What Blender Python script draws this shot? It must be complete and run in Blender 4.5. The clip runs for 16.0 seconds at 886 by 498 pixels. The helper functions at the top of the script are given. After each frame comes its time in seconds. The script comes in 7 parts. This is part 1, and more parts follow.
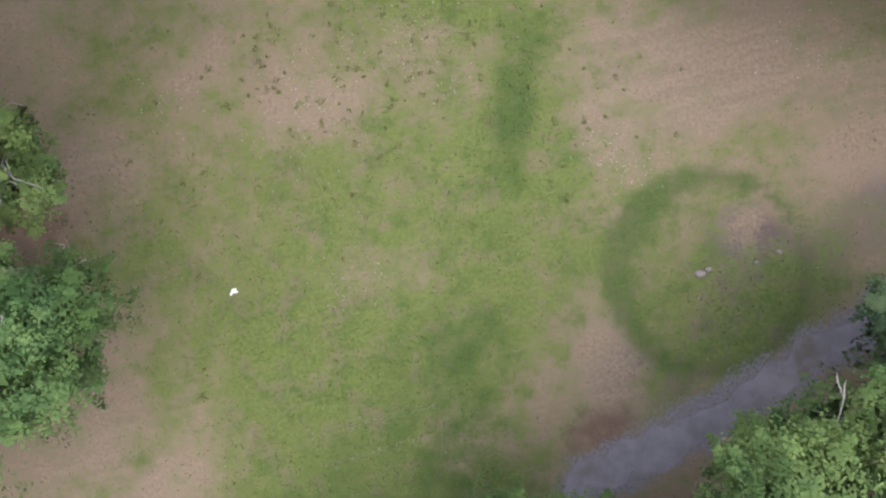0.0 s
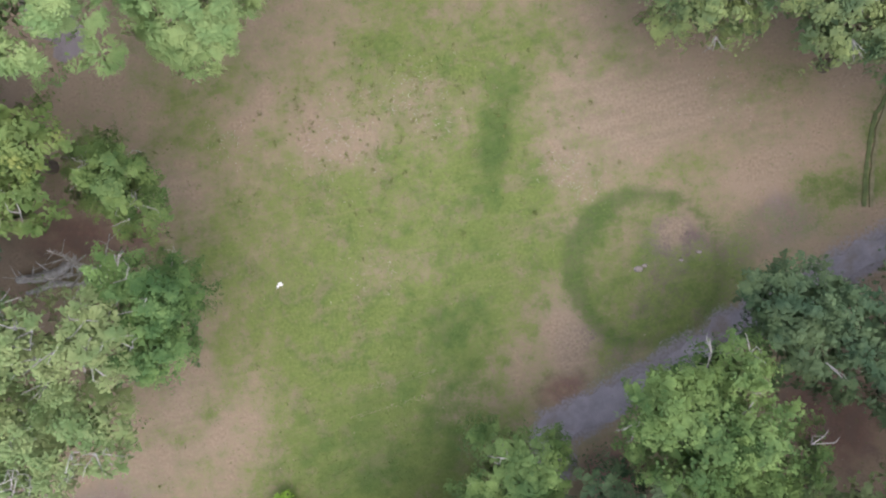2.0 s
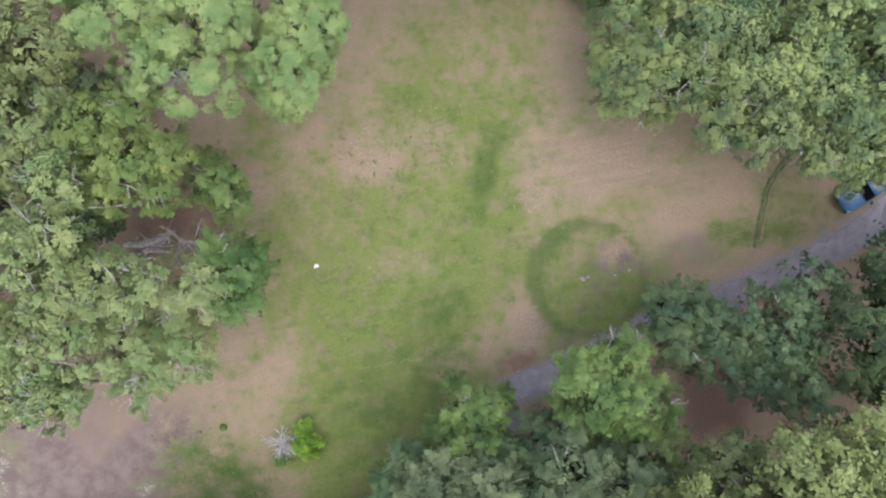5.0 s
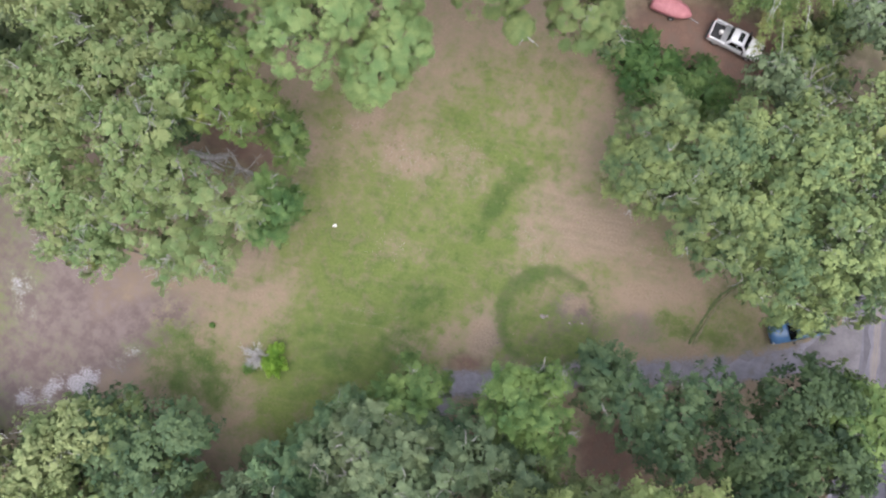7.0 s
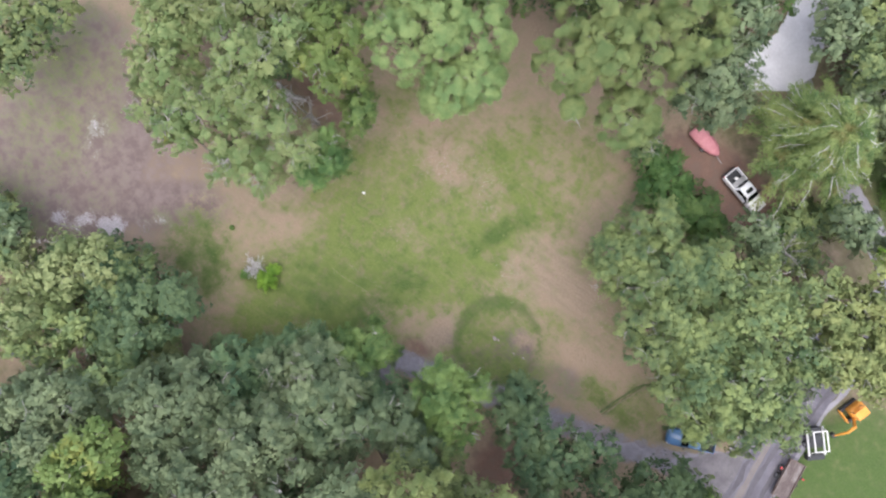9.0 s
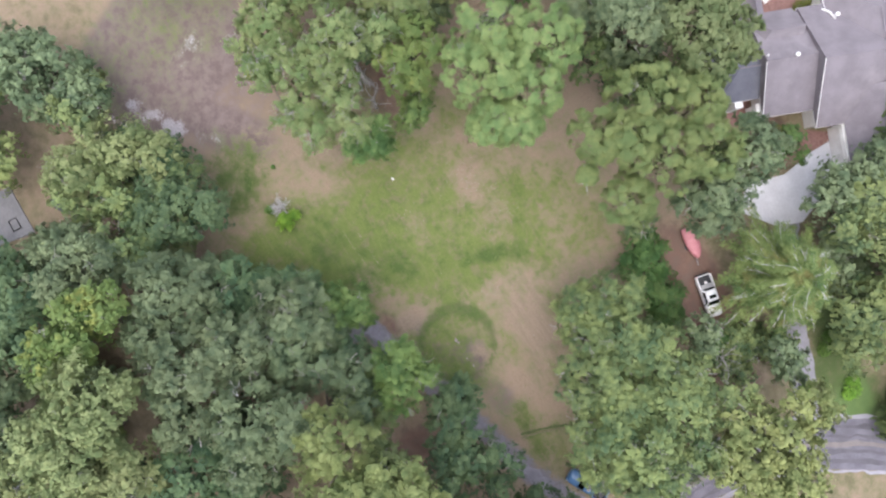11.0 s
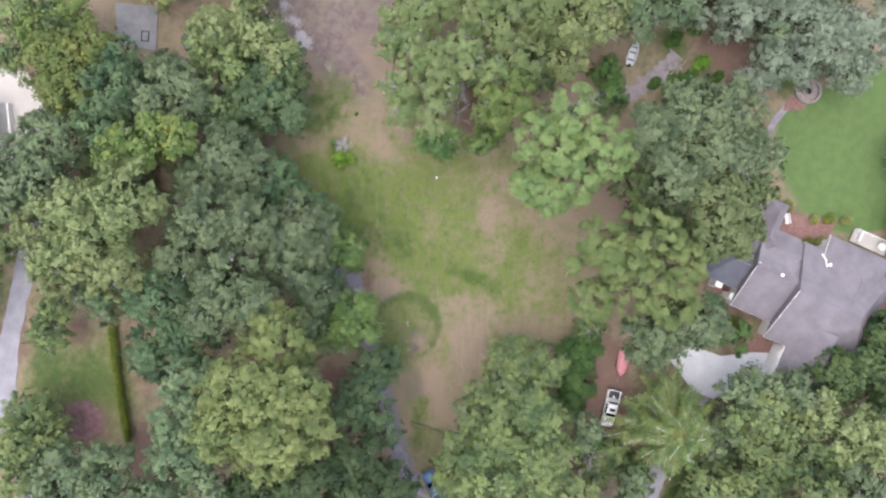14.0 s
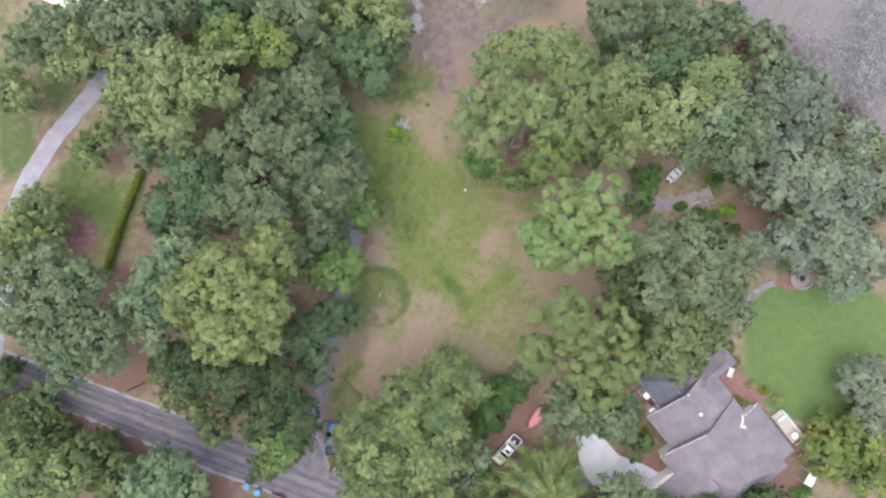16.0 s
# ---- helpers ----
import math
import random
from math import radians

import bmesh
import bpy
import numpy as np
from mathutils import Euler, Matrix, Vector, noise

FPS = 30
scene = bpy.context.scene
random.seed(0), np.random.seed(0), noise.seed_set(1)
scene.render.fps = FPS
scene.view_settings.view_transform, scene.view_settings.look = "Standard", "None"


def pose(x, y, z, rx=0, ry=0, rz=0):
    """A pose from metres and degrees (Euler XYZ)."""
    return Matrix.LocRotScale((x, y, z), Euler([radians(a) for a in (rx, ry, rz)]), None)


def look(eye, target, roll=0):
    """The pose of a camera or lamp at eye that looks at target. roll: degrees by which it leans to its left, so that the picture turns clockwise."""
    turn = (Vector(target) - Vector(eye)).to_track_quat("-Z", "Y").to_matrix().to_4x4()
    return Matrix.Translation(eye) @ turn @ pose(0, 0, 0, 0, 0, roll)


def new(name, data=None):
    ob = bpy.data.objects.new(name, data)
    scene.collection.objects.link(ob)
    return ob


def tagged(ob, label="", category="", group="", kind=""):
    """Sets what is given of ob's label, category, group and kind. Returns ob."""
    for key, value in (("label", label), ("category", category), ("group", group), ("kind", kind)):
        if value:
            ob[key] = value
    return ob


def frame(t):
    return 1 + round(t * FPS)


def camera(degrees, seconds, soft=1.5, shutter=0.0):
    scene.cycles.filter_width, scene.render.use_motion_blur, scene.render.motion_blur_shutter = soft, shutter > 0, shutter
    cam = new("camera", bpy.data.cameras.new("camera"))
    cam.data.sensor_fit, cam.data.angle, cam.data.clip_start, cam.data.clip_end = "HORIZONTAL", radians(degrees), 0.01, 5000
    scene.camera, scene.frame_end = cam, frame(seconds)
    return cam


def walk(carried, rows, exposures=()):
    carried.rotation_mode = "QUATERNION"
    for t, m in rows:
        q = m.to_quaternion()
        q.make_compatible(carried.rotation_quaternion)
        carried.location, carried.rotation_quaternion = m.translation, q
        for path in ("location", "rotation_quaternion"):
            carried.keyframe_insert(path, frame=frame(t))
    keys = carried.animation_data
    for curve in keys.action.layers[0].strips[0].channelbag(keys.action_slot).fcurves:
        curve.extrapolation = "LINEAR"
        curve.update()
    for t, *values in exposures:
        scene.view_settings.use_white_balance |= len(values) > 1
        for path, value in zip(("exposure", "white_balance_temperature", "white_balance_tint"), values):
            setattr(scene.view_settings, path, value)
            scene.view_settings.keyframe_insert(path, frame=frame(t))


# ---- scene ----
cam = camera(72, 16.0, soft=2.3)
PATH = [
    (0, pose(9.252, 1.507, 27.831, 0.284, -0.657, -1.926)),
    (0.5, pose(9.265, 1.510, 29.943, 0.284, -0.657, -1.963)),
    (1, pose(9.281, 1.524, 32.043, 0.284, -0.657, -2.039)),
    (1.5, pose(9.302, 1.556, 34.123, 0.284, -0.657, -2.167)),
    (2, pose(9.320, 1.592, 36.195, 0.284, -0.657, -2.259)),
    (2.5, pose(9.328, 1.615, 38.273, 0.284, -0.657, -2.272)),
    (3, pose(9.337, 1.622, 40.353, 0.284, -0.657, -2.436)),
    (3.5, pose(9.359, 1.617, 42.429, 0.284, -0.657, -2.820)),
    (4, pose(9.392, 1.611, 44.505, 0.284, -0.657, -2.573)),
    (4.5, pose(9.434, 1.617, 46.586, 0.284, -0.657, -0.673)),
    (5, pose(9.481, 1.633, 48.679, 0.284, -0.657, 3.011)),
    (5.5, pose(9.530, 1.645, 50.794, 0.284, -0.657, 7.918)),
    (6, pose(9.580, 1.643, 52.935, 0.284, -0.657, 13.385)),
    (6.5, pose(9.634, 1.620, 55.105, 0.284, -0.657, 18.681)),
    (7, pose(9.697, 1.582, 57.309, 0.284, -0.657, 23.866)),
    (7.5, pose(9.777, 1.553, 59.550, 0.284, -0.657, 29.748)),
    (8, pose(9.866, 1.545, 61.822, 0.284, -0.657, 36.072)),
    (8.5, pose(9.955, 1.563, 64.110, 0.284, -0.657, 42.347)),
    (9, pose(10.042, 1.597, 66.391, 0.284, -0.657, 48.278)),
    (9.5, pose(10.126, 1.635, 68.636, 0.284, -0.657, 53.710)),
    (10, pose(10.199, 1.668, 70.821, 0.284, -0.657, 58.867)),
    (10.5, pose(10.260, 1.696, 72.944, 0.284, -0.657, 63.885)),
    (11, pose(10.310, 1.723, 75.023, 0.284, -0.657, 68.766)),
    (11.5, pose(10.350, 1.756, 77.082, 0.284, -0.657, 73.578)),
    (12, pose(10.386, 1.796, 79.152, 0.284, -0.657, 78.462)),
    (12.5, pose(10.420, 1.847, 81.251, 0.284, -0.657, 83.557)),
    (13, pose(10.453, 1.906, 83.380, 0.284, -0.657, 88.997)),
    (13.5, pose(10.486, 1.974, 85.536, 0.284, -0.657, 94.929)),
    (14, pose(10.519, 2.060, 87.707, 0.284, -0.657, 101.557)),
    (14.5, pose(10.553, 2.174, 89.879, 0.284, -0.657, 108.914)),
    (15, pose(10.575, 2.320, 92.047, 0.284, -0.657, 116.312)),
    (15.5, pose(10.572, 2.496, 94.210, 0.284, -0.657, 123.092)),
    (16, pose(10.555, 2.688, 96.370, 0.284, -0.657, 129.456)),
]
walk(cam, PATH, [(0, 0.99), (2, 1.07), (4, 1.13), (8, 1.20), (12, 1.14), (16, 1.11)])

# ---- light ----
world = bpy.data.worlds.new("overcast_sky")
scene.world = world
world.use_nodes = True
wn, wl = world.node_tree.nodes, world.node_tree.links
wn.clear()
sky = wn.new("ShaderNodeTexSky")
sky.sky_type = "NISHITA"
sky.sun_disc = False
sky.sun_elevation = radians(74)
sky.sun_rotation = radians(140)
sky.dust_density = 5.0
sky.air_density = 1.0
bg_sky = wn.new("ShaderNodeBackground")
bg_sky.inputs[1].default_value = 0.05
bg_cloud = wn.new("ShaderNodeBackground")
bg_cloud.inputs[0].default_value = (0.915, 0.945, 1.10, 1)
bg_cloud.inputs[1].default_value = 0.66
both = wn.new("ShaderNodeAddShader")
wout = wn.new("ShaderNodeOutputWorld")
wl.new(sky.outputs[0], bg_sky.inputs[0])
wl.new(bg_sky.outputs[0], both.inputs[0])
wl.new(bg_cloud.outputs[0], both.inputs[1])
wl.new(both.outputs[0], wout.inputs[0])
sun_data = bpy.data.lights.new("sun", "SUN")
sun_data.energy = 0.75
sun_data.angle = radians(70)
sun_data.color = (1.0, 0.96, 0.92)
sun = new("sun", sun_data)
# the veiled sun stands at 74 degrees, to the south-east of the plan
SUN_AZ, SUN_EL = radians(310), radians(74)
sun.matrix_world = look((0, 0, 60), (-60 * math.cos(SUN_AZ) / math.tan(SUN_EL), -60 * math.sin(SUN_AZ) / math.tan(SUN_EL), 0))
rng = np.random.default_rng(7)


# ---- materials ----
def material(name, rough=0.8, metal=0.0):
    m = bpy.data.materials.new(name)
    m.use_nodes = True
    b = m.node_tree.nodes["Principled BSDF"]
    b.inputs["Roughness"].default_value = rough
    b.inputs["Metallic"].default_value = metal
    return m, m.node_tree.nodes, m.node_tree.links, b


def coords(n, l, stretch=(1, 1, 1)):
    tc = n.new("ShaderNodeTexCoord")
    mp = n.new("ShaderNodeMapping")
    mp.inputs["Scale"].default_value = stretch
    l.new(tc.outputs["Object"], mp.inputs["Vector"])
    return mp.outputs["Vector"]


def noise_of(n, l, vec, scale, detail=4.0, rough=0.55):
    t = n.new("ShaderNodeTexNoise")
    t.inputs["Scale"].default_value = scale
    t.inputs["Detail"].default_value = detail
    t.inputs["Roughness"].default_value = rough
    l.new(vec, t.inputs["Vector"])
    return t.outputs["Fac"]


def mix_of(n, l, fac, a, b, blend="MIX"):
    x = n.new("ShaderNodeMix")
    x.data_type = "RGBA"
    x.blend_type = blend
    for sock, value in ((x.inputs[0], fac), (x.inputs[6], a), (x.inputs[7], b)):
        if isinstance(value, (tuple, list)):
            sock.default_value = (*value, 1)
        elif isinstance(value, (int, float)):
            sock.default_value = value
        else:
            l.new(value, sock)
    return x.outputs[2]


def calc(n, l, op, a, b=0.0, c=0.0, clamp=False):
    x = n.new("ShaderNodeMath")
    x.operation = op
    x.use_clamp = clamp
    for sock, value in zip(x.inputs, (a, b, c)):
        if isinstance(value, (int, float)):
            sock.default_value = value
        else:
            l.new(value, sock)
    return x.outputs[0]


def ramp(n, l, fac, lo, hi):
    x = n.new("ShaderNodeMapRange")
    x.interpolation_type = "SMOOTHSTEP"
    x.inputs["From Min"].default_value = lo
    x.inputs["From Max"].default_value = hi
    l.new(fac, x.inputs["Value"])
    return x.outputs["Result"]


def bump(n, l, b, height, strength=0.4, distance=0.05):
    x = n.new("ShaderNodeBump")
    x.inputs["Strength"].default_value = strength
    x.inputs["Distance"].default_value = distance
    l.new(height, x.inputs["Height"])
    l.new(x.outputs["Normal"], b.inputs["Normal"])


def mottled(name, a, b2, scale=1.0, rough=0.85, metal=0.0, fine=14.0, rise=0.3, stretch=(1, 1, 1), stain=None):
    """Two colours mixed at a large and a fine scale, with relief."""
    m, n, l, b = material(name, rough, metal)
    v = coords(n, l, stretch)
    big, small = noise_of(n, l, v, scale), noise_of(n, l, v, scale * fine, 3.0, 0.6)
    f = ramp(n, l, calc(n, l, "ADD", calc(n, l, "MULTIPLY", big, 0.6), calc(n, l, "MULTIPLY", small, 0.4)), 0.36, 0.64)
    col = mix_of(n, l, f, a, b2)
    if stain:
        col = mix_of(n, l, ramp(n, l, noise_of(n, l, v, scale * 0.37, 5.0, 0.65), 0.52, 0.72), col, stain)
    l.new(col, b.inputs["Base Color"])
    bump(n, l, b, small, rise, 0.04)
    return m


def leafy(name, dark, light, spot=None, crown=True):
    """Leaves: colour varies by leaf, by bough and from tree to tree; light passes through them."""
    m, n, l, b = material(name, 0.6)
    v = coords(n, l)
    g = n.new("ShaderNodeNewGeometry")
    patch = calc(n, l, "ADD", calc(n, l, "MULTIPLY", noise_of(n, l, v, 0.42, 3.0, 0.6), 0.62), calc(n, l, "MULTIPLY", noise_of(n, l, v, 1.5, 2.0, 0.5), 0.38))
    f = calc(n, l, "ADD", calc(n, l, "MULTIPLY", g.outputs["Random Per Island"], 0.07 if crown else 0.13), calc(n, l, "ADD", patch, 0.0 if crown else 0.045))
    if crown:
        # tone differs at random by spray and is lower on inner leaves
        spray = n.new("ShaderNodeAttribute")
        spray.attribute_name = "tone"
        f = calc(n, l, "ADD", f, calc(n, l, "MULTIPLY", spray.outputs["Fac"], 0.16))
    # the dark-to-light spread also paints in sunlit tips and shaded gaps
    col = mix_of(n, l, ramp(n, l, f, 0.42, 0.80), dark, light)
    if spot:
        col = mix_of(n, l, ramp(n, l, noise_of(n, l, v, 0.33, 2.0), 0.56, 0.68), col, spot)
    oi = n.new("ShaderNodeObjectInfo")
    hs = n.new("ShaderNodeHueSaturation")
    l.new(col, hs.inputs["Color"])
    hs.inputs["Saturation"].default_value = 1.07
    l.new(calc(n, l, "ADD", 0.486, calc(n, l, "MULTIPLY", oi.outputs["Random"], 0.022)), hs.inputs["Hue"])
    other = calc(n, l, "FRACT", calc(n, l, "MULTIPLY", oi.outputs["Random"], 7.31))
    l.new(calc(n, l, "ADD", 0.88, calc(n, l, "MULTIPLY", other, 0.26)), hs.inputs["Value"])
    col = hs.outputs["Color"]
    l.new(col, b.inputs["Base Color"])
    b.inputs["Specular IOR Level"].default_value = 0.25
    tr = n.new("ShaderNodeBsdfTranslucent")
    l.new(col, tr.inputs["Color"])
    if crown:
        # leaves take their shading from the lie of the spray that bears them
        lie = n.new("ShaderNodeAttribute")
        lie.attribute_name = "lie"
        l.new(lie.outputs["Vector"], b.inputs["Normal"])
        l.new(lie.outputs["Vector"], tr.inputs["Normal"])
    mx = n.new("ShaderNodeMixShader")
    mx.inputs[0].default_value = 0.32
    l.new(b.outputs[0], mx.inputs[1])
    l.new(tr.outputs[0], mx.inputs[2])
    l.new(mx.outputs[0], n["Material Output"].inputs[0])
    return m


LEAF = {
    "reed": leafy("reeds_bleached", (0.25, 0.25, 0.25), (0.46, 0.46, 0.47), crown=False),
    "russet": leafy("reeds_russet", (0.13, 0.075, 0.070), (0.26, 0.165, 0.155), crown=False),
    "oak": leafy("leaves_oak", (0.091, 0.138, 0.079), (0.270, 0.337, 0.187)),
    "oakl": leafy("leaves_oak_light", (0.130, 0.186, 0.080), (0.379, 0.438, 0.210)),
    "sunny": leafy("leaves_sunny", (0.162, 0.253, 0.107), (0.318, 0.377, 0.175)),
    "mid": leafy("leaves_mid", (0.097, 0.161, 0.083), (0.309, 0.375, 0.157)),
    "dark": leafy("leaves_dark", (0.064, 0.122, 0.069), (0.199, 0.282, 0.142)),
    "deep": leafy("leaves_deep", (0.059, 0.105, 0.052), (0.210, 0.273, 0.110)),
    "holly": leafy("leaves_dark_glossy", (0.034, 0.062, 0.034), (0.120, 0.172, 0.078)),
    "fresh": leafy("leaves_fresh", (0.076, 0.146, 0.054), (0.244, 0.348, 0.129)),
    "lime": leafy("leaves_lime", (0.117, 0.183, 0.062), (0.251, 0.319, 0.117), (0.308, 0.334, 0.107)),
    "pale": leafy("leaves_pale", (0.158, 0.209, 0.085), (0.393, 0.437, 0.187)),
    "blue": leafy("leaves_bluish", (0.104, 0.166, 0.098), (0.254, 0.332, 0.178)),
    "pine": leafy("needles_pine", (0.172, 0.265, 0.110), (0.317, 0.393, 0.167)),
    "magnolia": leafy("leaves_olive", (0.111, 0.156, 0.067), (0.289, 0.332, 0.166)),
    "moss": leafy("leaves_greyish", (0.137, 0.178, 0.121), (0.316, 0.370, 0.267)),
    "shrub": leafy("leaves_shrub", (0.069, 0.149, 0.054), (0.172, 0.279, 0.098)),
    "cedar": leafy("leaves_feathery", (0.082, 0.146, 0.056), (0.262, 0.340, 0.132), (0.205, 0.205, 0.080)),
    "low": leafy("shoot_leaves", (0.054, 0.118, 0.034), (0.145, 0.240, 0.066), None, False),
    "shoot": leafy("fresh_shoots", (0.118, 0.251, 0.047), (0.267, 0.450, 0.091), None, False),
    "tuft": leafy("grass_tufts", (0.075, 0.110, 0.030), (0.158, 0.184, 0.070), None, False),
    "weed": leafy("weed_leaves", (0.108, 0.127, 0.049), (0.203, 0.216, 0.095), None, False),
    "chip": leafy("pale_chips", (0.202, 0.165, 0.117), (0.352, 0.314, 0.258), None, False),
    "stick": leafy("pale_sticks", (0.30, 0.275, 0.25), (0.52, 0.49, 0.46), None, False),
    "hedge": leafy("leaves_hedge", (0.105, 0.148, 0.032), (0.238, 0.275, 0.062), None, False),
}
BARK = mottled("bark", (0.10, 0.08, 0.065), (0.22, 0.19, 0.16), 2.0, 0.9, stretch=(1, 1, 0.25), rise=0.6)
DEADWOOD = mottled("dead_wood", (0.26, 0.24, 0.22), (0.46, 0.44, 0.42), 3.0, 0.9, rise=0.5)
PALEWOOD = mottled("bleached_wood", (0.40, 0.385, 0.37), (0.58, 0.565, 0.55), 3.0, 0.9, rise=0.4)
ASPHALT = mottled("old_asphalt", (0.112, 0.103, 0.124), (0.165, 0.154, 0.180), 0.5, 0.9, stain=(0.104, 0.098, 0.110), stretch=(1, 1, 1))
GRAVEL = mottled("gravel", (0.185, 0.173, 0.195), (0.262, 0.246, 0.276), 0.9, 0.95, fine=22.0, rise=0.7, stain=(0.165, 0.135, 0.115))
CONCRETE = mottled("pale_concrete", (0.47, 0.47, 0.49), (0.57, 0.57, 0.59), 0.35, 0.85, stain=(0.37, 0.365, 0.38))
CONCRETE_WARM = mottled("warm_concrete", (0.449, 0.408, 0.374), (0.510, 0.469, 0.435), 0.4, 0.85)
SLAB = mottled("worn_slab", (0.184, 0.180, 0.187), (0.245, 0.238, 0.245), 0.3, 0.9, stain=(0.136, 0.129, 0.136))
BRICK = mottled("brick_paving", (0.165, 0.088, 0.075), (0.255, 0.145, 0.125), 3.0, 0.9)
PITSTONE = mottled("pit_stone", (0.22, 0.185, 0.175), (0.34, 0.295, 0.28), 2.5, 0.9)
SHINGLE = mottled("grey_shingle", (0.160, 0.142, 0.158), (0.215, 0.193, 0.212), 0.5, 0.9, fine=26.0, rise=0.5, stain=(0.236, 0.214, 0.230))
SHINGLE_DARK = mottled("dark_shingle", (0.095, 0.098, 0.125), (0.135, 0.138, 0.165), 0.5, 0.85, fine=26.0, rise=0.5)
WHITE = mottled("white_paint", (0.72, 0.70, 0.68), (0.82, 0.81, 0.79), 1.2, 0.5, rise=0.05)
WHITE_CAR = mottled("white_car_paint", (0.74, 0.74, 0.75), (0.80, 0.80, 0.81), 1.0, 0.25, rise=0.0)
BLUE_CAR = mottled("blue_car_paint", (0.055, 0.125, 0.235), (0.075, 0.16, 0.30), 1.0, 0.28, rise=0.0)
BLUE_PLASTIC = mottled("blue_plastic", (0.07, 0.20, 0.36), (0.10, 0.26, 0.44), 1.5, 0.45, rise=0.05)
ORANGE = mottled("orange_paint", (0.70, 0.27, 0.03), (0.82, 0.36, 0.06), 1.2, 0.5, rise=0.1)
RUST = mottled("rusty_deck", (0.125, 0.088, 0.078), (0.215, 0.165, 0.145), 1.4, 0.9, rise=0.5)
RUST_WARM = mottled("rusty_rim", (0.19, 0.115, 0.085), (0.29, 0.19, 0.145), 2.0, 0.9, rise=0.4)
WORN_DECK = mottled("worn_deck_boards", (0.105, 0.079, 0.074), (0.165, 0.134, 0.126), 0.9, 1.0, fine=8.0, rise=0.5, stretch=(1.2, 3.0, 1), stain=(0.30, 0.27, 0.255))
GREY_DECK = mottled("grey_deck_boards", (0.088, 0.075, 0.086), (0.135, 0.116, 0.130), 1.2, 0.9, rise=0.4, stain=(0.24, 0.215, 0.22))
RED_COVER = mottled("red_tarpaulin", (0.42, 0.16, 0.18), (0.54, 0.23, 0.25), 1.6, 0.6, rise=0.4)
RUBBER = mottled("rubber", (0.018, 0.018, 0.018), (0.035, 0.034, 0.033), 4.0, 0.8)
BLACK = mottled("black_plastic", (0.018, 0.019, 0.021), (0.035, 0.036, 0.040), 3.0, 0.55, rise=0.1)
GREY_METAL = mottled("grey_metal", (0.32, 0.32, 0.33), (0.45, 0.45, 0.46), 3.0, 0.4, 0.6, rise=0.05)
TIMBER = mottled("weathered_timber", (0.135, 0.108, 0.094), (0.23, 0.195, 0.175), 2.0, 0.9, stretch=(0.3, 2, 1))
TRACK = mottled("worn_asphalt", (0.084, 0.079, 0.090), (0.120, 0.113, 0.127), 0.6, 0.9)
SPUR = mottled("mauve_gravel", (0.200, 0.170, 0.175), (0.270, 0.235, 0.242), 0.9, 0.95, fine=22.0, rise=0.7, stain=(0.17, 0.15, 0.12))
LANE = mottled("pale_lane", (0.235, 0.225, 0.25), (0.315, 0.302, 0.33), 0.5, 0.9, stain=(0.19, 0.18, 0.20))
CONCRETE_OLD = mottled("old_concrete", (0.118, 0.108, 0.116), (0.182, 0.167, 0.177), 0.7, 0.9, stain=(0.17, 0.155, 0.15))
GREY_TARP = mottled("grey_tarpaulin", (0.08, 0.085, 0.10), (0.15, 0.155, 0.175), 1.5, 0.6, rise=0.4)
DITCH_GRASS = mottled("dark_ditch_grass", (0.060, 0.084, 0.030), (0.100, 0.128, 0.050), 2.0, 0.95, rise=0.6)
BANK = mottled("worn_bank", (0.125, 0.125, 0.062), (0.190, 0.170, 0.105), 2.0, 0.95, rise=0.6)
SANDY = mottled("sandy_asphalt", (0.150, 0.135, 0.140), (0.195, 0.175, 0.175), 1.0, 0.9)
LINE = mottled("faded_orange_line", (0.175, 0.148, 0.135), (0.215, 0.180, 0.155), 1.5, 0.9)
HULL = mottled("boat_hull", (0.50, 0.53, 0.56), (0.62, 0.64, 0.66), 1.5, 0.4, rise=0.05)
LAMP = mottled("lamp_lens", (0.60, 0.60, 0.58), (0.75, 0.75, 0.73), 5.0, 0.2)
RED_LENS = mottled("red_lens", (0.45, 0.03, 0.03), (0.55, 0.05, 0.04), 5.0, 0.25)
MULCH = mottled("reddish_mulch", (0.150, 0.080, 0.082), (0.255, 0.150, 0.150), 1.2, 0.95, fine=18.0, rise=0.6)
FLOWER = mottled("garden_leaves", (0.10, 0.14, 0.03), (0.28, 0.27, 0.08), 3.0, 0.7)


def glass():
    m, n, l, b = material("dark_glass", 0.06)
    b.inputs["Base Color"].default_value = (0.015, 0.018, 0.02, 1)
    b.inputs["Specular IOR Level"].default_value = 0.8
    return m


GLASS = glass()


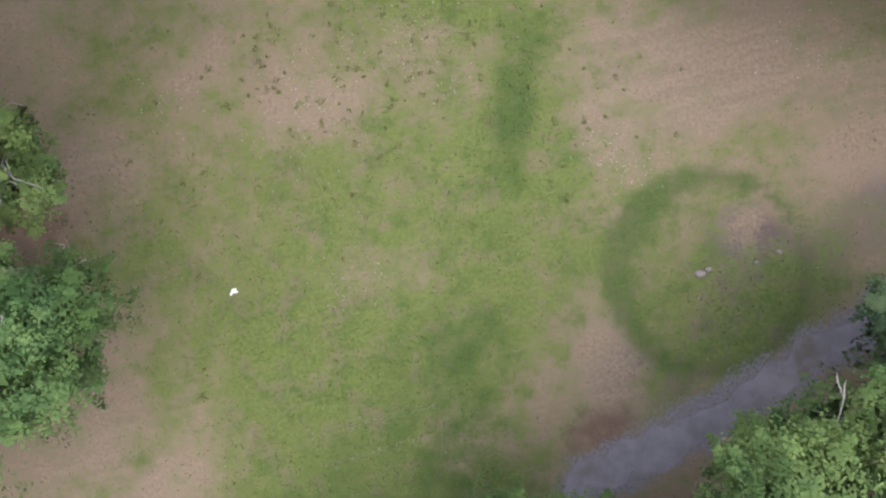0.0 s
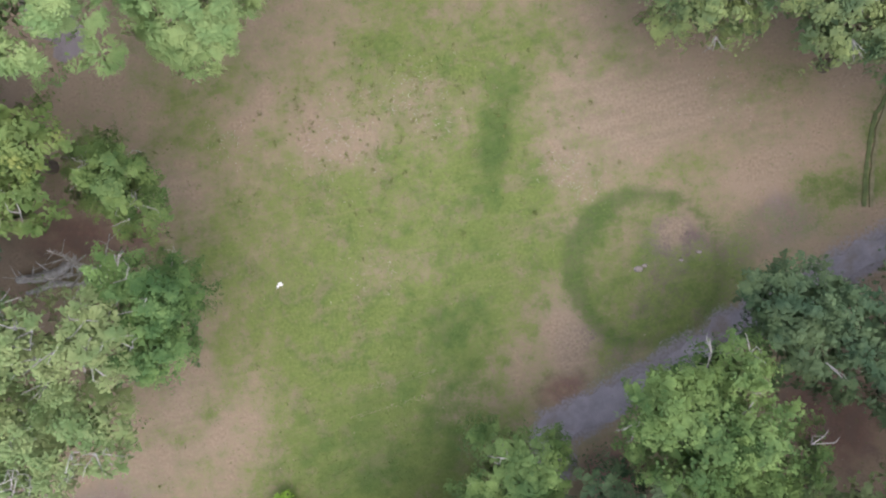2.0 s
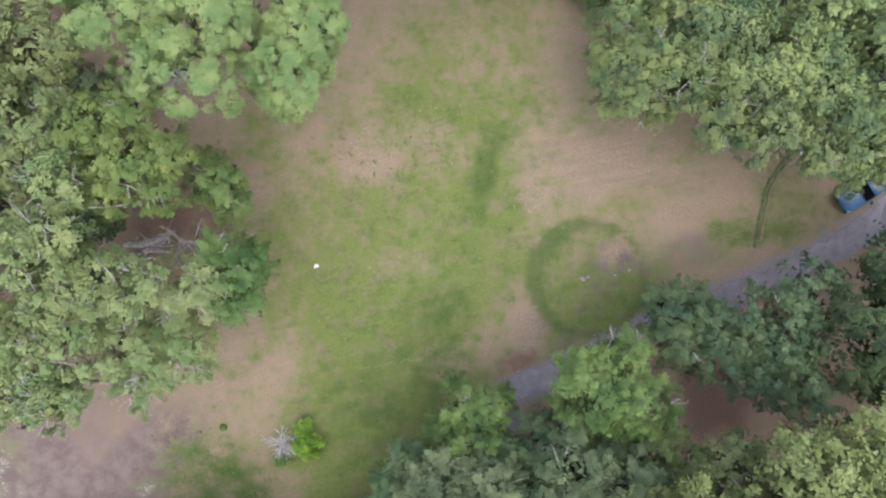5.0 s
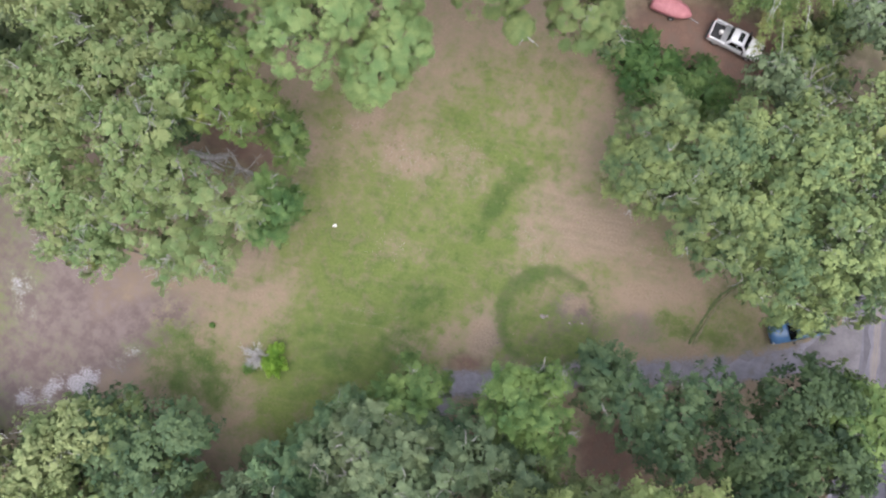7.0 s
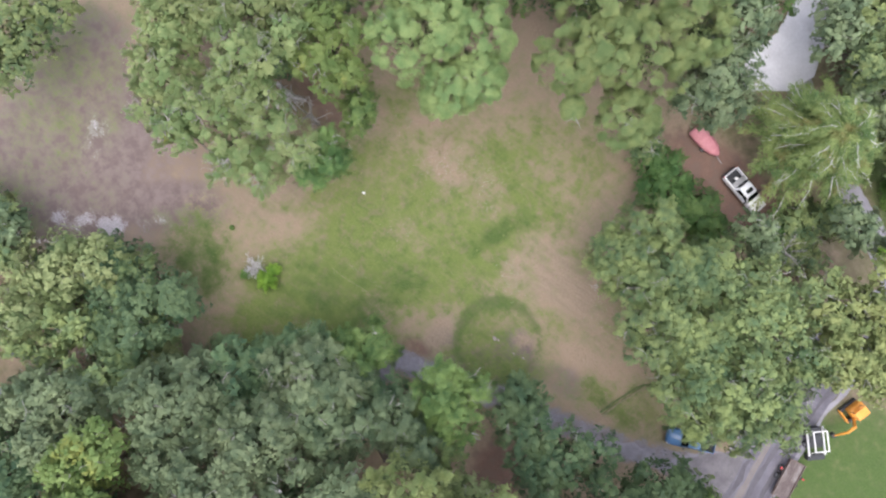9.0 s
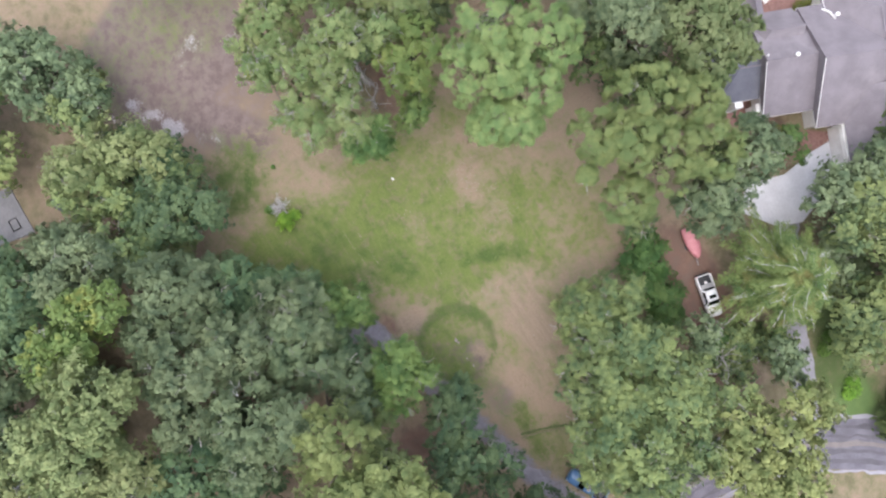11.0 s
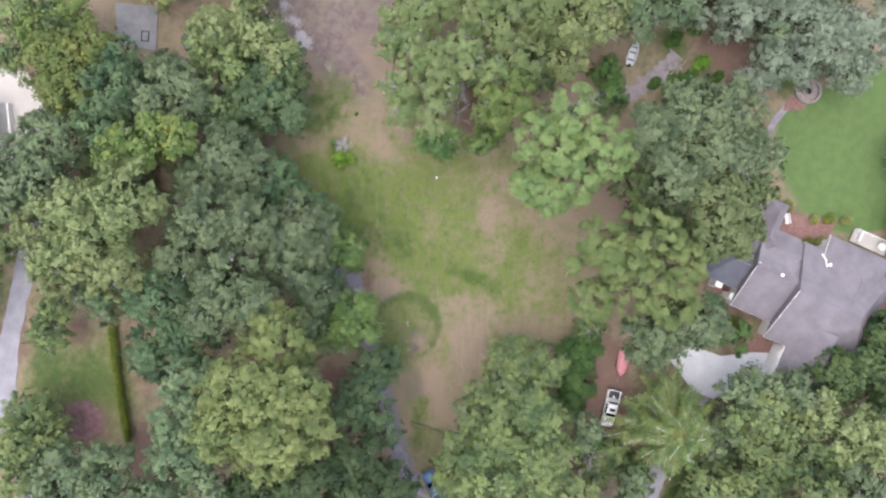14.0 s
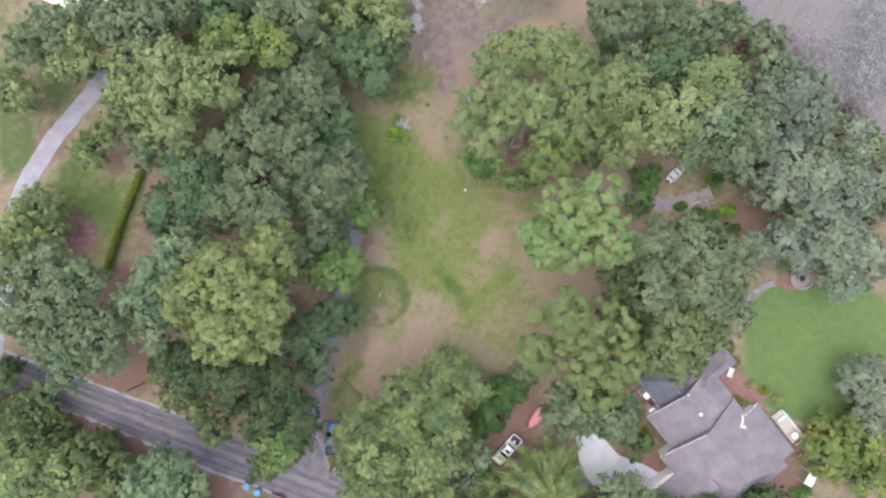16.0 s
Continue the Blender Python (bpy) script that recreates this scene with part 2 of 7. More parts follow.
def ground_material():
    m, n, l, b = material("ground_cover", 0.95)
    v = coords(n, l)

    def weight(name):
        a = n.new("ShaderNodeAttribute")
        a.attribute_name = name
        return a.outputs["Fac"]

    broad, mid_n, fine = noise_of(n, l, v, 0.22, 4.0), noise_of(n, l, v, 0.75, 6.0, 0.65), noise_of(n, l, v, 5.5, 4.0, 0.7)
    grain = noise_of(n, l, v, 22.0, 2.0, 0.6)
    # mower lines run at a slant across the field
    turn = n.new("ShaderNodeMapping")
    turn.inputs["Rotation"].default_value = (0, 0, radians(-13))
    l.new(v, turn.inputs["Vector"])
    along = n.new("ShaderNodeMapping")
    along.inputs["Scale"].default_value = (0.16, 1.5, 1)
    l.new(turn.outputs["Vector"], along.inputs["Vector"])
    streak = noise_of(n, l, along.outputs["Vector"], 1.2, 4.0, 0.6)
    ragged = calc(n, l, "ADD", calc(n, l, "MULTIPLY", mid_n, 0.75), calc(n, l, "ADD", calc(n, l, "MULTIPLY", fine, 0.6), calc(n, l, "MULTIPLY", broad, 0.35)))
    off = calc(n, l, "SUBTRACT", ragged, 0.85)

    def mask(name, rag=1.1, lo=0.25, hi=0.75):
        w = weight(name)
        f = ramp(n, l, calc(n, l, "ADD", w, calc(n, l, "MULTIPLY", off, rag)), lo, hi)
        return calc(n, l, "MULTIPLY", f, ramp(n, l, w, 0.0, 0.2))

    soil = mix_of(n, l, ramp(n, l, fine, 0.3, 0.7), (0.198, 0.150, 0.106), (0.296, 0.226, 0.162))
    soil = mix_of(n, l, ramp(n, l, mid_n, 0.38, 0.66), soil, (0.262, 0.200, 0.146))
    dry = mix_of(n, l, ramp(n, l, calc(n, l, "ADD", calc(n, l, "MULTIPLY", streak, 0.30), calc(n, l, "MULTIPLY", fine, 0.70)), 0.32, 0.68), (0.190, 0.144, 0.104), (0.290, 0.228, 0.168))
    bare = mix_of(n, l, ramp(n, l, mid_n, 0.35, 0.65), (0.124, 0.092, 0.088), (0.190, 0.148, 0.144))
    sand = mix_of(n, l, ramp(n, l, fine, 0.35, 0.62), (0.230, 0.208, 0.216), (0.400, 0.374, 0.386))
    grass = mix_of(n, l, ramp(n, l, fine, 0.28, 0.72), (0.086, 0.128, 0.022), (0.150, 0.192, 0.050))
    grass = mix_of(n, l, ramp(n, l, noise_of(n, l, v, 0.55, 6.0, 0.68), 0.47, 0.60), grass, mix_of(n, l, ramp(n, l, fine, 0.3, 0.7), (0.060, 0.110, 0.017), (0.110, 0.158, 0.034)))
    grass = mix_of(n, l, calc(n, l, "MULTIPLY", ramp(n, l, streak, 0.50, 0.66), 0.45), grass, (0.168, 0.172, 0.070))
    flecks = ramp(n, l, noise_of(n, l, v, 0.6, 8.0, 0.74), 0.50, 0.62)
    grass = mix_of(n, l, calc(n, l, "MULTIPLY", flecks, 0.6), grass, (0.182, 0.152, 0.094))
    lush = mix_of(n, l, ramp(n, l, fine, 0.3, 0.7), (0.036, 0.074, 0.014), (0.070, 0.114, 0.026))
    lawn = mix_of(n, l, ramp(n, l, mid_n, 0.3, 0.7), (0.084, 0.138, 0.042), (0.106, 0.162, 0.050))
    # straw tones are lowered to carry part of the deep shade under trees
    straw = mix_of(n, l, ramp(n, l, fine, 0.3, 0.7), (0.115, 0.068, 0.052), (0.215, 0.130, 0.102))
    straw = mix_of(n, l, ramp(n, l, mid_n, 0.42, 0.62), straw, (0.155, 0.106, 0.084))
    stone = mix_of(n, l, ramp(n, l, fine, 0.3, 0.7), (0.165, 0.150, 0.166), (0.240, 0.222, 0.246))
    marsh = mix_of(n, l, ramp(n, l, fine, 0.35, 0.62), (0.100, 0.094, 0.088), (0.225, 0.212, 0.208))
    marsh = mix_of(n, l, ramp(n, l, noise_of(n, l, v, 0.12, 5.0, 0.65), 0.44, 0.60), marsh, mix_of(n, l, ramp(n, l, mid_n, 0.4, 0.62), (0.160, 0.150, 0.150), (0.190, 0.182, 0.188)))
    marsh = mix_of(n, l, calc(n, l, "MULTIPLY", ramp(n, l, streak, 0.50, 0.68), 0.6), marsh, (0.120, 0.098, 0.088))
    col = mix_of(n, l, calc(n, l, "MULTIPLY", mask("bare"), 0.9), soil, bare)
    col = mix_of(n, l, mask("dry", 3.5, 0.2, 0.95), col, dry)
    col = mix_of(n, l, calc(n, l, "MULTIPLY", mask("grass", 3.2, -0.05, 1.15), 0.94), col, grass)
    col = mix_of(n, l, calc(n, l, "MULTIPLY", mask("lush", 2.6, -0.05, 1.25), 0.9), col, lush)
    col = mix_of(n, l, calc(n, l, "MULTIPLY", mask("ring", 1.3, 0.20, 1.05), 0.72), col, lush)
    col = mix_of(n, l, mask("litter", 2.2, 0.20, 1.00), col, straw)
    col = mix_of(n, l, mask("lawn", 0.3, 0.3, 0.6), col, lawn)
    col = mix_of(n, l, mask("gravel", 1.8, 0.3, 0.8), col, stone)
    col = mix_of(n, l, mask("sand", 4.2, 0.36, 1.25), col, sand)
    col = mix_of(n, l, mask("marsh", 0.6), col, marsh)
    col = mix_of(n, l, calc(n, l, "MULTIPLY", ramp(n, l, grain, 0.35, 0.75), 0.28), col, (0.45, 0.42, 0.36), "SOFT_LIGHT")
    l.new(col, b.inputs["Base Color"])
    bump(n, l, b, calc(n, l, "ADD", fine, calc(n, l, "MULTIPLY", grain, 0.5)), 0.6, 0.06)
    return m


GROUND = ground_material()


# ---- mesh helpers ----
def link(name, me, mat, parent=None, label="", kind=""):
    if mat is not None:
        me.materials.append(mat)
    ob = new(name, me)
    if parent is not None:
        ob.parent = parent
    return tagged(ob, label=label, kind=kind)


def part(name, bm, mat, parent=None, label="", smooth=False):
    me = bpy.data.meshes.new(name)
    bmesh.ops.recalc_face_normals(bm, faces=bm.faces)
    bm.to_mesh(me)
    bm.free()
    if smooth:
        for p in me.polygons:
            p.use_smooth = True
    return link(name, me, mat, parent, label)


def thing(name, m, label, category, group=""):
    ob = new(name)
    ob.empty_display_size = 0.3
    ob.matrix_world = m
    return tagged(ob, label, category, group)


def box(x0, x1, y0, y1, z0, z1, bevel=0.0, bm=None):
    bm = bm or bmesh.new()
    made = bmesh.ops.create_cube(bm, size=1.0, matrix=Matrix.Translation(((x0 + x1) / 2, (y0 + y1) / 2, (z0 + z1) / 2)) @ Matrix.Diagonal((x1 - x0, y1 - y0, z1 - z0, 1)))
    if bevel:
        edges = list({e for v in made["verts"] for e in v.link_edges})
        bmesh.ops.bevel(bm, geom=edges, offset=bevel, segments=2, affect="EDGES", profile=0.6)
    return bm


def tube(points, radii, sides=7, bm=None):
    """A tapered round bar along points."""
    bm = bm or bmesh.new()
    rings = []
    pts = [Vector(p) for p in points]
    for i, p in enumerate(pts):
        d = (pts[min(i + 1, len(pts) - 1)] - pts[max(i - 1, 0)]).normalized()
        a = d.orthogonal().normalized()
        c = d.cross(a)
        rings.append([bm.verts.new(p + radii[i] * (math.cos(2 * math.pi * k / sides) * a + math.sin(2 * math.pi * k / sides) * c)) for k in range(sides)])
    for r0, r1 in zip(rings, rings[1:]):
        for k in range(sides):
            bm.faces.new((r0[k], r0[(k + 1) % sides], r1[(k + 1) % sides], r1[k]))
    bm.faces.new(rings[0][::-1])
    bm.faces.new(rings[-1])
    return bm


def extruded(outline, z0, z1, bevel=0.0):
    """A slab of the given outline between two heights."""
    bm = bmesh.new()
    lo = [bm.verts.new((x, y, z0)) for x, y in outline]
    hi = [bm.verts.new((x, y, z1)) for x, y in outline]
    bm.faces.new(lo[::-1])
    top = bm.faces.new(hi)
    k = len(lo)
    for i in range(k):
        bm.faces.new((lo[i], lo[(i + 1) % k], hi[(i + 1) % k], hi[i]))
    if bevel:
        bmesh.ops.bevel(bm, geom=list(top.edges), offset=bevel, segments=2, affect="EDGES")
    return bm


def smooth_line(points, per=8):
    """A Catmull-Rom curve through points in the plan."""
    p = np.array([2 * np.array(points[0]) - points[1], *points, 2 * np.array(points[-1]) - points[-2]], float)
    out = []
    for a, b, c, d in zip(p, p[1:], p[2:], p[3:]):
        for s in np.arange(per) / per:
            out.append(0.5 * (2 * b + (c - a) * s + (2 * a - 5 * b + 4 * c - d) * s * s + (3 * b - a - 3 * c + d) * s ** 3))
    out.append(p[-2])
    return np.array(out)


def ragged_outline(points, per=6, wobble=0.15, seed=1):
    r = np.random.default_rng(seed)
    n = len(points)
    loop = []
    for i in range(n):
        a, b, c, d = (np.array(points[(i + j) % n], float) for j in (-1, 0, 1, 2))
        for s in np.arange(per) / per:
            q = 0.5 * (2 * b + (c - a) * s + (2 * a - 5 * b + 4 * c - d) * s * s + (3 * b - a - 3 * c + d) * s ** 3)
            loop.append(tuple(q + r.normal(0, wobble, 2)))
    return loop


def ribbon(line, width, z0, z1, wobble=0.0, seed=1):
    """A thin slab along a line in the plan; width may be a number or one per point."""
    r = np.random.default_rng(seed)
    line = np.asarray(line)
    d = np.gradient(line, axis=0)
    d /= np.linalg.norm(d, axis=1)[:, None]
    side = np.stack([-d[:, 1], d[:, 0]], 1)
    w = np.broadcast_to(np.asarray(width, float), (len(line),)) / 2
    left = line + side * (w + r.normal(0, wobble, len(line)))[:, None]
    right = line - side * (w + r.normal(0, wobble, len(line)))[:, None]
    bm = bmesh.new()
    rows = [[bm.verts.new((*p, z)) for p in edge] for edge, z in ((left, z0), (left, z1), (right, z1), (right, z0))]
    for a, b in ((0, 1), (1, 2), (2, 3)):
        for i in range(len(line) - 1):
            bm.faces.new((rows[a][i], rows[a][i + 1], rows[b][i + 1], rows[b][i]))
    return bm


def blade_mesh(name, verts, mat, parent=None, label="", kind="", lie=None, tone=None):
    """A mesh of separate pointed blades; verts has shape (n, 3, 3)."""
    n = len(verts)
    me = bpy.data.meshes.new(name)
    me.vertices.add(3 * n)
    me.vertices.foreach_set("co", np.ascontiguousarray(verts, np.float32).ravel())
    me.loops.add(3 * n)
    me.loops.foreach_set("vertex_index", np.arange(3 * n, dtype=np.int32))
    me.polygons.add(n)
    me.polygons.foreach_set("loop_start", np.arange(0, 3 * n, 3, dtype=np.int32))
    me.update(calc_edges=True)
    if lie is not None:
        at = me.attributes.new("lie", "FLOAT_VECTOR", "FACE")
        at.data.foreach_set("vector", np.ascontiguousarray(lie, np.float32).ravel())
        at = me.attributes.new("tone", "FLOAT", "FACE")
        at.data.foreach_set("value", (np.full(n, 0.5) if tone is None else tone).astype(np.float32))
    return link(name, me, mat, parent, label, kind)


def unit(v):
    return v / np.maximum(np.linalg.norm(v, axis=-1, keepdims=True), 1e-6)


def blades(centres, normals, length, width, along=None):
    """Leaf blades at centres that face along normals; along gives their long direction."""
    n = len(centres)
    t = rng.normal(size=(n, 3)) if along is None else along
    t = unit(t - normals * np.sum(t * normals, 1, keepdims=True))
    b = np.cross(normals, t)
    ll = (length * rng.uniform(0.7, 1.3, n))[:, None] / 2
    ww = (1.15 * width * rng.uniform(0.7, 1.3, n))[:, None] / 2
    return np.stack([centres + b * ww - 0.75 * t * ll, centres + t * ll, centres - b * ww - 0.75 * t * ll], 1)


# ---- ground: one sheet to the horizon ----
# patches of cover: x, y, half-length, half-width, turn in degrees, weight
GRASS_FIELD = [
    (27.0, 6.8, 4.5, 1.3, 14, 0.34), (29.0, 11.0, 3.0, 2.0, 0, 0.3),
    (-4.4, 11.7, 3.2, 4.0, 0, 0.32), (-5.0, 3.0, 2.6, 6.0, 0, 0.36), (-5.4, -5.5, 2.0, 3.0, 0, 0.25), (8.2, -4.8, 3.0, 2.4, 30, 0.3), (5.7, -8.8, 3.0, 2.4, 20, 0.3),
    (6.0, 2.8, 8.0, 4.6, -2, 0.65), (3.7, -3.0, 6.3, 3.8, -2, 0.75), (9.2, -3.2, 3.4, 3.4, -2, 0.5), (3.4, -11.3, 5.5, 5.5, -2, 0.85),
    (13.1, 7.6, 1.9, 3.2, -8, 0.8), (13.4, 12.8, 3.6, 2.0, 10, 0.5), (13.1, 2.2, 3.4, 5.0, -2, 0.6), (5.8, -16.0, 7.1, 3.4, -2, 0.8),
    (5.9, -0.1, 3.4, 1.7, -2, -0.45), (4.2, 9.2, 4.6, 2.5, -2, -0.4), (-4.8, 16.6, 2.1, 2.5, -2, -0.3), (11.3, 18.5, 6.8, 5.5, 48, 0.4),
    (7.4, 11.3, 4.9, 3.7, 48, 0.45), (9.6, -12.1, 4.9, 3.1, 48, 0.6),
]
GRASS_EDGES = [
    (60.0, 21.0, 10.0, 6.0, 48, 1.0),
    (34.8, 4.8, 3.8, 1.3, -2, 0.5), (-6.5, -18.2, 3.7, 4.6, 48, 0.8), (4.3, -18.1, 6.8, 2.8, 48, 0.8), (37.3, 6.9, 3.4, 3.4, 48, 0.6),
    (-11.3, -17.2, 3.7, 1.5, 48, 0.3), (-29.6, -15.6, 4.3, 6.2, 48, 0.35), (32.5, 4.2, 1.5, 2.5, 48, 0.6), (36.1, -43.4, 7.5, 5.0, 109, 0.75),
    (41.8, -39.7, 5.0, 5.0, 109, 0.7), (41.6, -49.3, 4.2, 3.3, 109, 0.5), (21.0, -0.6, 4.4, 4.2, 0, 0.55), (26.8, 1.4, 3.8, 2.8, 0, 0.40), (24.5, -2.4, 4.0, 3.0, 0, 0.5), (58.0, -14.0, 9.0, 2.2, 109, 0.45),
]
LUSH = [
    (38.0, -44.0, 7.0, 5.5, 109, 0.8), (27.0, -60.0, 5.0, 3.0, 30, 0.7), (40.0, -58.0, 4.0, 2.4, 30, 0.8), (35.0, -50.0, 5.0, 2.0, 10, 0.7), (58.8, 12.0, 9.0, 4.6, 110, 1.3),
    (7.6, -9.0, 4.2, 4.2, -8, 0.30), (12.6, 5.4, 1.4, 4.4, -10, 0.25),
    (47.0, 43.6, 4.2, 3.4, 40, 1.0), (42.0, 43.0, 4.0, 3.0, 20, 0.9), (37.0, 45.2, 4.0, 3.4, 20, 0.8), (33.0, 43.6, 3.0, 2.0, 0, 0.5),
    (39.0, -60.0, 6.0, 4.5, 30, 0.7), (31.0, -64.0, 8.0, 6.0, 0, 0.6), (26.0, -70.0, 6.0, 5.0, 0, 0.55), (30.0, -50.5, 4.0, 2.2, 10, 0.6), (-20.0, 30.6, 3.2, 1.6, 60, 0.8), (-26.0, 29.6, 2.6, 1.6, 50, 0.8), (-23.6, 34.4, 2.0, 1.6, 50, 0.8),
    (-18.0, 21.2, 2.6, 1.8, 40, 0.6), (-25.0, 45.6, 4.0, 2.4, 60, 0.8),
    (10.2, -5.6, 1.9, 5.2, -8, 0.34),
    (58.6, 20.6, 9.0, 5.0, 48, 1.1), (66.0, 27.0, 9.0, 9.0, 48, 1.1),
    (9.6, -2.7, 2.6, 1.5, 12, 0.5), (13.0, 7.9, 1.1, 2.6, -8, 0.75), (14.4, 11.2, 1.5, 1.1, 50, 0.45), (-6.5, -18.2, 3.2, 4.2, 48, 0.75), (3.0, -11.5, 3.6, 4.0, -2, 0.4),
    (33.4, 4.4, 2.0, 0.9, -2, 0.6), (37.5, 5.0, 2.2, 1.0, 10, 0.4),
]
LAWN = [
    (-12.4, 57.2, 7.9, 7.9, 109, 1), (-16.9, 52.1, 5.4, 5.8, 109, 1), (-20.2, 61.7, 8.3, 9.2, 109, 1),
    (-10.9, 63.0, 7.5, 5.0, 109, 1), (46.9, 43.2, 2.8, 4.4, 76, 0.8), (31.1, 49.3, 2.9, 4.4, 76, 0.6),
]
DRY_AND_LIT = [
    (19.3, 9.8, 4.9, 3.7, 48, 0.8), (-5.6, -8.4, 8.0, 2.2, 48, 0.7), (29.9, 7.7, 2.5, 3.1, 48, 0.6), (21.5, 9.9, 5.5, 2.5, -2, 0.6),
    # the patch at (-6.6, 5.0) also lightens soil against the trees' shade
    (-4.9, 1.1, 2.5, 6.7, -2, 0.5), (17.1, -6.0, 2.1, 2.5, -2, 0.6), (19.5, 13.3, 2.5, 2.5, -2, 0.3), (23.4, 2.3, 1.5, 1.2, 30, 0.7), (-6.6, 5.0, 3.0, 3.0, 0, 0.7), (-7.5, -6.0, 2.2, 4.0, -10, 0.5), (17.0, 5.9, 1.9, 1.5, 30, 0.5), (17.4, -3.6, 1.7, 3.2, 20, 0.6), (7.6, 0.4, 3.0, 1.2, 5, 0.35), (25.0, 9.4, 6.0, 2.6, 14, 0.5),
]
BARE_AND_SHADE = [
    # shade of the trees by ring and drive, painted as darker soil
    (24.0, -1.4, 3.6, 2.4, 25, 0.7), (29.5, 2.4, 4.2, 2.2, 25, 0.6), (19.4, -4.8, 3.0, 1.8, 30, 0.6), (22.5, 1.0, 2.6, 2.2, 0, 0.35),
    (3.7, 8.2, 3.0, 1.8, 20, 0.18), (-2.7, 8.6, 2.0, 1.2, 20, 0.35), (-5.3, 5.2, 2.0, 2.6, 0, 0.12), (9.7, 9.0, 1.6, 0.8, 0, 0.35),
    (-20.0, -19.0, 12.0, 9.0, 48, 0.6), (-29.0, -16.0, 8.0, 8.0, 48, 0.5),
    (-25.4, -21.0, 6.8, 10.5, 48, 0.9), (-11.5, -15.5, 6.8, 2.5, 48, 0.5), (-33.7, -12.0, 6.8, 3.7, 48, 0.6), (-24.6, -26.6, 4.9, 5.5, 48, 0.6),
    (1.1, -22.6, 3.7, 3.7, 48, 0.4), (7.6, 11.0, 1.9, 1.2, 10, 0.3), (23.4, 1.9, 1.9, 1.5, 20, 0.6),
    (23.6, -2.6, 2.6, 1.6, 20, 0.6), (17.6, -4.2, 1.6, 2.2, 0, 0.5),
]
SAND = [
    (-20.0, -26.2, 1.1, 0.9, 48, 1), (-15.3, -22.6, 1.5, 1.1, 48, 1), (-24.1, -17.3, 1.2, 3.0, 48, 0.34), (-13.1, -19.7, 2.5, 0.9, 48, 0.4),
    (-17.6, -24.7, 3.7, 0.9, 48, 0.5), (-23.6, -18.6, 0.9, 2.2, 24, 0.2), (-17.8, -23.9, 1.6, 0.9, 48, 0.5), (-14.1, -25.6, 0.8, 0.5, 24, 0.8),
]
WORN = [
    (7.2, 0.4, 2.8, 1.2, 3, 0.48), (24.2, 1.6, 2.2, 1.9, 30, 0.6), (22.6, -1.2, 2.0, 1.6, 0, 0.3), (3.6, 8.6, 2.4, 1.8, 10, 0.45), (8.3, 11.2, 2.0, 1.3, 10, 0.42), (-6.0, 5.2, 2.2, 2.2, 0, 0.6), (-5.8, -4.5, 1.5, 4.0, -5, 0.5),
    (16.9, -3.4, 1.4, 3.0, 15, 0.8), (22.0, 9.2, 6.0, 2.6, 14, 0.42), (-1.5, 10.0, 2.0, 1.0, 30, 0.4), (-2.5, -8.5, 3.0, 1.2, 20, 0.4), (29.0, 5.5, 3.0, 2.2, 0, 0.5), (23.4, 2.2, 1.3, 1.1, 30, 0.6), (11.0, 3.4, 0.9, 0.6, 40, 0.4), (1.6, 3.2, 1.6, 0.8, 0, 0.35),
]
LITTER = [
    (-24.3, 38.4, 3.4, 2.0, 30, 1.1), (-30.4, 35.8, 2.6, 1.8, 50, 1.0), (2.6, 66.8, 3.4, 2.0, 80, 1.2), (7.6, 66.4, 3.0, 1.6, 0, 1.2), (29.8, -61.7, 2.4, 2.0, 40, 0.8),
    (16.4, -7.0, 1.8, 1.2, 20, 0.8), (19.2, -11.8, 2.2, 1.8, 0, 0.9), (47.5, -32.1, 2.2, 2.6, 20, 1.0),
    (44.1, -42.4, 3.0, 3.3, 109, 1), (31.0, -63.0, 3.2, 2.4, 30, 1.1), (37.5, -58.5, 2.6, 1.6, 30, 0.9), (32.8, -45.2, 2.2, 1.6, 20, 1.0), (57.5, -23.5, 5.5, 2.0, 109, 1.0), (64.5, -17.0, 8.0, 1.8, 109, 1.0),
    (-25.2, 37.6, 5.0, 3.7, 109, 1), (32.2, -9.0, 3.3, 3.3, 109, 1), (46.2, -32.1, 3.3, 3.3, 109, 0.8), (53.2, -24.4, 4.2, 3.3, 109, 1),
    (25.7, 28.4, 3.3, 5.0, 109, 0.8), (22.4, 30.3, 2.5, 5.0, 109, 1), (3.4, 67.9, 2.5, 5.8, 109, 0.9), (-4.1, 51.1, 3.3, 2.5, 109, 0.7),
    (10.5, 44.5, 3.3, 5.0, 109, 0.5), (28.8, 29.7, 4.8, 3.2, 24, 1), (-9.4, 3.2, 2.8, 2.0, -3, 0.7), (-13.3, 3.4, 2.4, 1.6, -3, 0.7),
    (37.6, 30.2, 3.2, 1.4, 60, 1), (59.9, 0.6, 6.3, 2.7, 129, 1), (36.1, -55.8, 5.4, 3.6, 129, 0.6), (29.8, -62.1, 4.5, 3.6, 129, 0.8), (38.0, -62.0, 3.4, 2.2, 20, 0.9), (33.5, -36.4, 5.0, 2.2, 20, 0.6),
]
RING = (21.8, 0.15, 4.45)
DRIVE = smooth_line([(48.6, 8.6), (44.5, 5.6), (39.6, 2.6), (33.0, -0.6), (27.0, -3.6), (22.0, -6.4), (18.4, -8.2), (15.8, -9.4), (15.9, -11.5)], 7)
DITCH = smooth_line([(38.4, 12.0), (37.2, 10.6), (35.9, 8.5), (35.3, 5.7), (35.05, 3.3)])


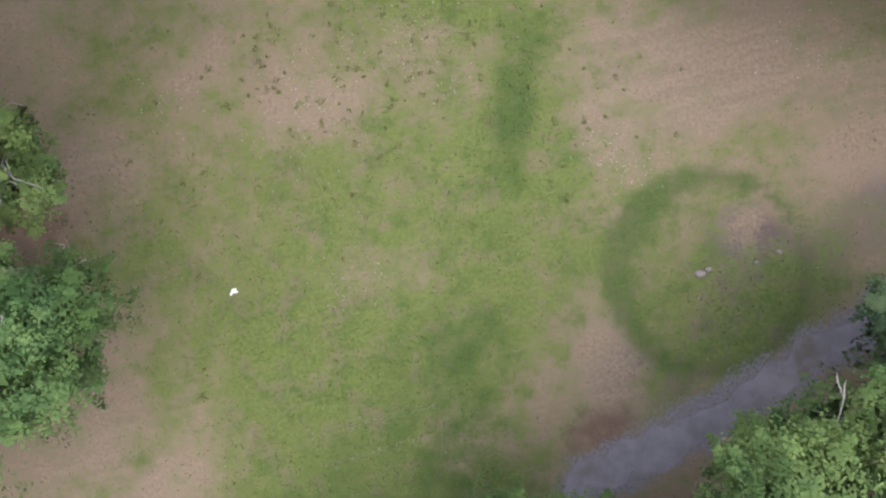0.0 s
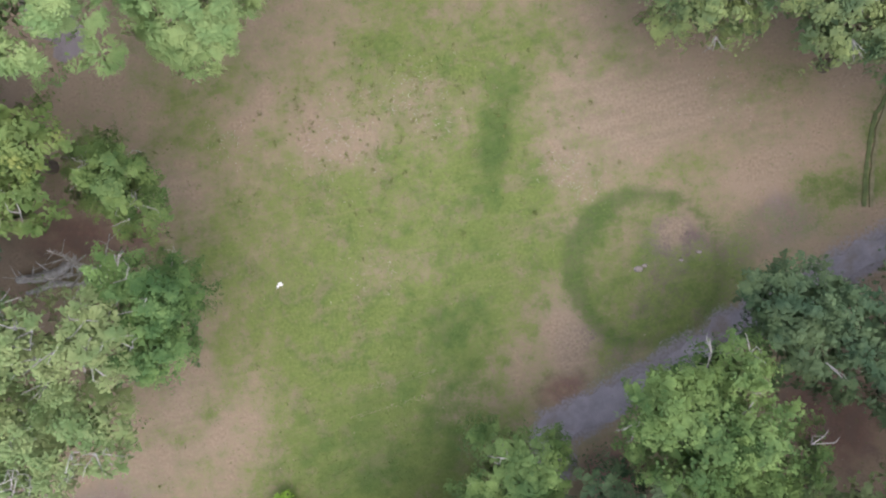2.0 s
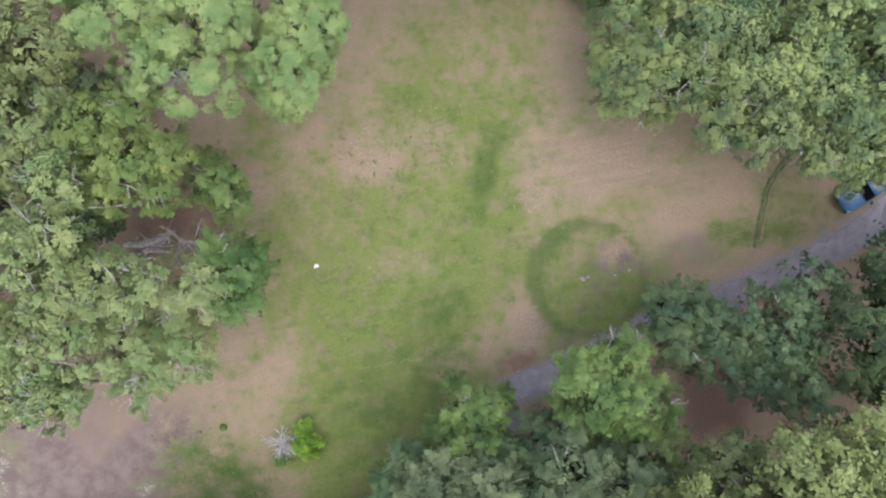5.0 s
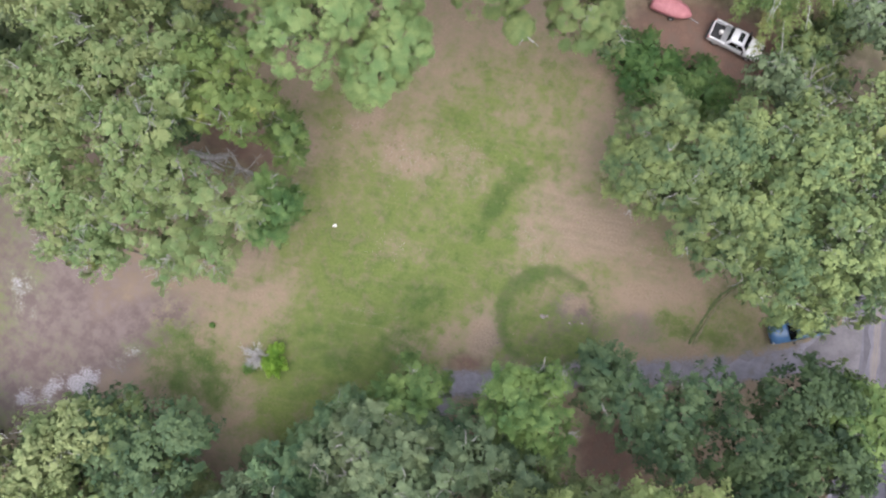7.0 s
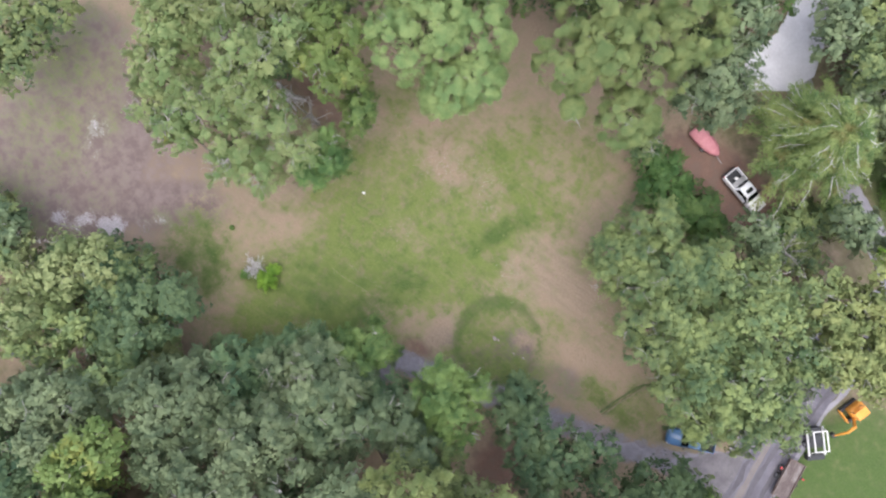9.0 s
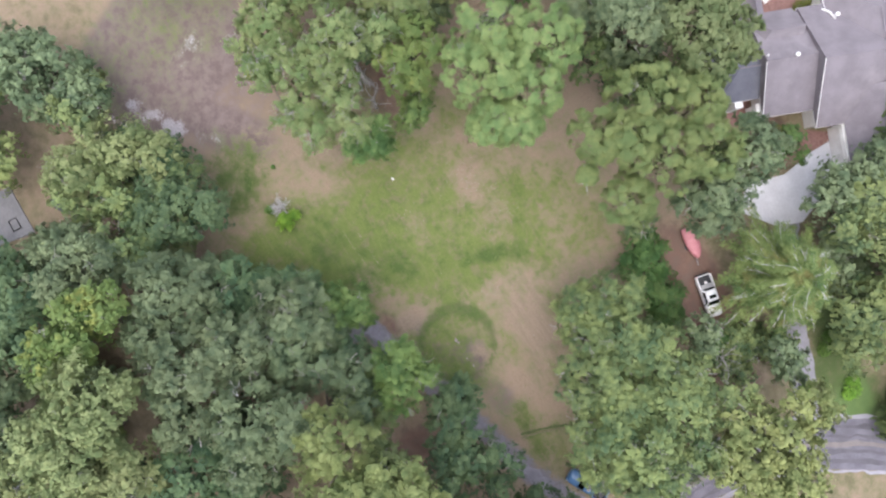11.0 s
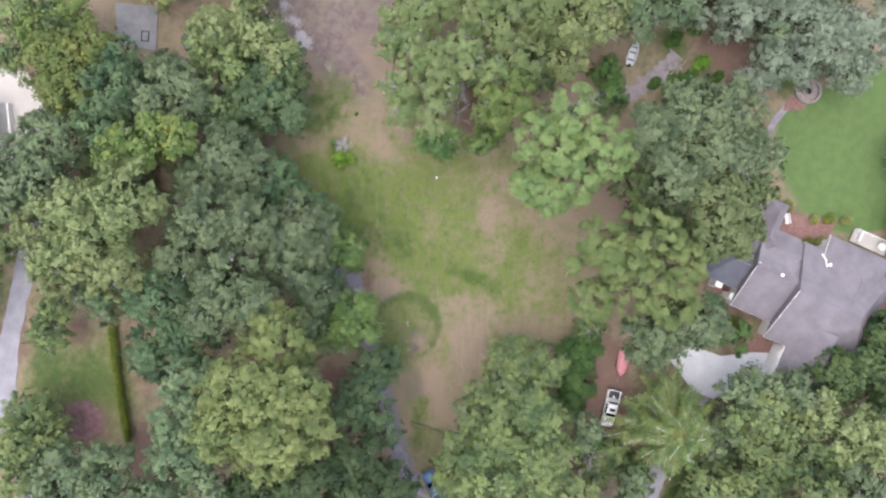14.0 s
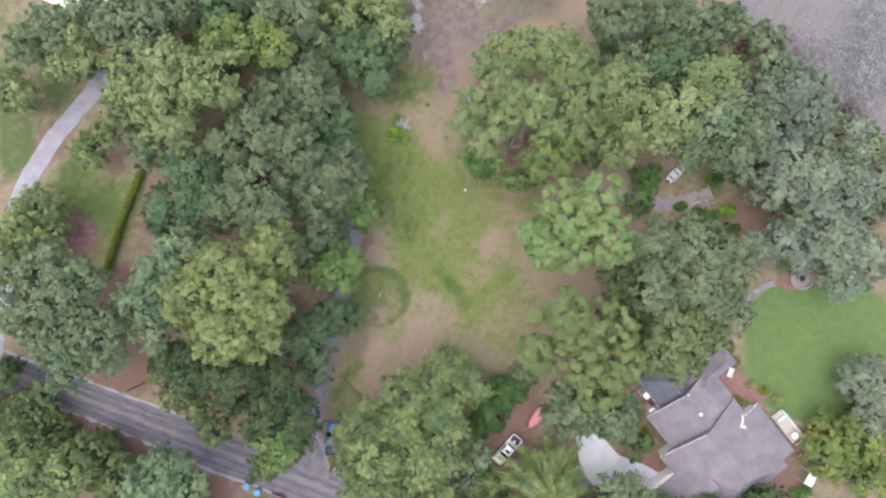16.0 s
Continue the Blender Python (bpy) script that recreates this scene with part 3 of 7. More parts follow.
def cover(patches, x, y):
    total = np.zeros_like(x)
    for cx, cy, rx, ry, turn, weight in patches:
        a = radians(turn)
        u = ((x - cx) * math.cos(a) + (y - cy) * math.sin(a)) / rx
        v = (-(x - cx) * math.sin(a) + (y - cy) * math.cos(a)) / ry
        total += weight * np.clip(1.55 - np.sqrt(u * u + v * v) * 1.1, 0, 1)
    return np.clip(total, 0, 1.2)


TREE_SPOTS = []   # x, y, reach of each bough, for the leaf litter below


def line_distance(line, x, y):
    return np.min(np.hypot(x[..., None] - line[:, 0], y[..., None] - line[:, 1]), axis=-1)


def line_distance_far(line, x, y):
    d = np.full_like(x, 99.0)
    near = (x > 8) & (x < 54) & (y > -20) & (y < 16)
    d[near] = line_distance(line, x[near], y[near])
    return d


def height_at(x, y):
    z = 0.05 * np.sin(0.11 * x + 0.4) * np.cos(0.09 * y) * np.clip(1 - np.hypot(x - 9, y) / 30, 0, 1)
    near = (x > 30) & (x < 43) & (y > -2) & (y < 17)
    if np.any(near):
        d = line_distance(DITCH, x[near], y[near])
        z[near] += -0.06 * np.exp(-(d / 0.5) ** 2) + 0.05 * np.exp(-((d - 1.0) / 0.5) ** 2)
    return z


def build_ground():
    far = [-2500, -1200, -600, -300, -160, -110, -85]
    xs = np.array([*far, *np.arange(-70, 80.01, 0.5), *[-f + 10 for f in far[::-1]]], float)
    ys = np.array([*far, *np.arange(-72, 80.01, 0.5), *[-f + 10 for f in far[::-1]]], float)
    gx, gy = np.meshgrid(xs, ys)
    x, y = gx.ravel(), gy.ravel()
    z = height_at(x, y)
    nx, ny = len(xs), len(ys)
    i = (np.arange(ny - 1)[:, None] * nx + np.arange(nx - 1)).ravel()
    faces = np.stack([i, i + 1, i + nx + 1, i + nx], 1)
    me = bpy.data.meshes.new("ground")
    me.vertices.add(len(x))
    me.vertices.foreach_set("co", np.stack([x, y, z], 1).astype(np.float32).ravel())
    me.loops.add(faces.size)
    me.loops.foreach_set("vertex_index", faces.astype(np.int32).ravel())
    me.polygons.add(len(faces))
    me.polygons.foreach_set("loop_start", np.arange(0, faces.size, 4, dtype=np.int32))
    me.update(calc_edges=True)
    me.polygons.foreach_set("use_smooth", np.ones(len(faces), bool))
    rx, ry, rr = RING
    d = np.hypot(x - rx, y - ry)
    angle = np.arctan2(y - ry, x - rx)
    strength = np.clip(0.62 + 0.42 * np.cos(angle - radians(150)), 0.50, 1)
    band = np.exp(-((d - rr) / (0.30 + 0.50 * strength)) ** 2) * (0.45 + 0.55 * strength)
    band += 0.42 * np.clip(1.15 - np.abs(d - 2.9) / 2.0, 0, 1) * np.clip(np.cos(angle - radians(150)) * 1.2, 0, 1)
    ring, band = band, np.zeros_like(band)
    near = (x > 30) & (x < 43) & (y > -2) & (y < 17)
    band[near] += 0.55 * np.exp(-(line_distance(DITCH, x[near], y[near]) / 0.55) ** 2)
    litter = cover(LITTER, x, y)
    wood = np.zeros_like(x)
    for tx, ty, tr in TREE_SPOTS:
        near = (np.abs(x - tx) < tr + 3) & (np.abs(y - ty) < tr + 3)
        dd = np.hypot(x[near] - tx, y[near] - ty)
        wood[near] = np.maximum(wood[near], np.clip(1.05 - dd / (tr + 0.2), 0, 0.07))
    weights = {
        "grass": 0.78 * cover(GRASS_FIELD + GRASS_EDGES, x, y) + 0.54 * np.clip(1.7 - np.hypot((x - 9) / 16, (y - 1) / 17), 0, 1), "lush": np.clip(cover(LUSH, x, y) + band, 0, 1.1), "lawn": cover(LAWN, x, y), "ring": np.clip(ring, 0, 1),
        "gravel": np.clip(1.25 - line_distance_far(DRIVE, x, y) / 1.75, 0, 1), "dry": cover(DRY_AND_LIT, x, y), "bare": cover(BARE_AND_SHADE, x, y), "sand": cover(SAND, x, y), "litter": np.clip(litter + wood, 0, 1),
        "marsh": np.clip((-45 - x - 0.25 * np.abs(y - 35)) / 5 + 0.5, 0, 1) * (y > 8),
    }
    far_out = np.clip((np.hypot(x - 9, y) - 75) / 20, 0, 1)
    outer = np.clip((np.hypot((x - 6) / 1.15, y) - 24) / 14, 0, 1) * (1 - weights["lawn"].clip(0, 1))
    weights["litter"] = np.clip(weights["litter"] + 0.34 * outer * (1 - cover(BARE_AND_SHADE, x, y)), 0, 1)
    weights["lush"] = np.clip(weights["lush"] + 0.42 * outer * np.clip((y - 14) / 8, 0, 1), 0, 1.2)
    weights["grass"] = np.clip(weights["grass"] - 0.8 * cover(WORN, x, y), 0, 1.3)
    weights["litter"] *= 1 - 0.8 * np.clip(cover(LUSH, x, y), 0, 1)
    weights["grass"] = weights["grass"] + 0.30 * outer
    weights["grass"] = np.maximum(weights["grass"], 0.95 * far_out * (1 - weights["marsh"]))
    for name, value in weights.items():
        a = me.attributes.new(name, "FLOAT", "POINT")
        a.data.foreach_set("value", value.astype(np.float32))
    ob = link("ground", me, GROUND)
    return tagged(ob, "worn grass and brown earth clearing among trees", "ground", kind="structure")


# ---- road, drives and paving ----
ROAD = smooth_line([(92, -106), (78, -67), (64.7, -29.2), (61.1, -18.5), (58.3, -9.9), (54.6, 1.2), (51.0, 11.5), (48.2, 22.0), (48.0, 31.0), (50.3, 39.0), (54.0, 47.0), (64, 63), (84, 92)])


def build_paving():
    d = np.gradient(ROAD, axis=0)
    d /= np.linalg.norm(d, axis=1)[:, None]
    side = np.stack([-d[:, 1], d[:, 0]], 1)
    half = np.interp(ROAD[:, 1], [-20, -6], [2.5, 3.1])   # the lane narrows beyond the drive
    road = part("road", ribbon(ROAD, 2 * half, -0.05, 0.03, 0.07, 3), ASPHALT)
    tagged(road, "worn grey asphalt lane past the wood", "road", kind="structure")
    part("sandy_strip", ribbon(ROAD, 0.62, 0.022, 0.031, 0.10, 27), SANDY, road, "sandy pinkish strip along the road's middle")
    for shift in (-0.14, 0.14):
        part("centre_line", ribbon(ROAD + side * shift, 0.11, 0.026, 0.036, 0.01, 5), LINE, road, "faded orange road line")
    for way, seed in ((1, 8), (-1, 9)):
        part("gravel_shoulder", ribbon(ROAD + side * (way * (half + 0.2))[:, None], 0.45, -0.05, 0.022, 0.16, seed), LANE, road, "pale gravelly road edge")
    for f, wide, seed in ((-0.68, 0.5, 21), (-0.29, 0.38, 22), (0.32, 0.42, 23), (0.71, 0.5, 24)):
        part("worn_track", ribbon(ROAD + side * (f * half)[:, None], wide, 0.024, 0.034, 0.12, seed), TRACK, road, "darker worn wheel track")
    apron = part("apron", extruded(ragged_outline([(48.9, 12.2), (47.0, 10.2), (45.2, 6.6), (47.2, 4.6), (50.6, 3.6), (50.6, 7.6)], 5, 0.08, 11), -0.05, 0.046), CONCRETE_OLD)
    tagged(apron, "pale old concrete apron where drive meets road", "pavement", kind="structure")
    # gravel drive from the road into the clearing
    line = DRIVE[:-3]
    width = np.interp(np.arange(len(line)), [0, 7, 14, 28, 42, len(line) - 1], [4.6, 2.2, 1.5, 1.4, 1.8, 1.7])
    drive = part("driveway", ribbon(line, width, -0.05, 0.036, 0.22, 4), GRAVEL)
    tagged(drive, "pale grey gravel drive along the clearing", "driveway", kind="structure")
    # a strip of darker green along the ditch bottom
    ditch = part("ditch", ribbon(DITCH, 0.26, -0.12, 0.012, 0.05, 31), DITCH_GRASS)
    tagged(ditch, "narrow dark grassy ditch curving past the drive", "ditch", kind="structure")
    dd = np.gradient(DITCH, axis=0)
    dd /= np.linalg.norm(dd, axis=1)[:, None]
    part("bank", ribbon(DITCH + 0.36 * np.stack([-dd[:, 1], dd[:, 0]], 1), 0.22, -0.12, 0.05, 0.04, 32), BANK, ditch, "pale worn ditch bank")
    # concrete drive of the big house
    yard = part("pavement", extruded([(16.3, 40.8), (19.0, 38.3), (22.6, 42.2), (23.3, 45.4), (21.4, 48.6), (19.4, 53.6), (15.9, 55.2), (15.0, 52.8), (15.6, 49.6), (17.0, 45.4)], -0.1, 0.06, 0.01), CONCRETE)
    tagged(yard, "bright pale concrete drive before the garage", "pavement", kind="structure")
    lane = part("pavement", ribbon(smooth_line([(22.5, 43.6), (29.0, 41.4), (35.0, 39.6), (40.5, 38.8), (46.8, 36.8)]), 2.9, -0.05, 0.045, 0.07, 6), LANE)
    tagged(lane, "narrow grey asphalt lane up to the house", "pavement", kind="structure")
    west = part("pavement", ribbon(smooth_line([(4.0, -58.4), (10.5, -56.2), (18.0, -55.2), (27.0, -54.9), (36.0, -54.8), (47.0, -52.6), (58.0, -46.0), (68.0, -40.0)]), 2.8, -0.05, 0.04, 0.1, 7), LANE)
    tagged(west, "grey drive of the white-roofed house", "pavement", kind="structure")
    court = part("pavement", extruded([(-3.4, -67.0), (-3.0, -60.4), (1.8, -56.4), (5.2, -57.4), (7.0, -59.0), (3.2, -66.4)], -0.1, 0.05), CONCRETE_WARM)
    tagged(court, "bright concrete court beside the white-roofed house", "pavement", kind="structure")
    curve = part("pavement", ribbon(smooth_line([(-3.2, -66.0), (-6.0, -65.2), (-7.2, -67.2), (-6.6, -70.0)]), 1.5, -0.05, 0.046), BRICK)
    tagged(curve, "curved reddish paved walk by the court", "pavement", kind="structure")
    slab = part("pavement", extruded([(-15.2, -50.1), (-9.7, -48.4), (-9.6, -43.0), (-16.0, -43.9)], -0.1, 0.12, 0.02), SLAB)
    tagged(slab, "square worn grey concrete slab among trees", "slab", kind="structure")
    for outline, words in (
        ([(-5.0, 50.0), (-3.2, 49.0), (-1.6, 52.6), (-3.0, 57.4), (-5.8, 58.2), (-5.2, 53.0)], "red brick terrace between house and lawn"),
        ([(12.2, 48.7), (14.6, 53.6), (15.6, 53.0), (15.9, 49.4), (14.4, 47.6)], "red brick walk by the garage"),
        ([(7.2, 40.9), (4.2, 43.5), (7.1, 44.6), (9.6, 43.4), (10.4, 41.4)], "red brick path round the house corner"),
        ([(-21.6, 47.6), (-19.6, 47.2), (-20.4, 50.2), (-22.4, 50.4)], "red brick walk to the fire pit"),
    ):
        p = part("pavement", extruded(outline, -0.08, 0.05), BRICK)
        tagged(p, words, "pavement", kind="structure")
    path = part("pavement", ribbon(smooth_line([(-20.2, 47.6), (-17.0, 46.0), (-13.0, 45.6)]), 0.9, -0.05, 0.043, 0.04), GRAVEL)
    tagged(path, "narrow grey path along the lawn's edge", "pavement", kind="structure")
    spur = part("pavement", ribbon(smooth_line([(-11.4, 14.0), (-13.8, 18.2), (-16.4, 22.6), (-18.2, 25.8), (-21.4, 28.6), (-24.6, 30.4)], 7), 2.3, -0.06, 0.03, 0.28, 9), SPUR)
    tagged(spur, "mauve-grey gravel track among the oaks", "track", kind="structure")
    return road


# ---- trees ----
STYLE = {  # words, category, leaf length, leaf width, bough size, twigs
    "oak": ("broad oak with grey-green leaves beside the clearing", 0.30, 0.20, 0.80, 5),
    "oakl": ("tall oak with light grey-green crown beside the clearing", 0.30, 0.20, 0.85, 5),
    "mid": ("leafy green broadleaf tree at the clearing's edge", 0.27, 0.18, 0.80, 3),
    "sunny": ("broad bright green oak beside the clearing", 0.27, 0.18, 0.80, 8),
    "dark": ("dark green broadleaf tree in the wood", 0.27, 0.18, 0.70, 1),
    "deep": ("dense deep green tree by the road", 0.28, 0.20, 0.75, 0),
    "holly": ("dark glossy green tree beside the road", 0.27, 0.18, 0.70, 0),
    "fresh": ("fresh green broadleaf tree at the clearing's edge", 0.26, 0.17, 0.75, 2),
    "lime": ("yellow-green young tree between the oaks", 0.26, 0.18, 0.65, 2),
    "pale": ("tall pale green tree above the wood", 0.32, 0.20, 0.90, 1),
    "blue": ("tall bluish-green tree in the wood", 0.30, 0.19, 0.85, 1),
    "pine": ("tall light green pine with puffy needle tufts", 0.24, 0.060, 0.62, 1),
    "magnolia": ("olive-green magnolia leaning over the house roof", 0.34, 0.22, 0.55, 1),
    "moss": ("grey-green oak hung with pale moss", 0.28, 0.17, 0.70, 8),
    "shrub": ("low dark green bush on the ground", 0.22, 0.15, 0.45, 0),
}


def sphere_dirs(n, low):
    z = rng.uniform(low, 1.0, n)
    a = rng.uniform(0, 2 * math.pi, n)
    s = np.sqrt(1 - z * z)
    return np.stack([s * np.cos(a), s * np.sin(a), z], 1)


def crown_blades(boughs, kind, density):
    """All leaves of a crown: boughs carry branches, branches carry sprays, sprays carry leaves."""
    words, ln, wd, clump, twigs = STYLE[kind]
    out, lies, tones = [], [], []
    up = np.array([0, 0, 1.0])
    pine = kind == "pine"
    for (x, y, top, r), dense in zip(boughs, density):
        dense = 240.0 if pine else float(dense)
        grow = 1.0 if pine else 0.92 * math.sqrt(62.0 / dense)
        centre = np.array([x, y, top - r])
        # branches: lumps of uneven size over the bough
        n = int(np.clip(9 + 2.4 * r, 6, 20)) if not pine else int(12 + 8.5 * r)
        k = np.arange(n)
        dz = np.clip(0.97 - 1.60 * (k + 0.5) / n + rng.normal(0, 0.08, n), -0.75, 1)
        da = k * 2.39996 + rng.uniform(0, 6.3) + rng.normal(0, 0.35, n)
        ds = np.sqrt(1 - dz * dz)
        d = np.stack([ds * np.cos(da), ds * np.sin(da), dz], 1)
        size = r * rng.uniform(0.22, 0.42, n) if not pine else clump * rng.uniform(0.8, 1.45, n)
        reach = (r - size) * rng.uniform(0.84, 1.24, n)
        hub = centre + d * reach[:, None]
        cl = clump * 0.52 * (1.0 if pine else max(1.0, grow) ** 0.6)
        count = np.maximum(4, (2.2 * size ** 2 / cl ** 2)).astype(int)
        i = np.repeat(np.arange(n), count)
        e = unit(sphere_dirs(len(i), -0.4) + 0.6 * d[i])
        spot = hub[i] + e * (size[i] * rng.uniform(0.66, 1.0, len(i)))[:, None] * np.array([1, 1, 0.8])
        cs = cl * rng.uniform(0.6, 1.4, len(i))
        per = np.maximum(3, dense * 3.1 * cs ** 2 * np.where(d[i][:, 2] < -0.25, 0.25, 1.0)).astype(int)
        j = np.repeat(np.arange(len(i)), per)
        # a spray is a short tapering twig's worth of leaves that points outward
        out_dir = unit(e + 0.55 * rng.normal(size=e.shape) + 0.15 * up)
        s = rng.uniform(0, 1, len(j))
        f = rng.normal(size=(len(j), 3))
        slim = 0.52
        c = spot[j] + out_dir[j] * (cs[j] * 1.75 * s)[:, None] + f * (cs[j] * slim * (1.05 - 0.75 * s))[:, None]
        if pine:
            c = spot[j] + unit(f + 0.5 * e[j]) * (cs[j] * rng.uniform(0.3, 1.1, len(j)))[:, None]
        lie = unit(0.62 * e[j] + 0.34 * d[i][j] + (0.22 if pine else 0.10) * unit(f) + 0.36 * up)
        if pine:
            nrm = unit(lie + rng.normal(0, 0.4, f.shape))
            out.append(blades(c, nrm, ln * grow, wd * grow, out_dir[j] + 0.7 * unit(f)))
        else:
            nrm = unit(lie + rng.normal(0, 0.42, f.shape))
            out.append(blades(c, nrm, ln * grow, wd * grow))
        lies.append(unit(lie * 0.92 + nrm * 0.08))
        tones.append((rng.uniform(0, 1, n)[i] * 0.55 + rng.uniform(0, 1, len(i)) * 0.45)[j])
        # broad leaves below the outer sprays close the boughs
        k = np.repeat(np.arange(n), np.maximum(6, (34 if pine else 24 / min(grow, 1.3) ** 2) * size ** 2).astype(int))
        e3 = unit(sphere_dirs(len(k), -0.3) + 0.6 * d[k])
        c3 = hub[k] + e3 * (size[k] * rng.uniform(0.60, 0.94, len(k)))[:, None] * np.array([1, 1, 0.8])
        n3 = unit(0.6 * e3 + 0.3 * d[k] + 0.3 * up)
        out.append(blades(c3, unit(n3 + rng.normal(0, 0.25, n3.shape)), *((0.24, 0.10) if pine else (0.40 * grow, 0.29 * grow))))
        lies.append(n3)
        tones.append(rng.uniform(0.2, 0.6, len(k)))
        # the leaves inside
        m = int((40 if pine else 14) * r * r)
        d2 = sphere_dirs(m, -0.9)
        c2 = centre + d2 * (r * rng.uniform(0.2, 0.58, m))[:, None]
        n2 = unit(d2 + rng.normal(0, 0.4, d2.shape))
        out.append(blades(c2, n2, *((0.34, 0.16) if pine else (0.55, 0.48))))
        lies.append(n2)
        tones.append(np.full(m, 0.3))
    return np.concatenate(out), np.concatenate(lies), np.concatenate(tones)


def tree(kind, *boughs):
    words, ln, wd, clump, twigs = STYLE[kind]
    b = np.array(boughs, float)
    w = b[:, 3] ** 2
    bx, by = float(np.sum(b[:, 0] * w) / w.sum()), float(np.sum(b[:, 1] * w) / w.sum())
    top = float(b[:, 2].max())
    away = math.hypot(bx - 9.5, by - 1.6) + 0.01
    shift = (2.1 if away < 20 else 2.2 if away < 32 else 0.5) * float(b[:, 3].mean()) if kind != "shrub" else 0.0
    bx, by = bx + (bx - 9.5) / away * shift, by + (by - 1.6) / away * shift
    off = np.hypot(b[:, 0] - 9.5, b[:, 1] - 1.6)
    density = np.select([off < 17, off < 22, off < 31, off < 42], [230.0, 160.0, 76.0, 38.0], 26.0)
    base = Vector((bx, by, float(height_at(np.array([bx]), np.array([by]))[0])))
    name = {"shrub": "bush", "pine": "pine_tree"}.get(kind, "tree")
    ob = thing(name, Matrix.Translation(base), words, "bush" if kind == "shrub" else "tree", "bushes" if kind == "shrub" else "trees of the wood")
    local = b - np.array([bx, by, base.z, 0])
    leaves, lie, tone = crown_blades(local, kind, density)
    blade_mesh("crown", leaves, LEAF[kind], ob, lie=lie, tone=tone)
    for x, y, t, r in boughs:
        TREE_SPOTS.append((x, y, r))
    thick = 0.022 * top + 0.02
    fork = Vector((0.15 * rng.normal(), 0.15 * rng.normal(), 0.34 * top))
    part("trunk", tube([(0, 0, -0.1), (0.03, 0.02, 0.1 * top), fork * 0.6, fork], [thick * 1.35, thick, thick * 0.85, thick * 0.72], 8), BARK, ob, smooth=True)
    for x, y, t, r in local:
        end = Vector((x, y, t - 0.8 * r))
        bend = fork.lerp(end, 0.5) + Vector((rng.normal() * 0.3, rng.normal() * 0.3, -0.08 * top + 0.3))
        limb = part("limb", tube([fork, bend, end], [thick * 0.55, thick * 0.36, thick * 0.14], 6), BARK, ob, smooth=True)
    if twigs:
        bm = bmesh.new()
        for x, y, t, r in local:
            for k in range(rng.integers(twigs // 2, 2 * twigs + 1)):
                d = sphere_dirs(1, 0.25)[0]
                at = np.array([x, y, t - r]) + d * r * 0.84
                for j in range(3):
                    e = unit((d + rng.normal(0, 0.85, 3))[None])[0]
                    p0, p1 = Vector(at), Vector(at + e * rng.uniform(0.4, 0.95))
                    p2 = p1 + Vector(unit((e + rng.normal(0, 0.6, 3))[None])[0]) * rng.uniform(0.2, 0.5)
                    tube([p0, p1, p2], [0.030, 0.019, 0.008], 3, bm)
        if len(bm.verts):
            tagged(part("dead_twig_spray", bm, DEADWOOD, ob, "bare pale grey twigs"), kind="stuff")
        else:
            bm.free()
    return ob


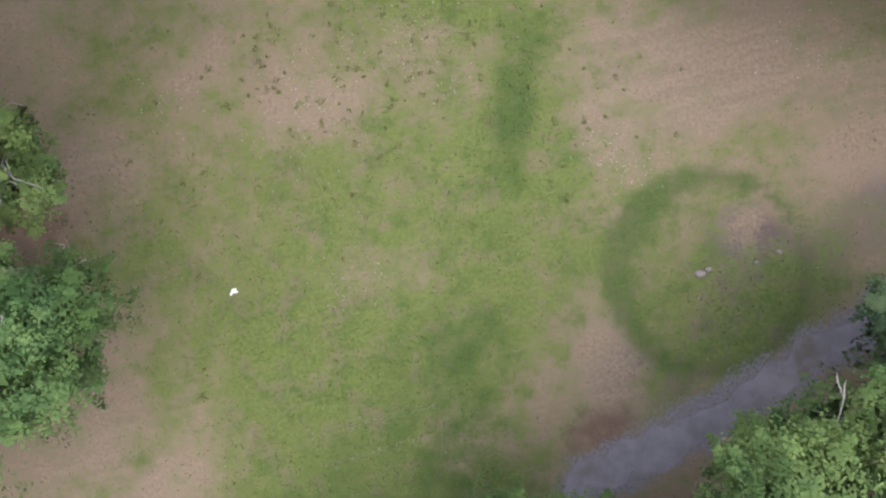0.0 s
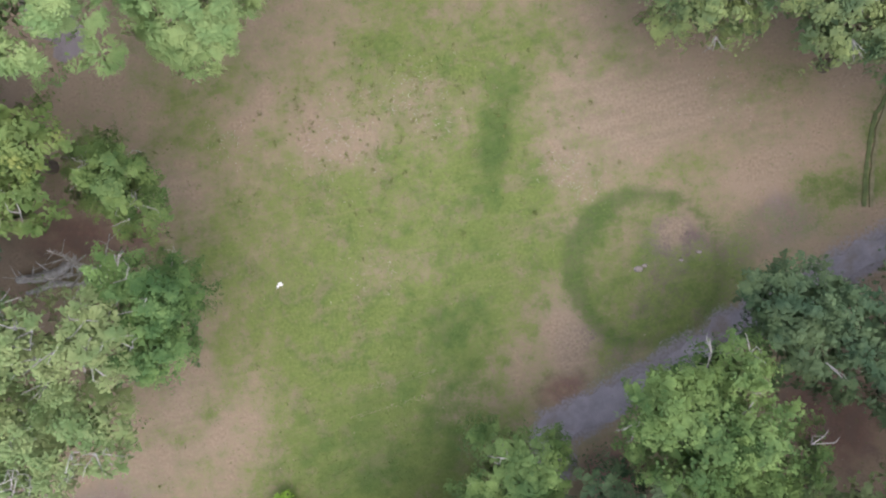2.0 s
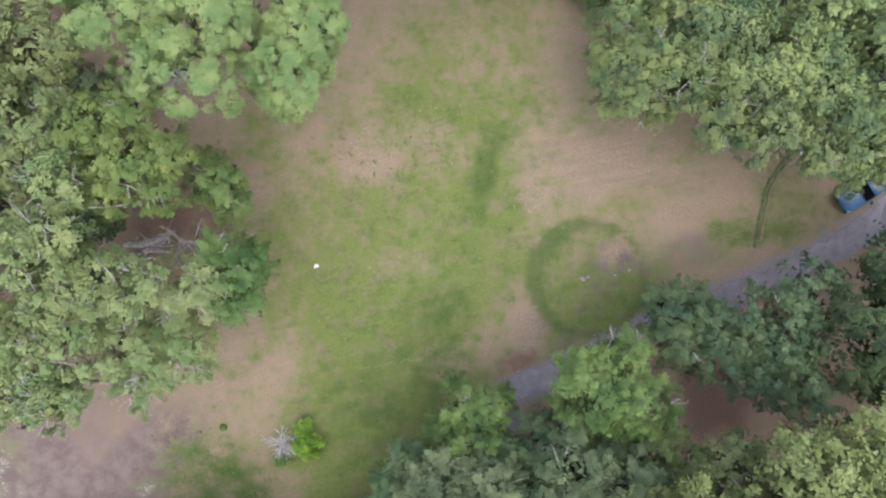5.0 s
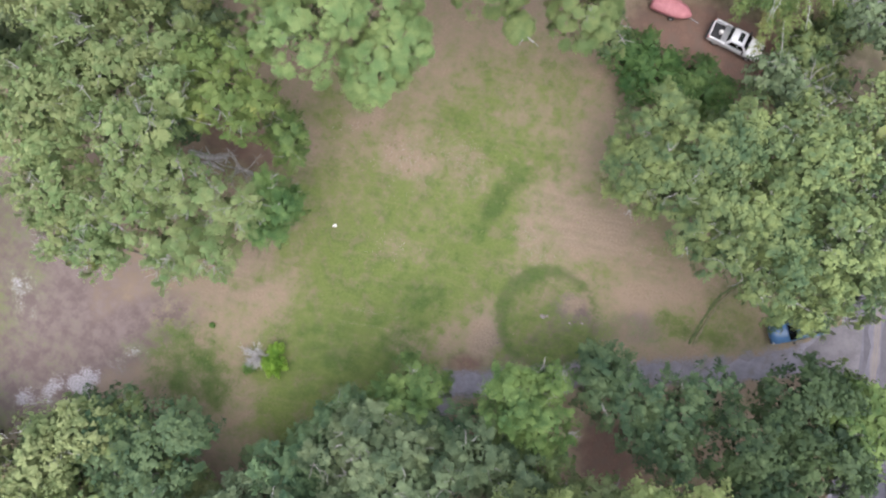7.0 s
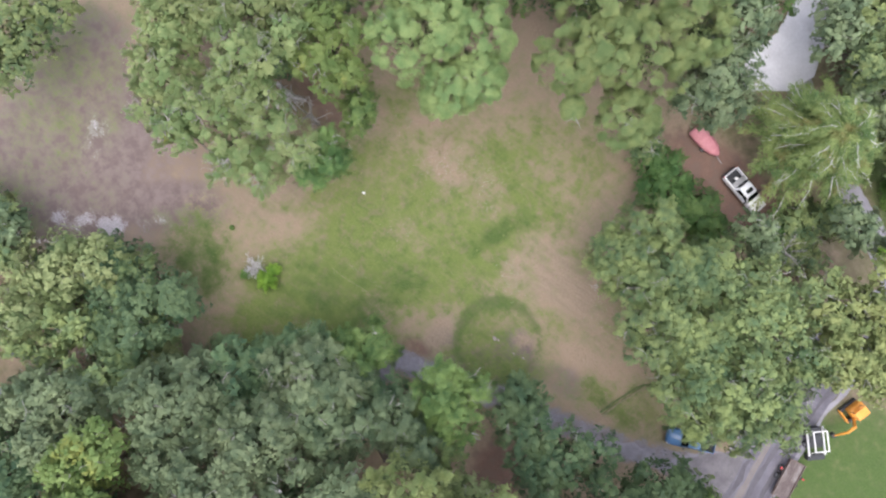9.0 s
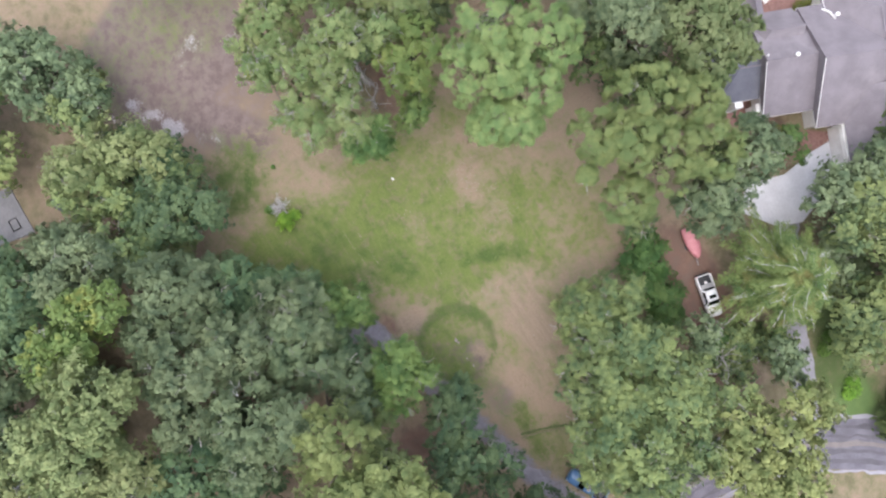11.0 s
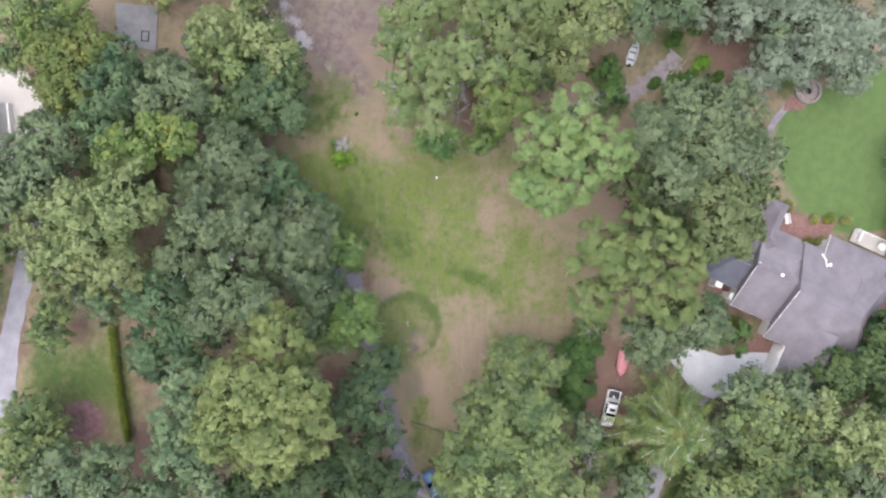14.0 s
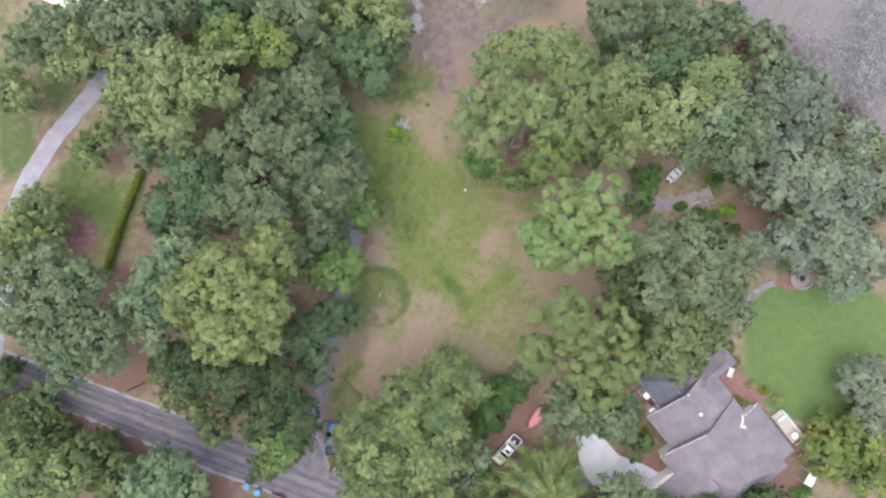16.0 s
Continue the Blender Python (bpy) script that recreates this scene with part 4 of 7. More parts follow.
def cedar(x, y, top, reach):
    """A feathery tree whose long fronds spray out from the stem."""
    ob = thing("feathery_tree", Matrix.Translation((x, y, 0)), "wide feathery yellow-green tree with long drooping fronds", "tree", "trees of the wood")
    part("trunk", tube([(0, 0, -0.1), (0.1, 0, top * 0.4), (0, 0.1, top * 0.95)], [0.32, 0.24, 0.05], 8), BARK, ob, smooth=True)
    leaves, lies, tones, bare = [], [], [], bmesh.new()
    for k in range(230):
        a = k * 2.39996
        up = (k + 0.5) / 230
        z0 = top * (0.38 + 0.58 * up)
        ln = reach * (1.08 - 0.72 * up) * rng.uniform(0.62, 1.26)
        s = np.linspace(0, 1, 9)
        lift = rng.uniform(0.5, 1.6) * (0.5 + up)
        turn = a + rng.normal(0, 0.1) + 0.25 * s * rng.normal()
        px, py = np.cos(turn) * ln * s, np.sin(turn) * ln * s
        pz = z0 + lift * np.sin(s * 2.2) - 1.9 * (1 - 0.4 * up) * s ** 2
        pts = np.stack([px, py, pz], 1)
        if k % 2 == 0:
            s0 = rng.integers(3, 6)
            tube([(p[0] * 1.05 + rng.normal(0, 0.06), p[1] * 1.05 + rng.normal(0, 0.06), p[2] + 0.16) for p in pts[s0:s0 + 4]], [0.042, 0.034, 0.024, 0.010], 4, bare)
            for q in (s0 + 1, s0 + 2):
                e = unit((pts[q] - pts[q - 1] + rng.normal(0, 0.6, 3))[None])[0] * rng.uniform(0.5, 1.0)
                p = pts[q] * np.array([1.05, 1.05, 1.0]) + np.array([0, 0, 0.16])
                tube([tuple(p), tuple(p + e)], [0.022, 0.007], 3, bare)
        n = int(230 * ln / reach) + 30
        q = rng.uniform(0.12, 1, n)
        i = np.minimum((q * 8).astype(int), 7)
        f = (q * 8 - i)[:, None]
        c = pts[i] * (1 - f) + pts[i + 1] * f
        d = unit(pts[i + 1] - pts[i])
        side = unit(np.cross(d, np.array([0, 0, 1.0])))
        hang = rng.choice([-1, 1], n)[:, None]
        along = unit(d * 0.75 + side * hang * 0.6 + np.array([0, 0, -0.05]) + rng.normal(0, 0.28, d.shape))
        c = c + side * hang * rng.uniform(0.0, 0.50, n)[:, None] + rng.normal(0, 0.16, c.shape)
        nrm = unit(np.array([0, 0, 1.0]) + rng.normal(0, 0.4, d.shape))
        leaves.append(blades(c, nrm, 0.58, 0.10, along))
        lies.append(unit(nrm + np.array([0, 0, 0.35])))
        tones.append(np.full(n, rng.uniform(0, 1)))
    blade_mesh("fronds", np.concatenate(leaves), LEAF["cedar"], ob, lie=np.concatenate(lies), tone=np.concatenate(tones))
    tagged(part("branch_stem_spray", bare, PALEWOOD, ob, "bare pale grey branch stems"), kind="stuff")
    TREE_SPOTS.append((x, y, reach * 0.8))
    return ob


# the wood, bough by bough: x, y, top, reach
tree("oak", (5.7, -49.3, 11.0, 4.2), (9.2, -53.6, 10.5, 3.4), (14.4, -53.6, 11.0, 3.8), (11.3, -50.1, 11.0, 3.4))
tree("lime", (-3.2, -50.3, 13.0, 4.1), (-5.7, -47.1, 12.0, 3.4), (-0.1, -47.5, 12.5, 3.0))
tree("dark", (-1.2, -42.6, 13.0, 4.1), (2.9, -43.1, 12.5, 3.3), (-5.6, -43.6, 11.0, 3.0))
tree("oak", (-2.9, -36.2, 12.5, 4.5), (-1.6, -32.3, 12.0, 3.0), (1.6, -35.1, 13.0, 2.9))
tree("mid", (-10.3, -32.2, 9.0, 4.0), (-7.8, -27.9, 9.0, 3.2), (-2.5, -30.0, 10.0, 3.8))
tree("dark", (-13.2, -27.0, 7.5, 3.0), (-9.2, -23.2, 9.0, 3.9), (-3.9, -21.3, 11.0, 3.6), (-3.7, -25.1, 11.0, 3.0))
tree("lime", (4.3, -34.8, 17.0, 3.5), (3.3, -31.8, 16.5, 2.7), (6.1, -38.0, 16.0, 2.7))
tree("oakl", (11.4, -35.2, 19.0, 4.0), (14.2, -42.1, 17.0, 3.6), (19.6, -42.2, 16.0, 4.1), (15.9, -38.3, 18.0, 3.5))
tree("oak", (4.4, -26.3, 14.5, 4.5), (8.0, -28.8, 14.0, 3.5), (4.6, -23.3, 12.0, 3.6))
tree("oak", (12.6, -26.5, 16.0, 4.7), (12.1, -21.3, 15.5, 4.0), (16.7, -28.4, 15.0, 3.6))
tree("oakl", (20.0, -36.7, 16.0, 3.9), (18.1, -47.4, 13.0, 2.6), (23.0, -44.4, 12.0, 2.6))
tree("dark", (5.6, -20.5, 9.5, 3.9), (8.7, -21.7, 11.0, 3.2), (7.9, -17.6, 9.0, 3.1), (8.6, -15.0, 8.5, 2.9))
tree("dark", (23.0, -31.1, 14.0, 4.0), (26.3, -27.0, 13.0, 4.3), (30.3, -30.6, 12.0, 3.7), (23.0, -37.8, 11.0, 3.4))
tree("oak", (13.3, -16.5, 13.0, 3.7), (13.8, -13.6, 11.0, 3.4), (16.4, -18.6, 12.5, 3.3))
tree("oak", (19.1, -21.8, 17.0, 4.2), (21.6, -17.7, 17.0, 3.2), (23.3, -23.4, 16.0, 3.2))
tree("pale", (24.3, -14.1, 19.0, 3.6), (30.4, -17.0, 21.5, 4.1), (29.8, -10.5, 20.0, 3.5), (35.9, -12.5, 21.0, 4.1), (35.2, -17.6, 21.0, 3.8), (34.1, -8.2, 19.0, 3.1), (30.7, -13.0, 21.0, 3.4))
tree("blue", (33.4, -23.8, 15.5, 4.2), (40.6, -23.6, 16.0, 3.9), (37.0, -24.0, 16.0, 3.7), (43.2, -19.8, 15.0, 2.9))
tree("holly", (41.5, -8.0, 15.0, 4.5), (38.3, -2.5, 13.5, 3.8), (45.1, -13.5, 15.0, 4.0), (41.8, 2.2, 12.5, 3.8), (43.6, -1.6, 13.5, 4.0))
tree("blue", (45.8, -35.7, 17.0, 4.0), (51.6, -35.9, 16.0, 4.9), (50.0, -29.5, 15.0, 4.4), (44.6, -31.9, 16.0, 3.2), (47.9, -26.3, 13.5, 3.5), (54.3, -31.2, 13.0, 3.4), (56.5, -27.4, 12.5, 3.0), (52.3, -26.4, 12.5, 3.0), (50.9, -23.3, 12.5, 2.2))
tree("mid", (42.8, -46.8, 8.0, 3.3), (47.4, -47.1, 8.0, 3.0), (44.0, -44.1, 7.0, 2.2))
tree("oakl", (-13.3, -26.5, 10.0, 3.3), (-14.0, -29.7, 9.0, 2.5), (-10.7, -23.1, 10.0, 2.3), (-12.3, -32.7, 10.0, 2.7))
tree("mid", (-6.8, -21.7, 9.0, 2.8), (-3.2, -22.8, 8.0, 2.3), (-4.6, -24.9, 9.0, 2.2))
tree("mid", (-33.0, -14.4, 10.0, 3.3), (-32.8, -10.9, 9.0, 2.5), (-31.7, -17.6, 9.0, 2.5))
tree("mid", (-21.4, -28.6, 7.0, 2.0), (-18.5, -29.9, 9.0, 2.2))
tree("sunny", (-19.1, 4.2, 15.0, 4.2), (-23.2, 8.2, 15.0, 4.2), (-15.9, 7.1, 13.0, 3.5), (-22.0, 0.9, 14.0, 3.6))
tree("oakl", (-22.6, 13.3, 14.0, 4.0), (-17.8, 13.5, 11.0, 2.9), (-26.7, 16.2, 15.0, 4.0), (-22.8, 17.4, 12.0, 2.8))
tree("oak", (-27.8, 21.4, 15.0, 4.5), (-27.0, 26.0, 12.0, 3.1), (-24.2, 21.6, 12.0, 2.6), (-31.2, 25.4, 13.0, 3.3))
tree("pine", (-9.0, 15.2, 17.0, 3.9), (-5.6, 19.7, 17.0, 3.9), (-5.6, 12.0, 16.0, 3.4), (-0.1, 11.9, 14.2, 2.6), (1.0, 14.4, 14.6, 2.5), (-2.2, 17.2, 16.0, 3.4), (-4.6, 14.7, 16.5, 2.8))
tree("shrub", (-19.5, 20.4, 3.5, 2.1), (-18.1, 22.2, 3.0, 1.5))
tree("oak", (-10.1, 26.1, 12.0, 4.1), (-13.0, 30.3, 13.5, 4.6), (-14.9, 35.8, 13.0, 3.7), (-5.4, 30.2, 14.0, 4.6), (-8.4, 35.8, 15.0, 4.5), (-9.9, 40.9, 12.0, 3.0))
tree("deep", (-3.3, 26.8, 9.0, 3.1), (-0.2, 29.5, 9.0, 3.1), (1.3, 32.3, 9.0, 2.5))
tree("magnolia", (-2.0, 35.2, 16.0, 3.7), (-3.9, 39.5, 14.0, 2.9), (2.0, 35.7, 14.0, 3.0), (0.4, 39.4, 14.0, 2.9))
tree("pine", (7.0, 24.2, 17.5, 3.0), (5.3, 21.6, 16.0, 3.0), (3.4, 27.2, 17.0, 3.9), (9.3, 26.3, 17.0, 4.1), (12.4, 22.2, 15.0, 2.7), (10.3, 31.4, 16.0, 3.6), (5.8, 32.4, 15.0, 3.0), (8.7, 18.9, 14.0, 1.0))
tree("oak", (12.2, 36.6, 14.0, 3.5), (14.5, 33.5, 12.0, 3.4), (15.1, 29.5, 11.0, 1.9))
tree("shrub", (13.7, 45.6, 5.0, 2.4))
tree("mid", (23.0, 15.0, 10.0, 3.4), (22.2, 19.0, 9.5, 3.2), (27.4, 17.5, 11.0, 4.2), (29.7, 13.8, 11.0, 3.6), (30.1, 20.8, 11.0, 3.6))
tree("mid", (37.4, 11.3, 12.0, 3.9), (34.1, 14.9, 11.5, 4.4), (35.2, 20.4, 12.0, 4.1), (38.5, 14.8, 13.0, 3.7))
tree("shrub", (21.0, 24.2, 4.0, 2.8), (18.0, 25.2, 4.0, 2.0))
tree("shrub", (24.9, 25.5, 4.0, 2.8), (28.1, 24.9, 3.5, 2.1))
tree("mid", (22.8, 49.1, 11.0, 3.3), (24.5, 45.9, 10.0, 2.6))
tree("mid", (24.2, 53.3, 11.0, 3.3), (27.4, 49.4, 11.0, 3.0))
tree("oakl", (22.7, 59.1, 11.0, 3.9), (23.0, 63.3, 11.0, 3.3), (20.4, 55.3, 10.0, 2.3))
tree("deep", (13.5, 63.7, 10.0, 5.5), (16.0, 58.4, 9.0, 3.7), (9.7, 65.3, 10.0, 4.0), (15.2, 68.8, 10.0, 4.6))
tree("moss", (-34.7, 39.5, 8.5, 4.6), (-34.7, 34.7, 8.0, 3.8), (-29.1, 36.0, 8.0, 3.3))
tree("moss", (-36.6, 45.3, 9.0, 4.7), (-40.2, 48.9, 9.0, 4.3), (-30.6, 43.4, 9.0, 3.7))
tree("moss", (-28.7, 48.4, 9.5, 4.7), (-30.0, 53.2, 9.0, 4.3), (-25.1, 52.4, 8.0, 3.1))
tree("moss", (-23.8, 41.5, 8.0, 3.1), (-20.9, 39.8, 7.0, 2.5), (-24.4, 45.7, 8.0, 2.8))
tree("lime", (-8.8, 72.0, 5.5, 5.1), (-4.1, 69.1, 5.5, 3.6), (-5.1, 76.0, 5.5, 4.0), (-6.8, 66.0, 5.0, 2.4))
tree("moss", (-16.1, 65.1, 8.0, 3.8), (-14.2, 69.5, 8.0, 3.8))
tree("oak", (-31.7, 1.2, 13.0, 4.0), (-37.5, 6.3, 12.0, 3.9), (-39.9, 12.1, 11.0, 3.4))
tree("moss", (-41.3, 27.6, 10.0, 5.0), (-40.1, 32.9, 9.0, 3.5), (-35.5, 30.0, 9.0, 3.5))
tree("deep", (44.9, 4.6, 8.0, 2.2), (47.6, 4.2, 7.5, 2.2), (50.2, 3.8, 7.0, 2.1), (52.3, 3.0, 6.0, 1.9))
tree("deep", (49.2, -17.2, 8.0, 2.2), (51.2, -13.4, 8.0, 2.4), (48.2, -13.0, 9.0, 2.4), (50.4, -9.4, 8.0, 2.2), (51.4, -5.6, 8.0, 2.0))
tree("oakl", (24.1, -56.3, 9.0, 2.5), (21.0, -52.9, 9.0, 1.7), (19.6, -56.8, 9.0, 2.0), (31.4, -58.6, 8.0, 1.7))
tree("oak", (24.8, -42.6, 8.0, 2.4), (26.6, -39.0, 8.0, 2.0))
tree("oak", (35.2, 34.4, 8.0, 1.7), (37.0, 34.2, 8.0, 1.6))
tree("oak", (-40.4, 13.6, 9.5, 3.4), (-43.4, 14.6, 9.0, 2.6), (-38.2, 10.8, 9.5, 2.6))
tree("sunny", (-36.6, 18.4, 9.5, 3.4), (-33.8, 21.6, 9.5, 3.0), (-35.0, 15.6, 9.0, 2.6))
tree("oak", (13.8, -53.3, 11.0, 3.4), (13.5, -56.5, 10.0, 2.9))
tree("mid", (74.1, -21.1, 11.0, 5.0), (69.4, -18.0, 10.0, 3.5), (72.7, -26.7, 9.0, 3.5))
tree("deep", (66.9, -17.6, 8.0, 4.1), (68.5, -25.6, 6.0, 3.3), (66.6, -12.2, 8.0, 3.5))
tree("blue", (59.5, -6.8, 13.0, 4.0), (62.4, -7.6, 13.0, 3.3), (59.0, -3.0, 12.0, 2.8))
tree("mid", (47.2, -47.9, 8.0, 3.8), (46.7, -43.4, 7.0, 2.5), (52.5, -45.2, 8.0, 3.2))
tree("fresh", (-3.1, -0.2, 11.0, 1.7), (-3.2, -2.0, 11.0, 1.4), (-4.5, 0.8, 10.5, 1.2), (-3.4, -0.5, 8.8, 1.8), (-3.7, -2.4, 8.8, 1.5), (-3.1, 0.5, 8.5, 1.2))
tree("fresh", (-4.4, 5.3, 11.0, 1.3), (-5.3, 5.1, 8.6, 1.6), (-4.5, 4.1, 8.4, 1.1), (-6.3, 6.3, 8.5, 1.4))
tree("lime", (-9.7, 5.9, 13.4, 2.2), (-7.4, 6.8, 13.0, 1.7), (-12.2, 7.9, 13.0, 1.9), (-7.7, 4.2, 12.0, 1.3), (-10.9, 4.1, 12.5, 1.4), (-9.0, 9.2, 13.7, 1.6))
tree("sunny", (-14.4, 0.5, 15.0, 2.5), (-12.3, 1.5, 15.4, 1.6), (-13.0, 4.4, 14.5, 1.7), (-5.9, -1.5, 12.5, 2.2), (-8.5, -1.6, 13.0, 2.2), (-11.1, -1.2, 13.0, 2.1), (-6.5, -5.6, 11.0, 2.2), (-9.9, -5.8, 11.0, 2.4), (-12.9, -5.3, 11.5, 2.3), (-13.5, -2.3, 13.0, 1.9))
tree("sunny", (-14.8, -9.3, 10.5, 2.0), (-9.2, -7.9, 10.0, 1.5), (-15.7, -6.5, 11.0, 2.0))
tree("mid", (22.6, 12.5, 9.5, 1.8), (25.2, 13.7, 11.0, 2.0))
tree("mid", (27.3, 10.9, 12.0, 1.9), (29.8, 10.2, 13.0, 1.7), (33.2, 9.3, 11.0, 1.4))
tree("sunny", (-20.1, -5.9, 11.0, 3.3), (-22.9, -2.4, 12.0, 3.4), (-18.7, -9.6, 9.0, 2.2), (-14.1, -2.0, 12.0, 2.6))
tree("lime", (-15.7, -9.4, 8.5, 1.7))
tree("fresh", (12.5, -9.2, 9.5, 2.7), (11.5, -11.1, 9.5, 2.1), (13.4, -12.0, 9.5, 2.4))
tree("oak", (17.4, 31.4, 9.5, 2.3), (15.6, 33.8, 10.0, 2.0), (18.4, 33.6, 8.5, 1.6))
tree("mid", (15.6, 24.3, 7.0, 1.7))
tree("oak", (29.6, 27.2, 7.5, 1.7), (31.4, 26.2, 7.0, 1.4))
tree("fresh", (19.9, -6.6, 13.0, 2.5), (20.2, -7.3, 9.5, 2.3), (21.9, -4.8, 9.5, 1.7), (22.9, -7.0, 12.5, 2.1), (21.6, -4.2, 11.5, 1.7), (18.6, -5.4, 11.0, 1.3))
tree("dark", (25.8, -1.6, 9.7, 1.8), (26.2, -3.6, 9.5, 1.9), (25.1, -0.9, 8.0, 1.1), (26.2, -2.2, 7.6, 1.9), (27.4, -1.0, 7.6, 1.6))
tree("dark", (29.1, -3.4, 10.0, 2.6), (32.0, -2.4, 10.5, 2.7), (32.8, -5.1, 11.0, 2.3), (30.3, -5.1, 10.0, 1.7), (34.4, -0.1, 10.0, 2.4), (33.0, -3.6, 10.5, 1.9), (34.4, -6.6, 10.5, 2.0))
tree("dark", (17.3, -10.7, 9.0, 1.8), (16.7, -12.5, 10.0, 2.1), (19.7, -12.6, 10.0, 2.1))
tree("deep", (22.9, -11.7, 11.5, 2.7), (20.6, -10.6, 10.5, 1.5), (24.5, -9.7, 11.0, 1.6))
tree("fresh", (46.2, 3.8, 11.5, 2.6), (48.2, 3.4, 11.0, 2.2), (44.4, 1.4, 12.0, 2.4), (46.8, 0.6, 11.0, 2.2))
tree("oakl", (29.4, -11.4, 10.5, 2.0), (33.0, -11.8, 10.5, 2.1), (26.9, -12.0, 10.0, 1.5))
tree("dark", (8.5, -12.5, 9.0, 1.2), (10.4, -12.7, 10.0, 1.2))
tree("oak", (10.2, -13.3, 12.0, 2.2), (11.5, -15.6, 12.5, 2.2), (13.5, -13.4, 12.0, 2.1), (8.5, -16.2, 11.0, 2.1))
tree("oak", (18.8, -11.1, 13.0, 2.5), (17.5, -14.1, 13.0, 2.3), (22.5, -11.6, 13.0, 2.3))
tree("pale", (42.5, 22.5, 11.5, 2.4), (39.7, 25.9, 12.0, 2.9), (43.7, 29.7, 12.0, 3.3), (44.0, 24.4, 12.0, 2.9), (47.4, 25.4, 12.0, 2.8), (40.5, 33.0, 12.0, 2.5), (47.3, 29.3, 12.0, 2.5))
tree("mid", (36.7, 26.3, 11.0, 2.1), (37.0, 21.8, 11.5, 2.5), (32.5, 23.1, 11.0, 2.3))
tree("mid", (37.5, 12.4, 11.0, 2.9), (39.1, 16.2, 12.0, 2.8), (41.8, 12.8, 11.0, 2.7), (39.1, 9.4, 10.0, 2.2))
tree("oak", (-24.8, -32.9, 9.0, 4.9), (-20.2, -29.4, 8.5, 3.0), (-27.5, -34.9, 9.0, 3.3))
tree("pale", (-17.7, -42.1, 9.0, 3.5), (-22.2, -42.0, 9.0, 2.8))
tree("mid", (-27.5, -39.9, 9.0, 3.7), (-24.8, -43.7, 9.0, 3.3))
tree("mid", (34.3, 45.3, 9.0, 3.9), (32.4, 49.4, 9.0, 3.0), (38.0, 48.8, 8.0, 3.0), (38.3, 43.6, 7.0, 2.7))
tree("oak", (20.3, 47.7, 10.0, 3.4), (19.2, 51.8, 10.0, 2.9), (23.9, 48.5, 10.0, 2.7), (21.0, 44.8, 9.0, 2.1))
tree("shrub", (20.0, 25.6, 4.0, 2.4), (24.0, 24.0, 3.5, 2.1), (27.2, 24.8, 3.0, 2.0))
tree("deep", (49.8, 47.7, 5.0, 3.5), (47.6, 50.0, 5.0, 2.8))
tree("mid", (40.4, 19.1, 11.5, 2.1), (42.5, 16.8, 11.5, 2.0), (44.0, 14.8, 11.0, 1.7), (40.7, 20.8, 12.0, 1.8))
tree("blue", (21.4, -61.2, 10.0, 3.2), (16.6, -60.6, 9.5, 2.6), (25.4, -62.6, 9.0, 2.6))
tree("mid", (32.1, -61.4, 7.0, 2.7), (31.9, -59.3, 6.0, 1.7))
tree("mid", (31.6, -46.8, 7.0, 2.4), (28.4, -46.6, 6.5, 2.0))
tree("oakl", (-19.4, -47.6, 8.0, 3.2), (-23.6, -46.8, 8.0, 2.9))
tree("deep", (-9.6, -53.2, 9.5, 2.4), (-7.4, -51.6, 10.5, 2.4))
tree("mid", (36.4, 55.8, 9.0, 3.5), (40.2, 51.2, 8.0, 3.0), (32.0, 58.8, 9.0, 3.0))
tree("oak", (28.8, 63.8, 9.0, 3.2), (33.4, 64.8, 9.0, 3.0))
tree("lime", (-7.2, -54.3, 10.0, 3.4), (-10.8, -52.0, 9.0, 2.8), (-2.6, -50.4, 9.5, 2.5))
tree("mid", (-8.7, -59.3, 9.0, 3.2), (-3.5, -58.9, 8.0, 2.1))
tree("oak", (-7.2, -40.2, 3.9, 2.1))
tree("dark", (-7.5, -30.6, 3.4, 1.6))
tree("oak", (-3.4, -41.0, 5.1, 2.2), (-5.5, -41.7, 4.1, 2.2))
tree("oakl", (-3.2, -33.0, 4.4, 2.1))
tree("oakl", (-0.7, -26.3, 5.2, 2.2), (-0.6, -27.2, 5.5, 1.7))
tree("oakl", (3.9, -45.9, 5.8, 1.7), (2.4, -47.2, 6.0, 1.9))
tree("oak", (3.1, -40.9, 4.0, 2.0), (3.7, -41.4, 5.9, 2.1))
tree("mid", (2.4, -28.8, 5.7, 2.2), (3.2, -28.9, 4.3, 2.2))
tree("mid", (7.4, -43.4, 5.9, 1.9), (7.9, -43.1, 5.4, 2.5))
tree("dark", (5.8, -40.7, 6.0, 1.9))
tree("oakl", (8.1, -46.2, 3.4, 2.5))
tree("oakl", (9.0, -44.3, 3.3, 1.8), (10.0, -45.1, 4.2, 2.5))
tree("oak", (10.4, -41.3, 5.1, 1.7), (10.9, -40.5, 5.0, 2.5))
tree("mid", (9.4, -19.7, 6.2, 2.1))
tree("mid", (15.8, -44.2, 4.7, 2.2), (16.6, -43.8, 3.4, 2.3))
tree("dark", (16.5, -33.6, 3.1, 1.8), (15.7, -32.7, 6.1, 2.1))
tree("dark", (18.8, -27.5, 5.9, 2.3))
tree("dark", (-18.8, 33.1, 5.4, 1.9), (-17.2, 30.7, 6.2, 1.6))
tree("dark", (-17.2, 33.9, 6.7, 2.0))
tree("shrub", (-15.3, 21.8, 4.9, 2.2))
tree("oak", (-9.9, 32.4, 4.9, 2.2))
tree("mid", (-35.1, 8.7, 7.6, 1.7), (-35.6, 7.9, 7.6, 2.4))
tree("dark", (-32.9, 6.7, 6.3, 2.3), (-30.9, 6.7, 6.4, 1.7))
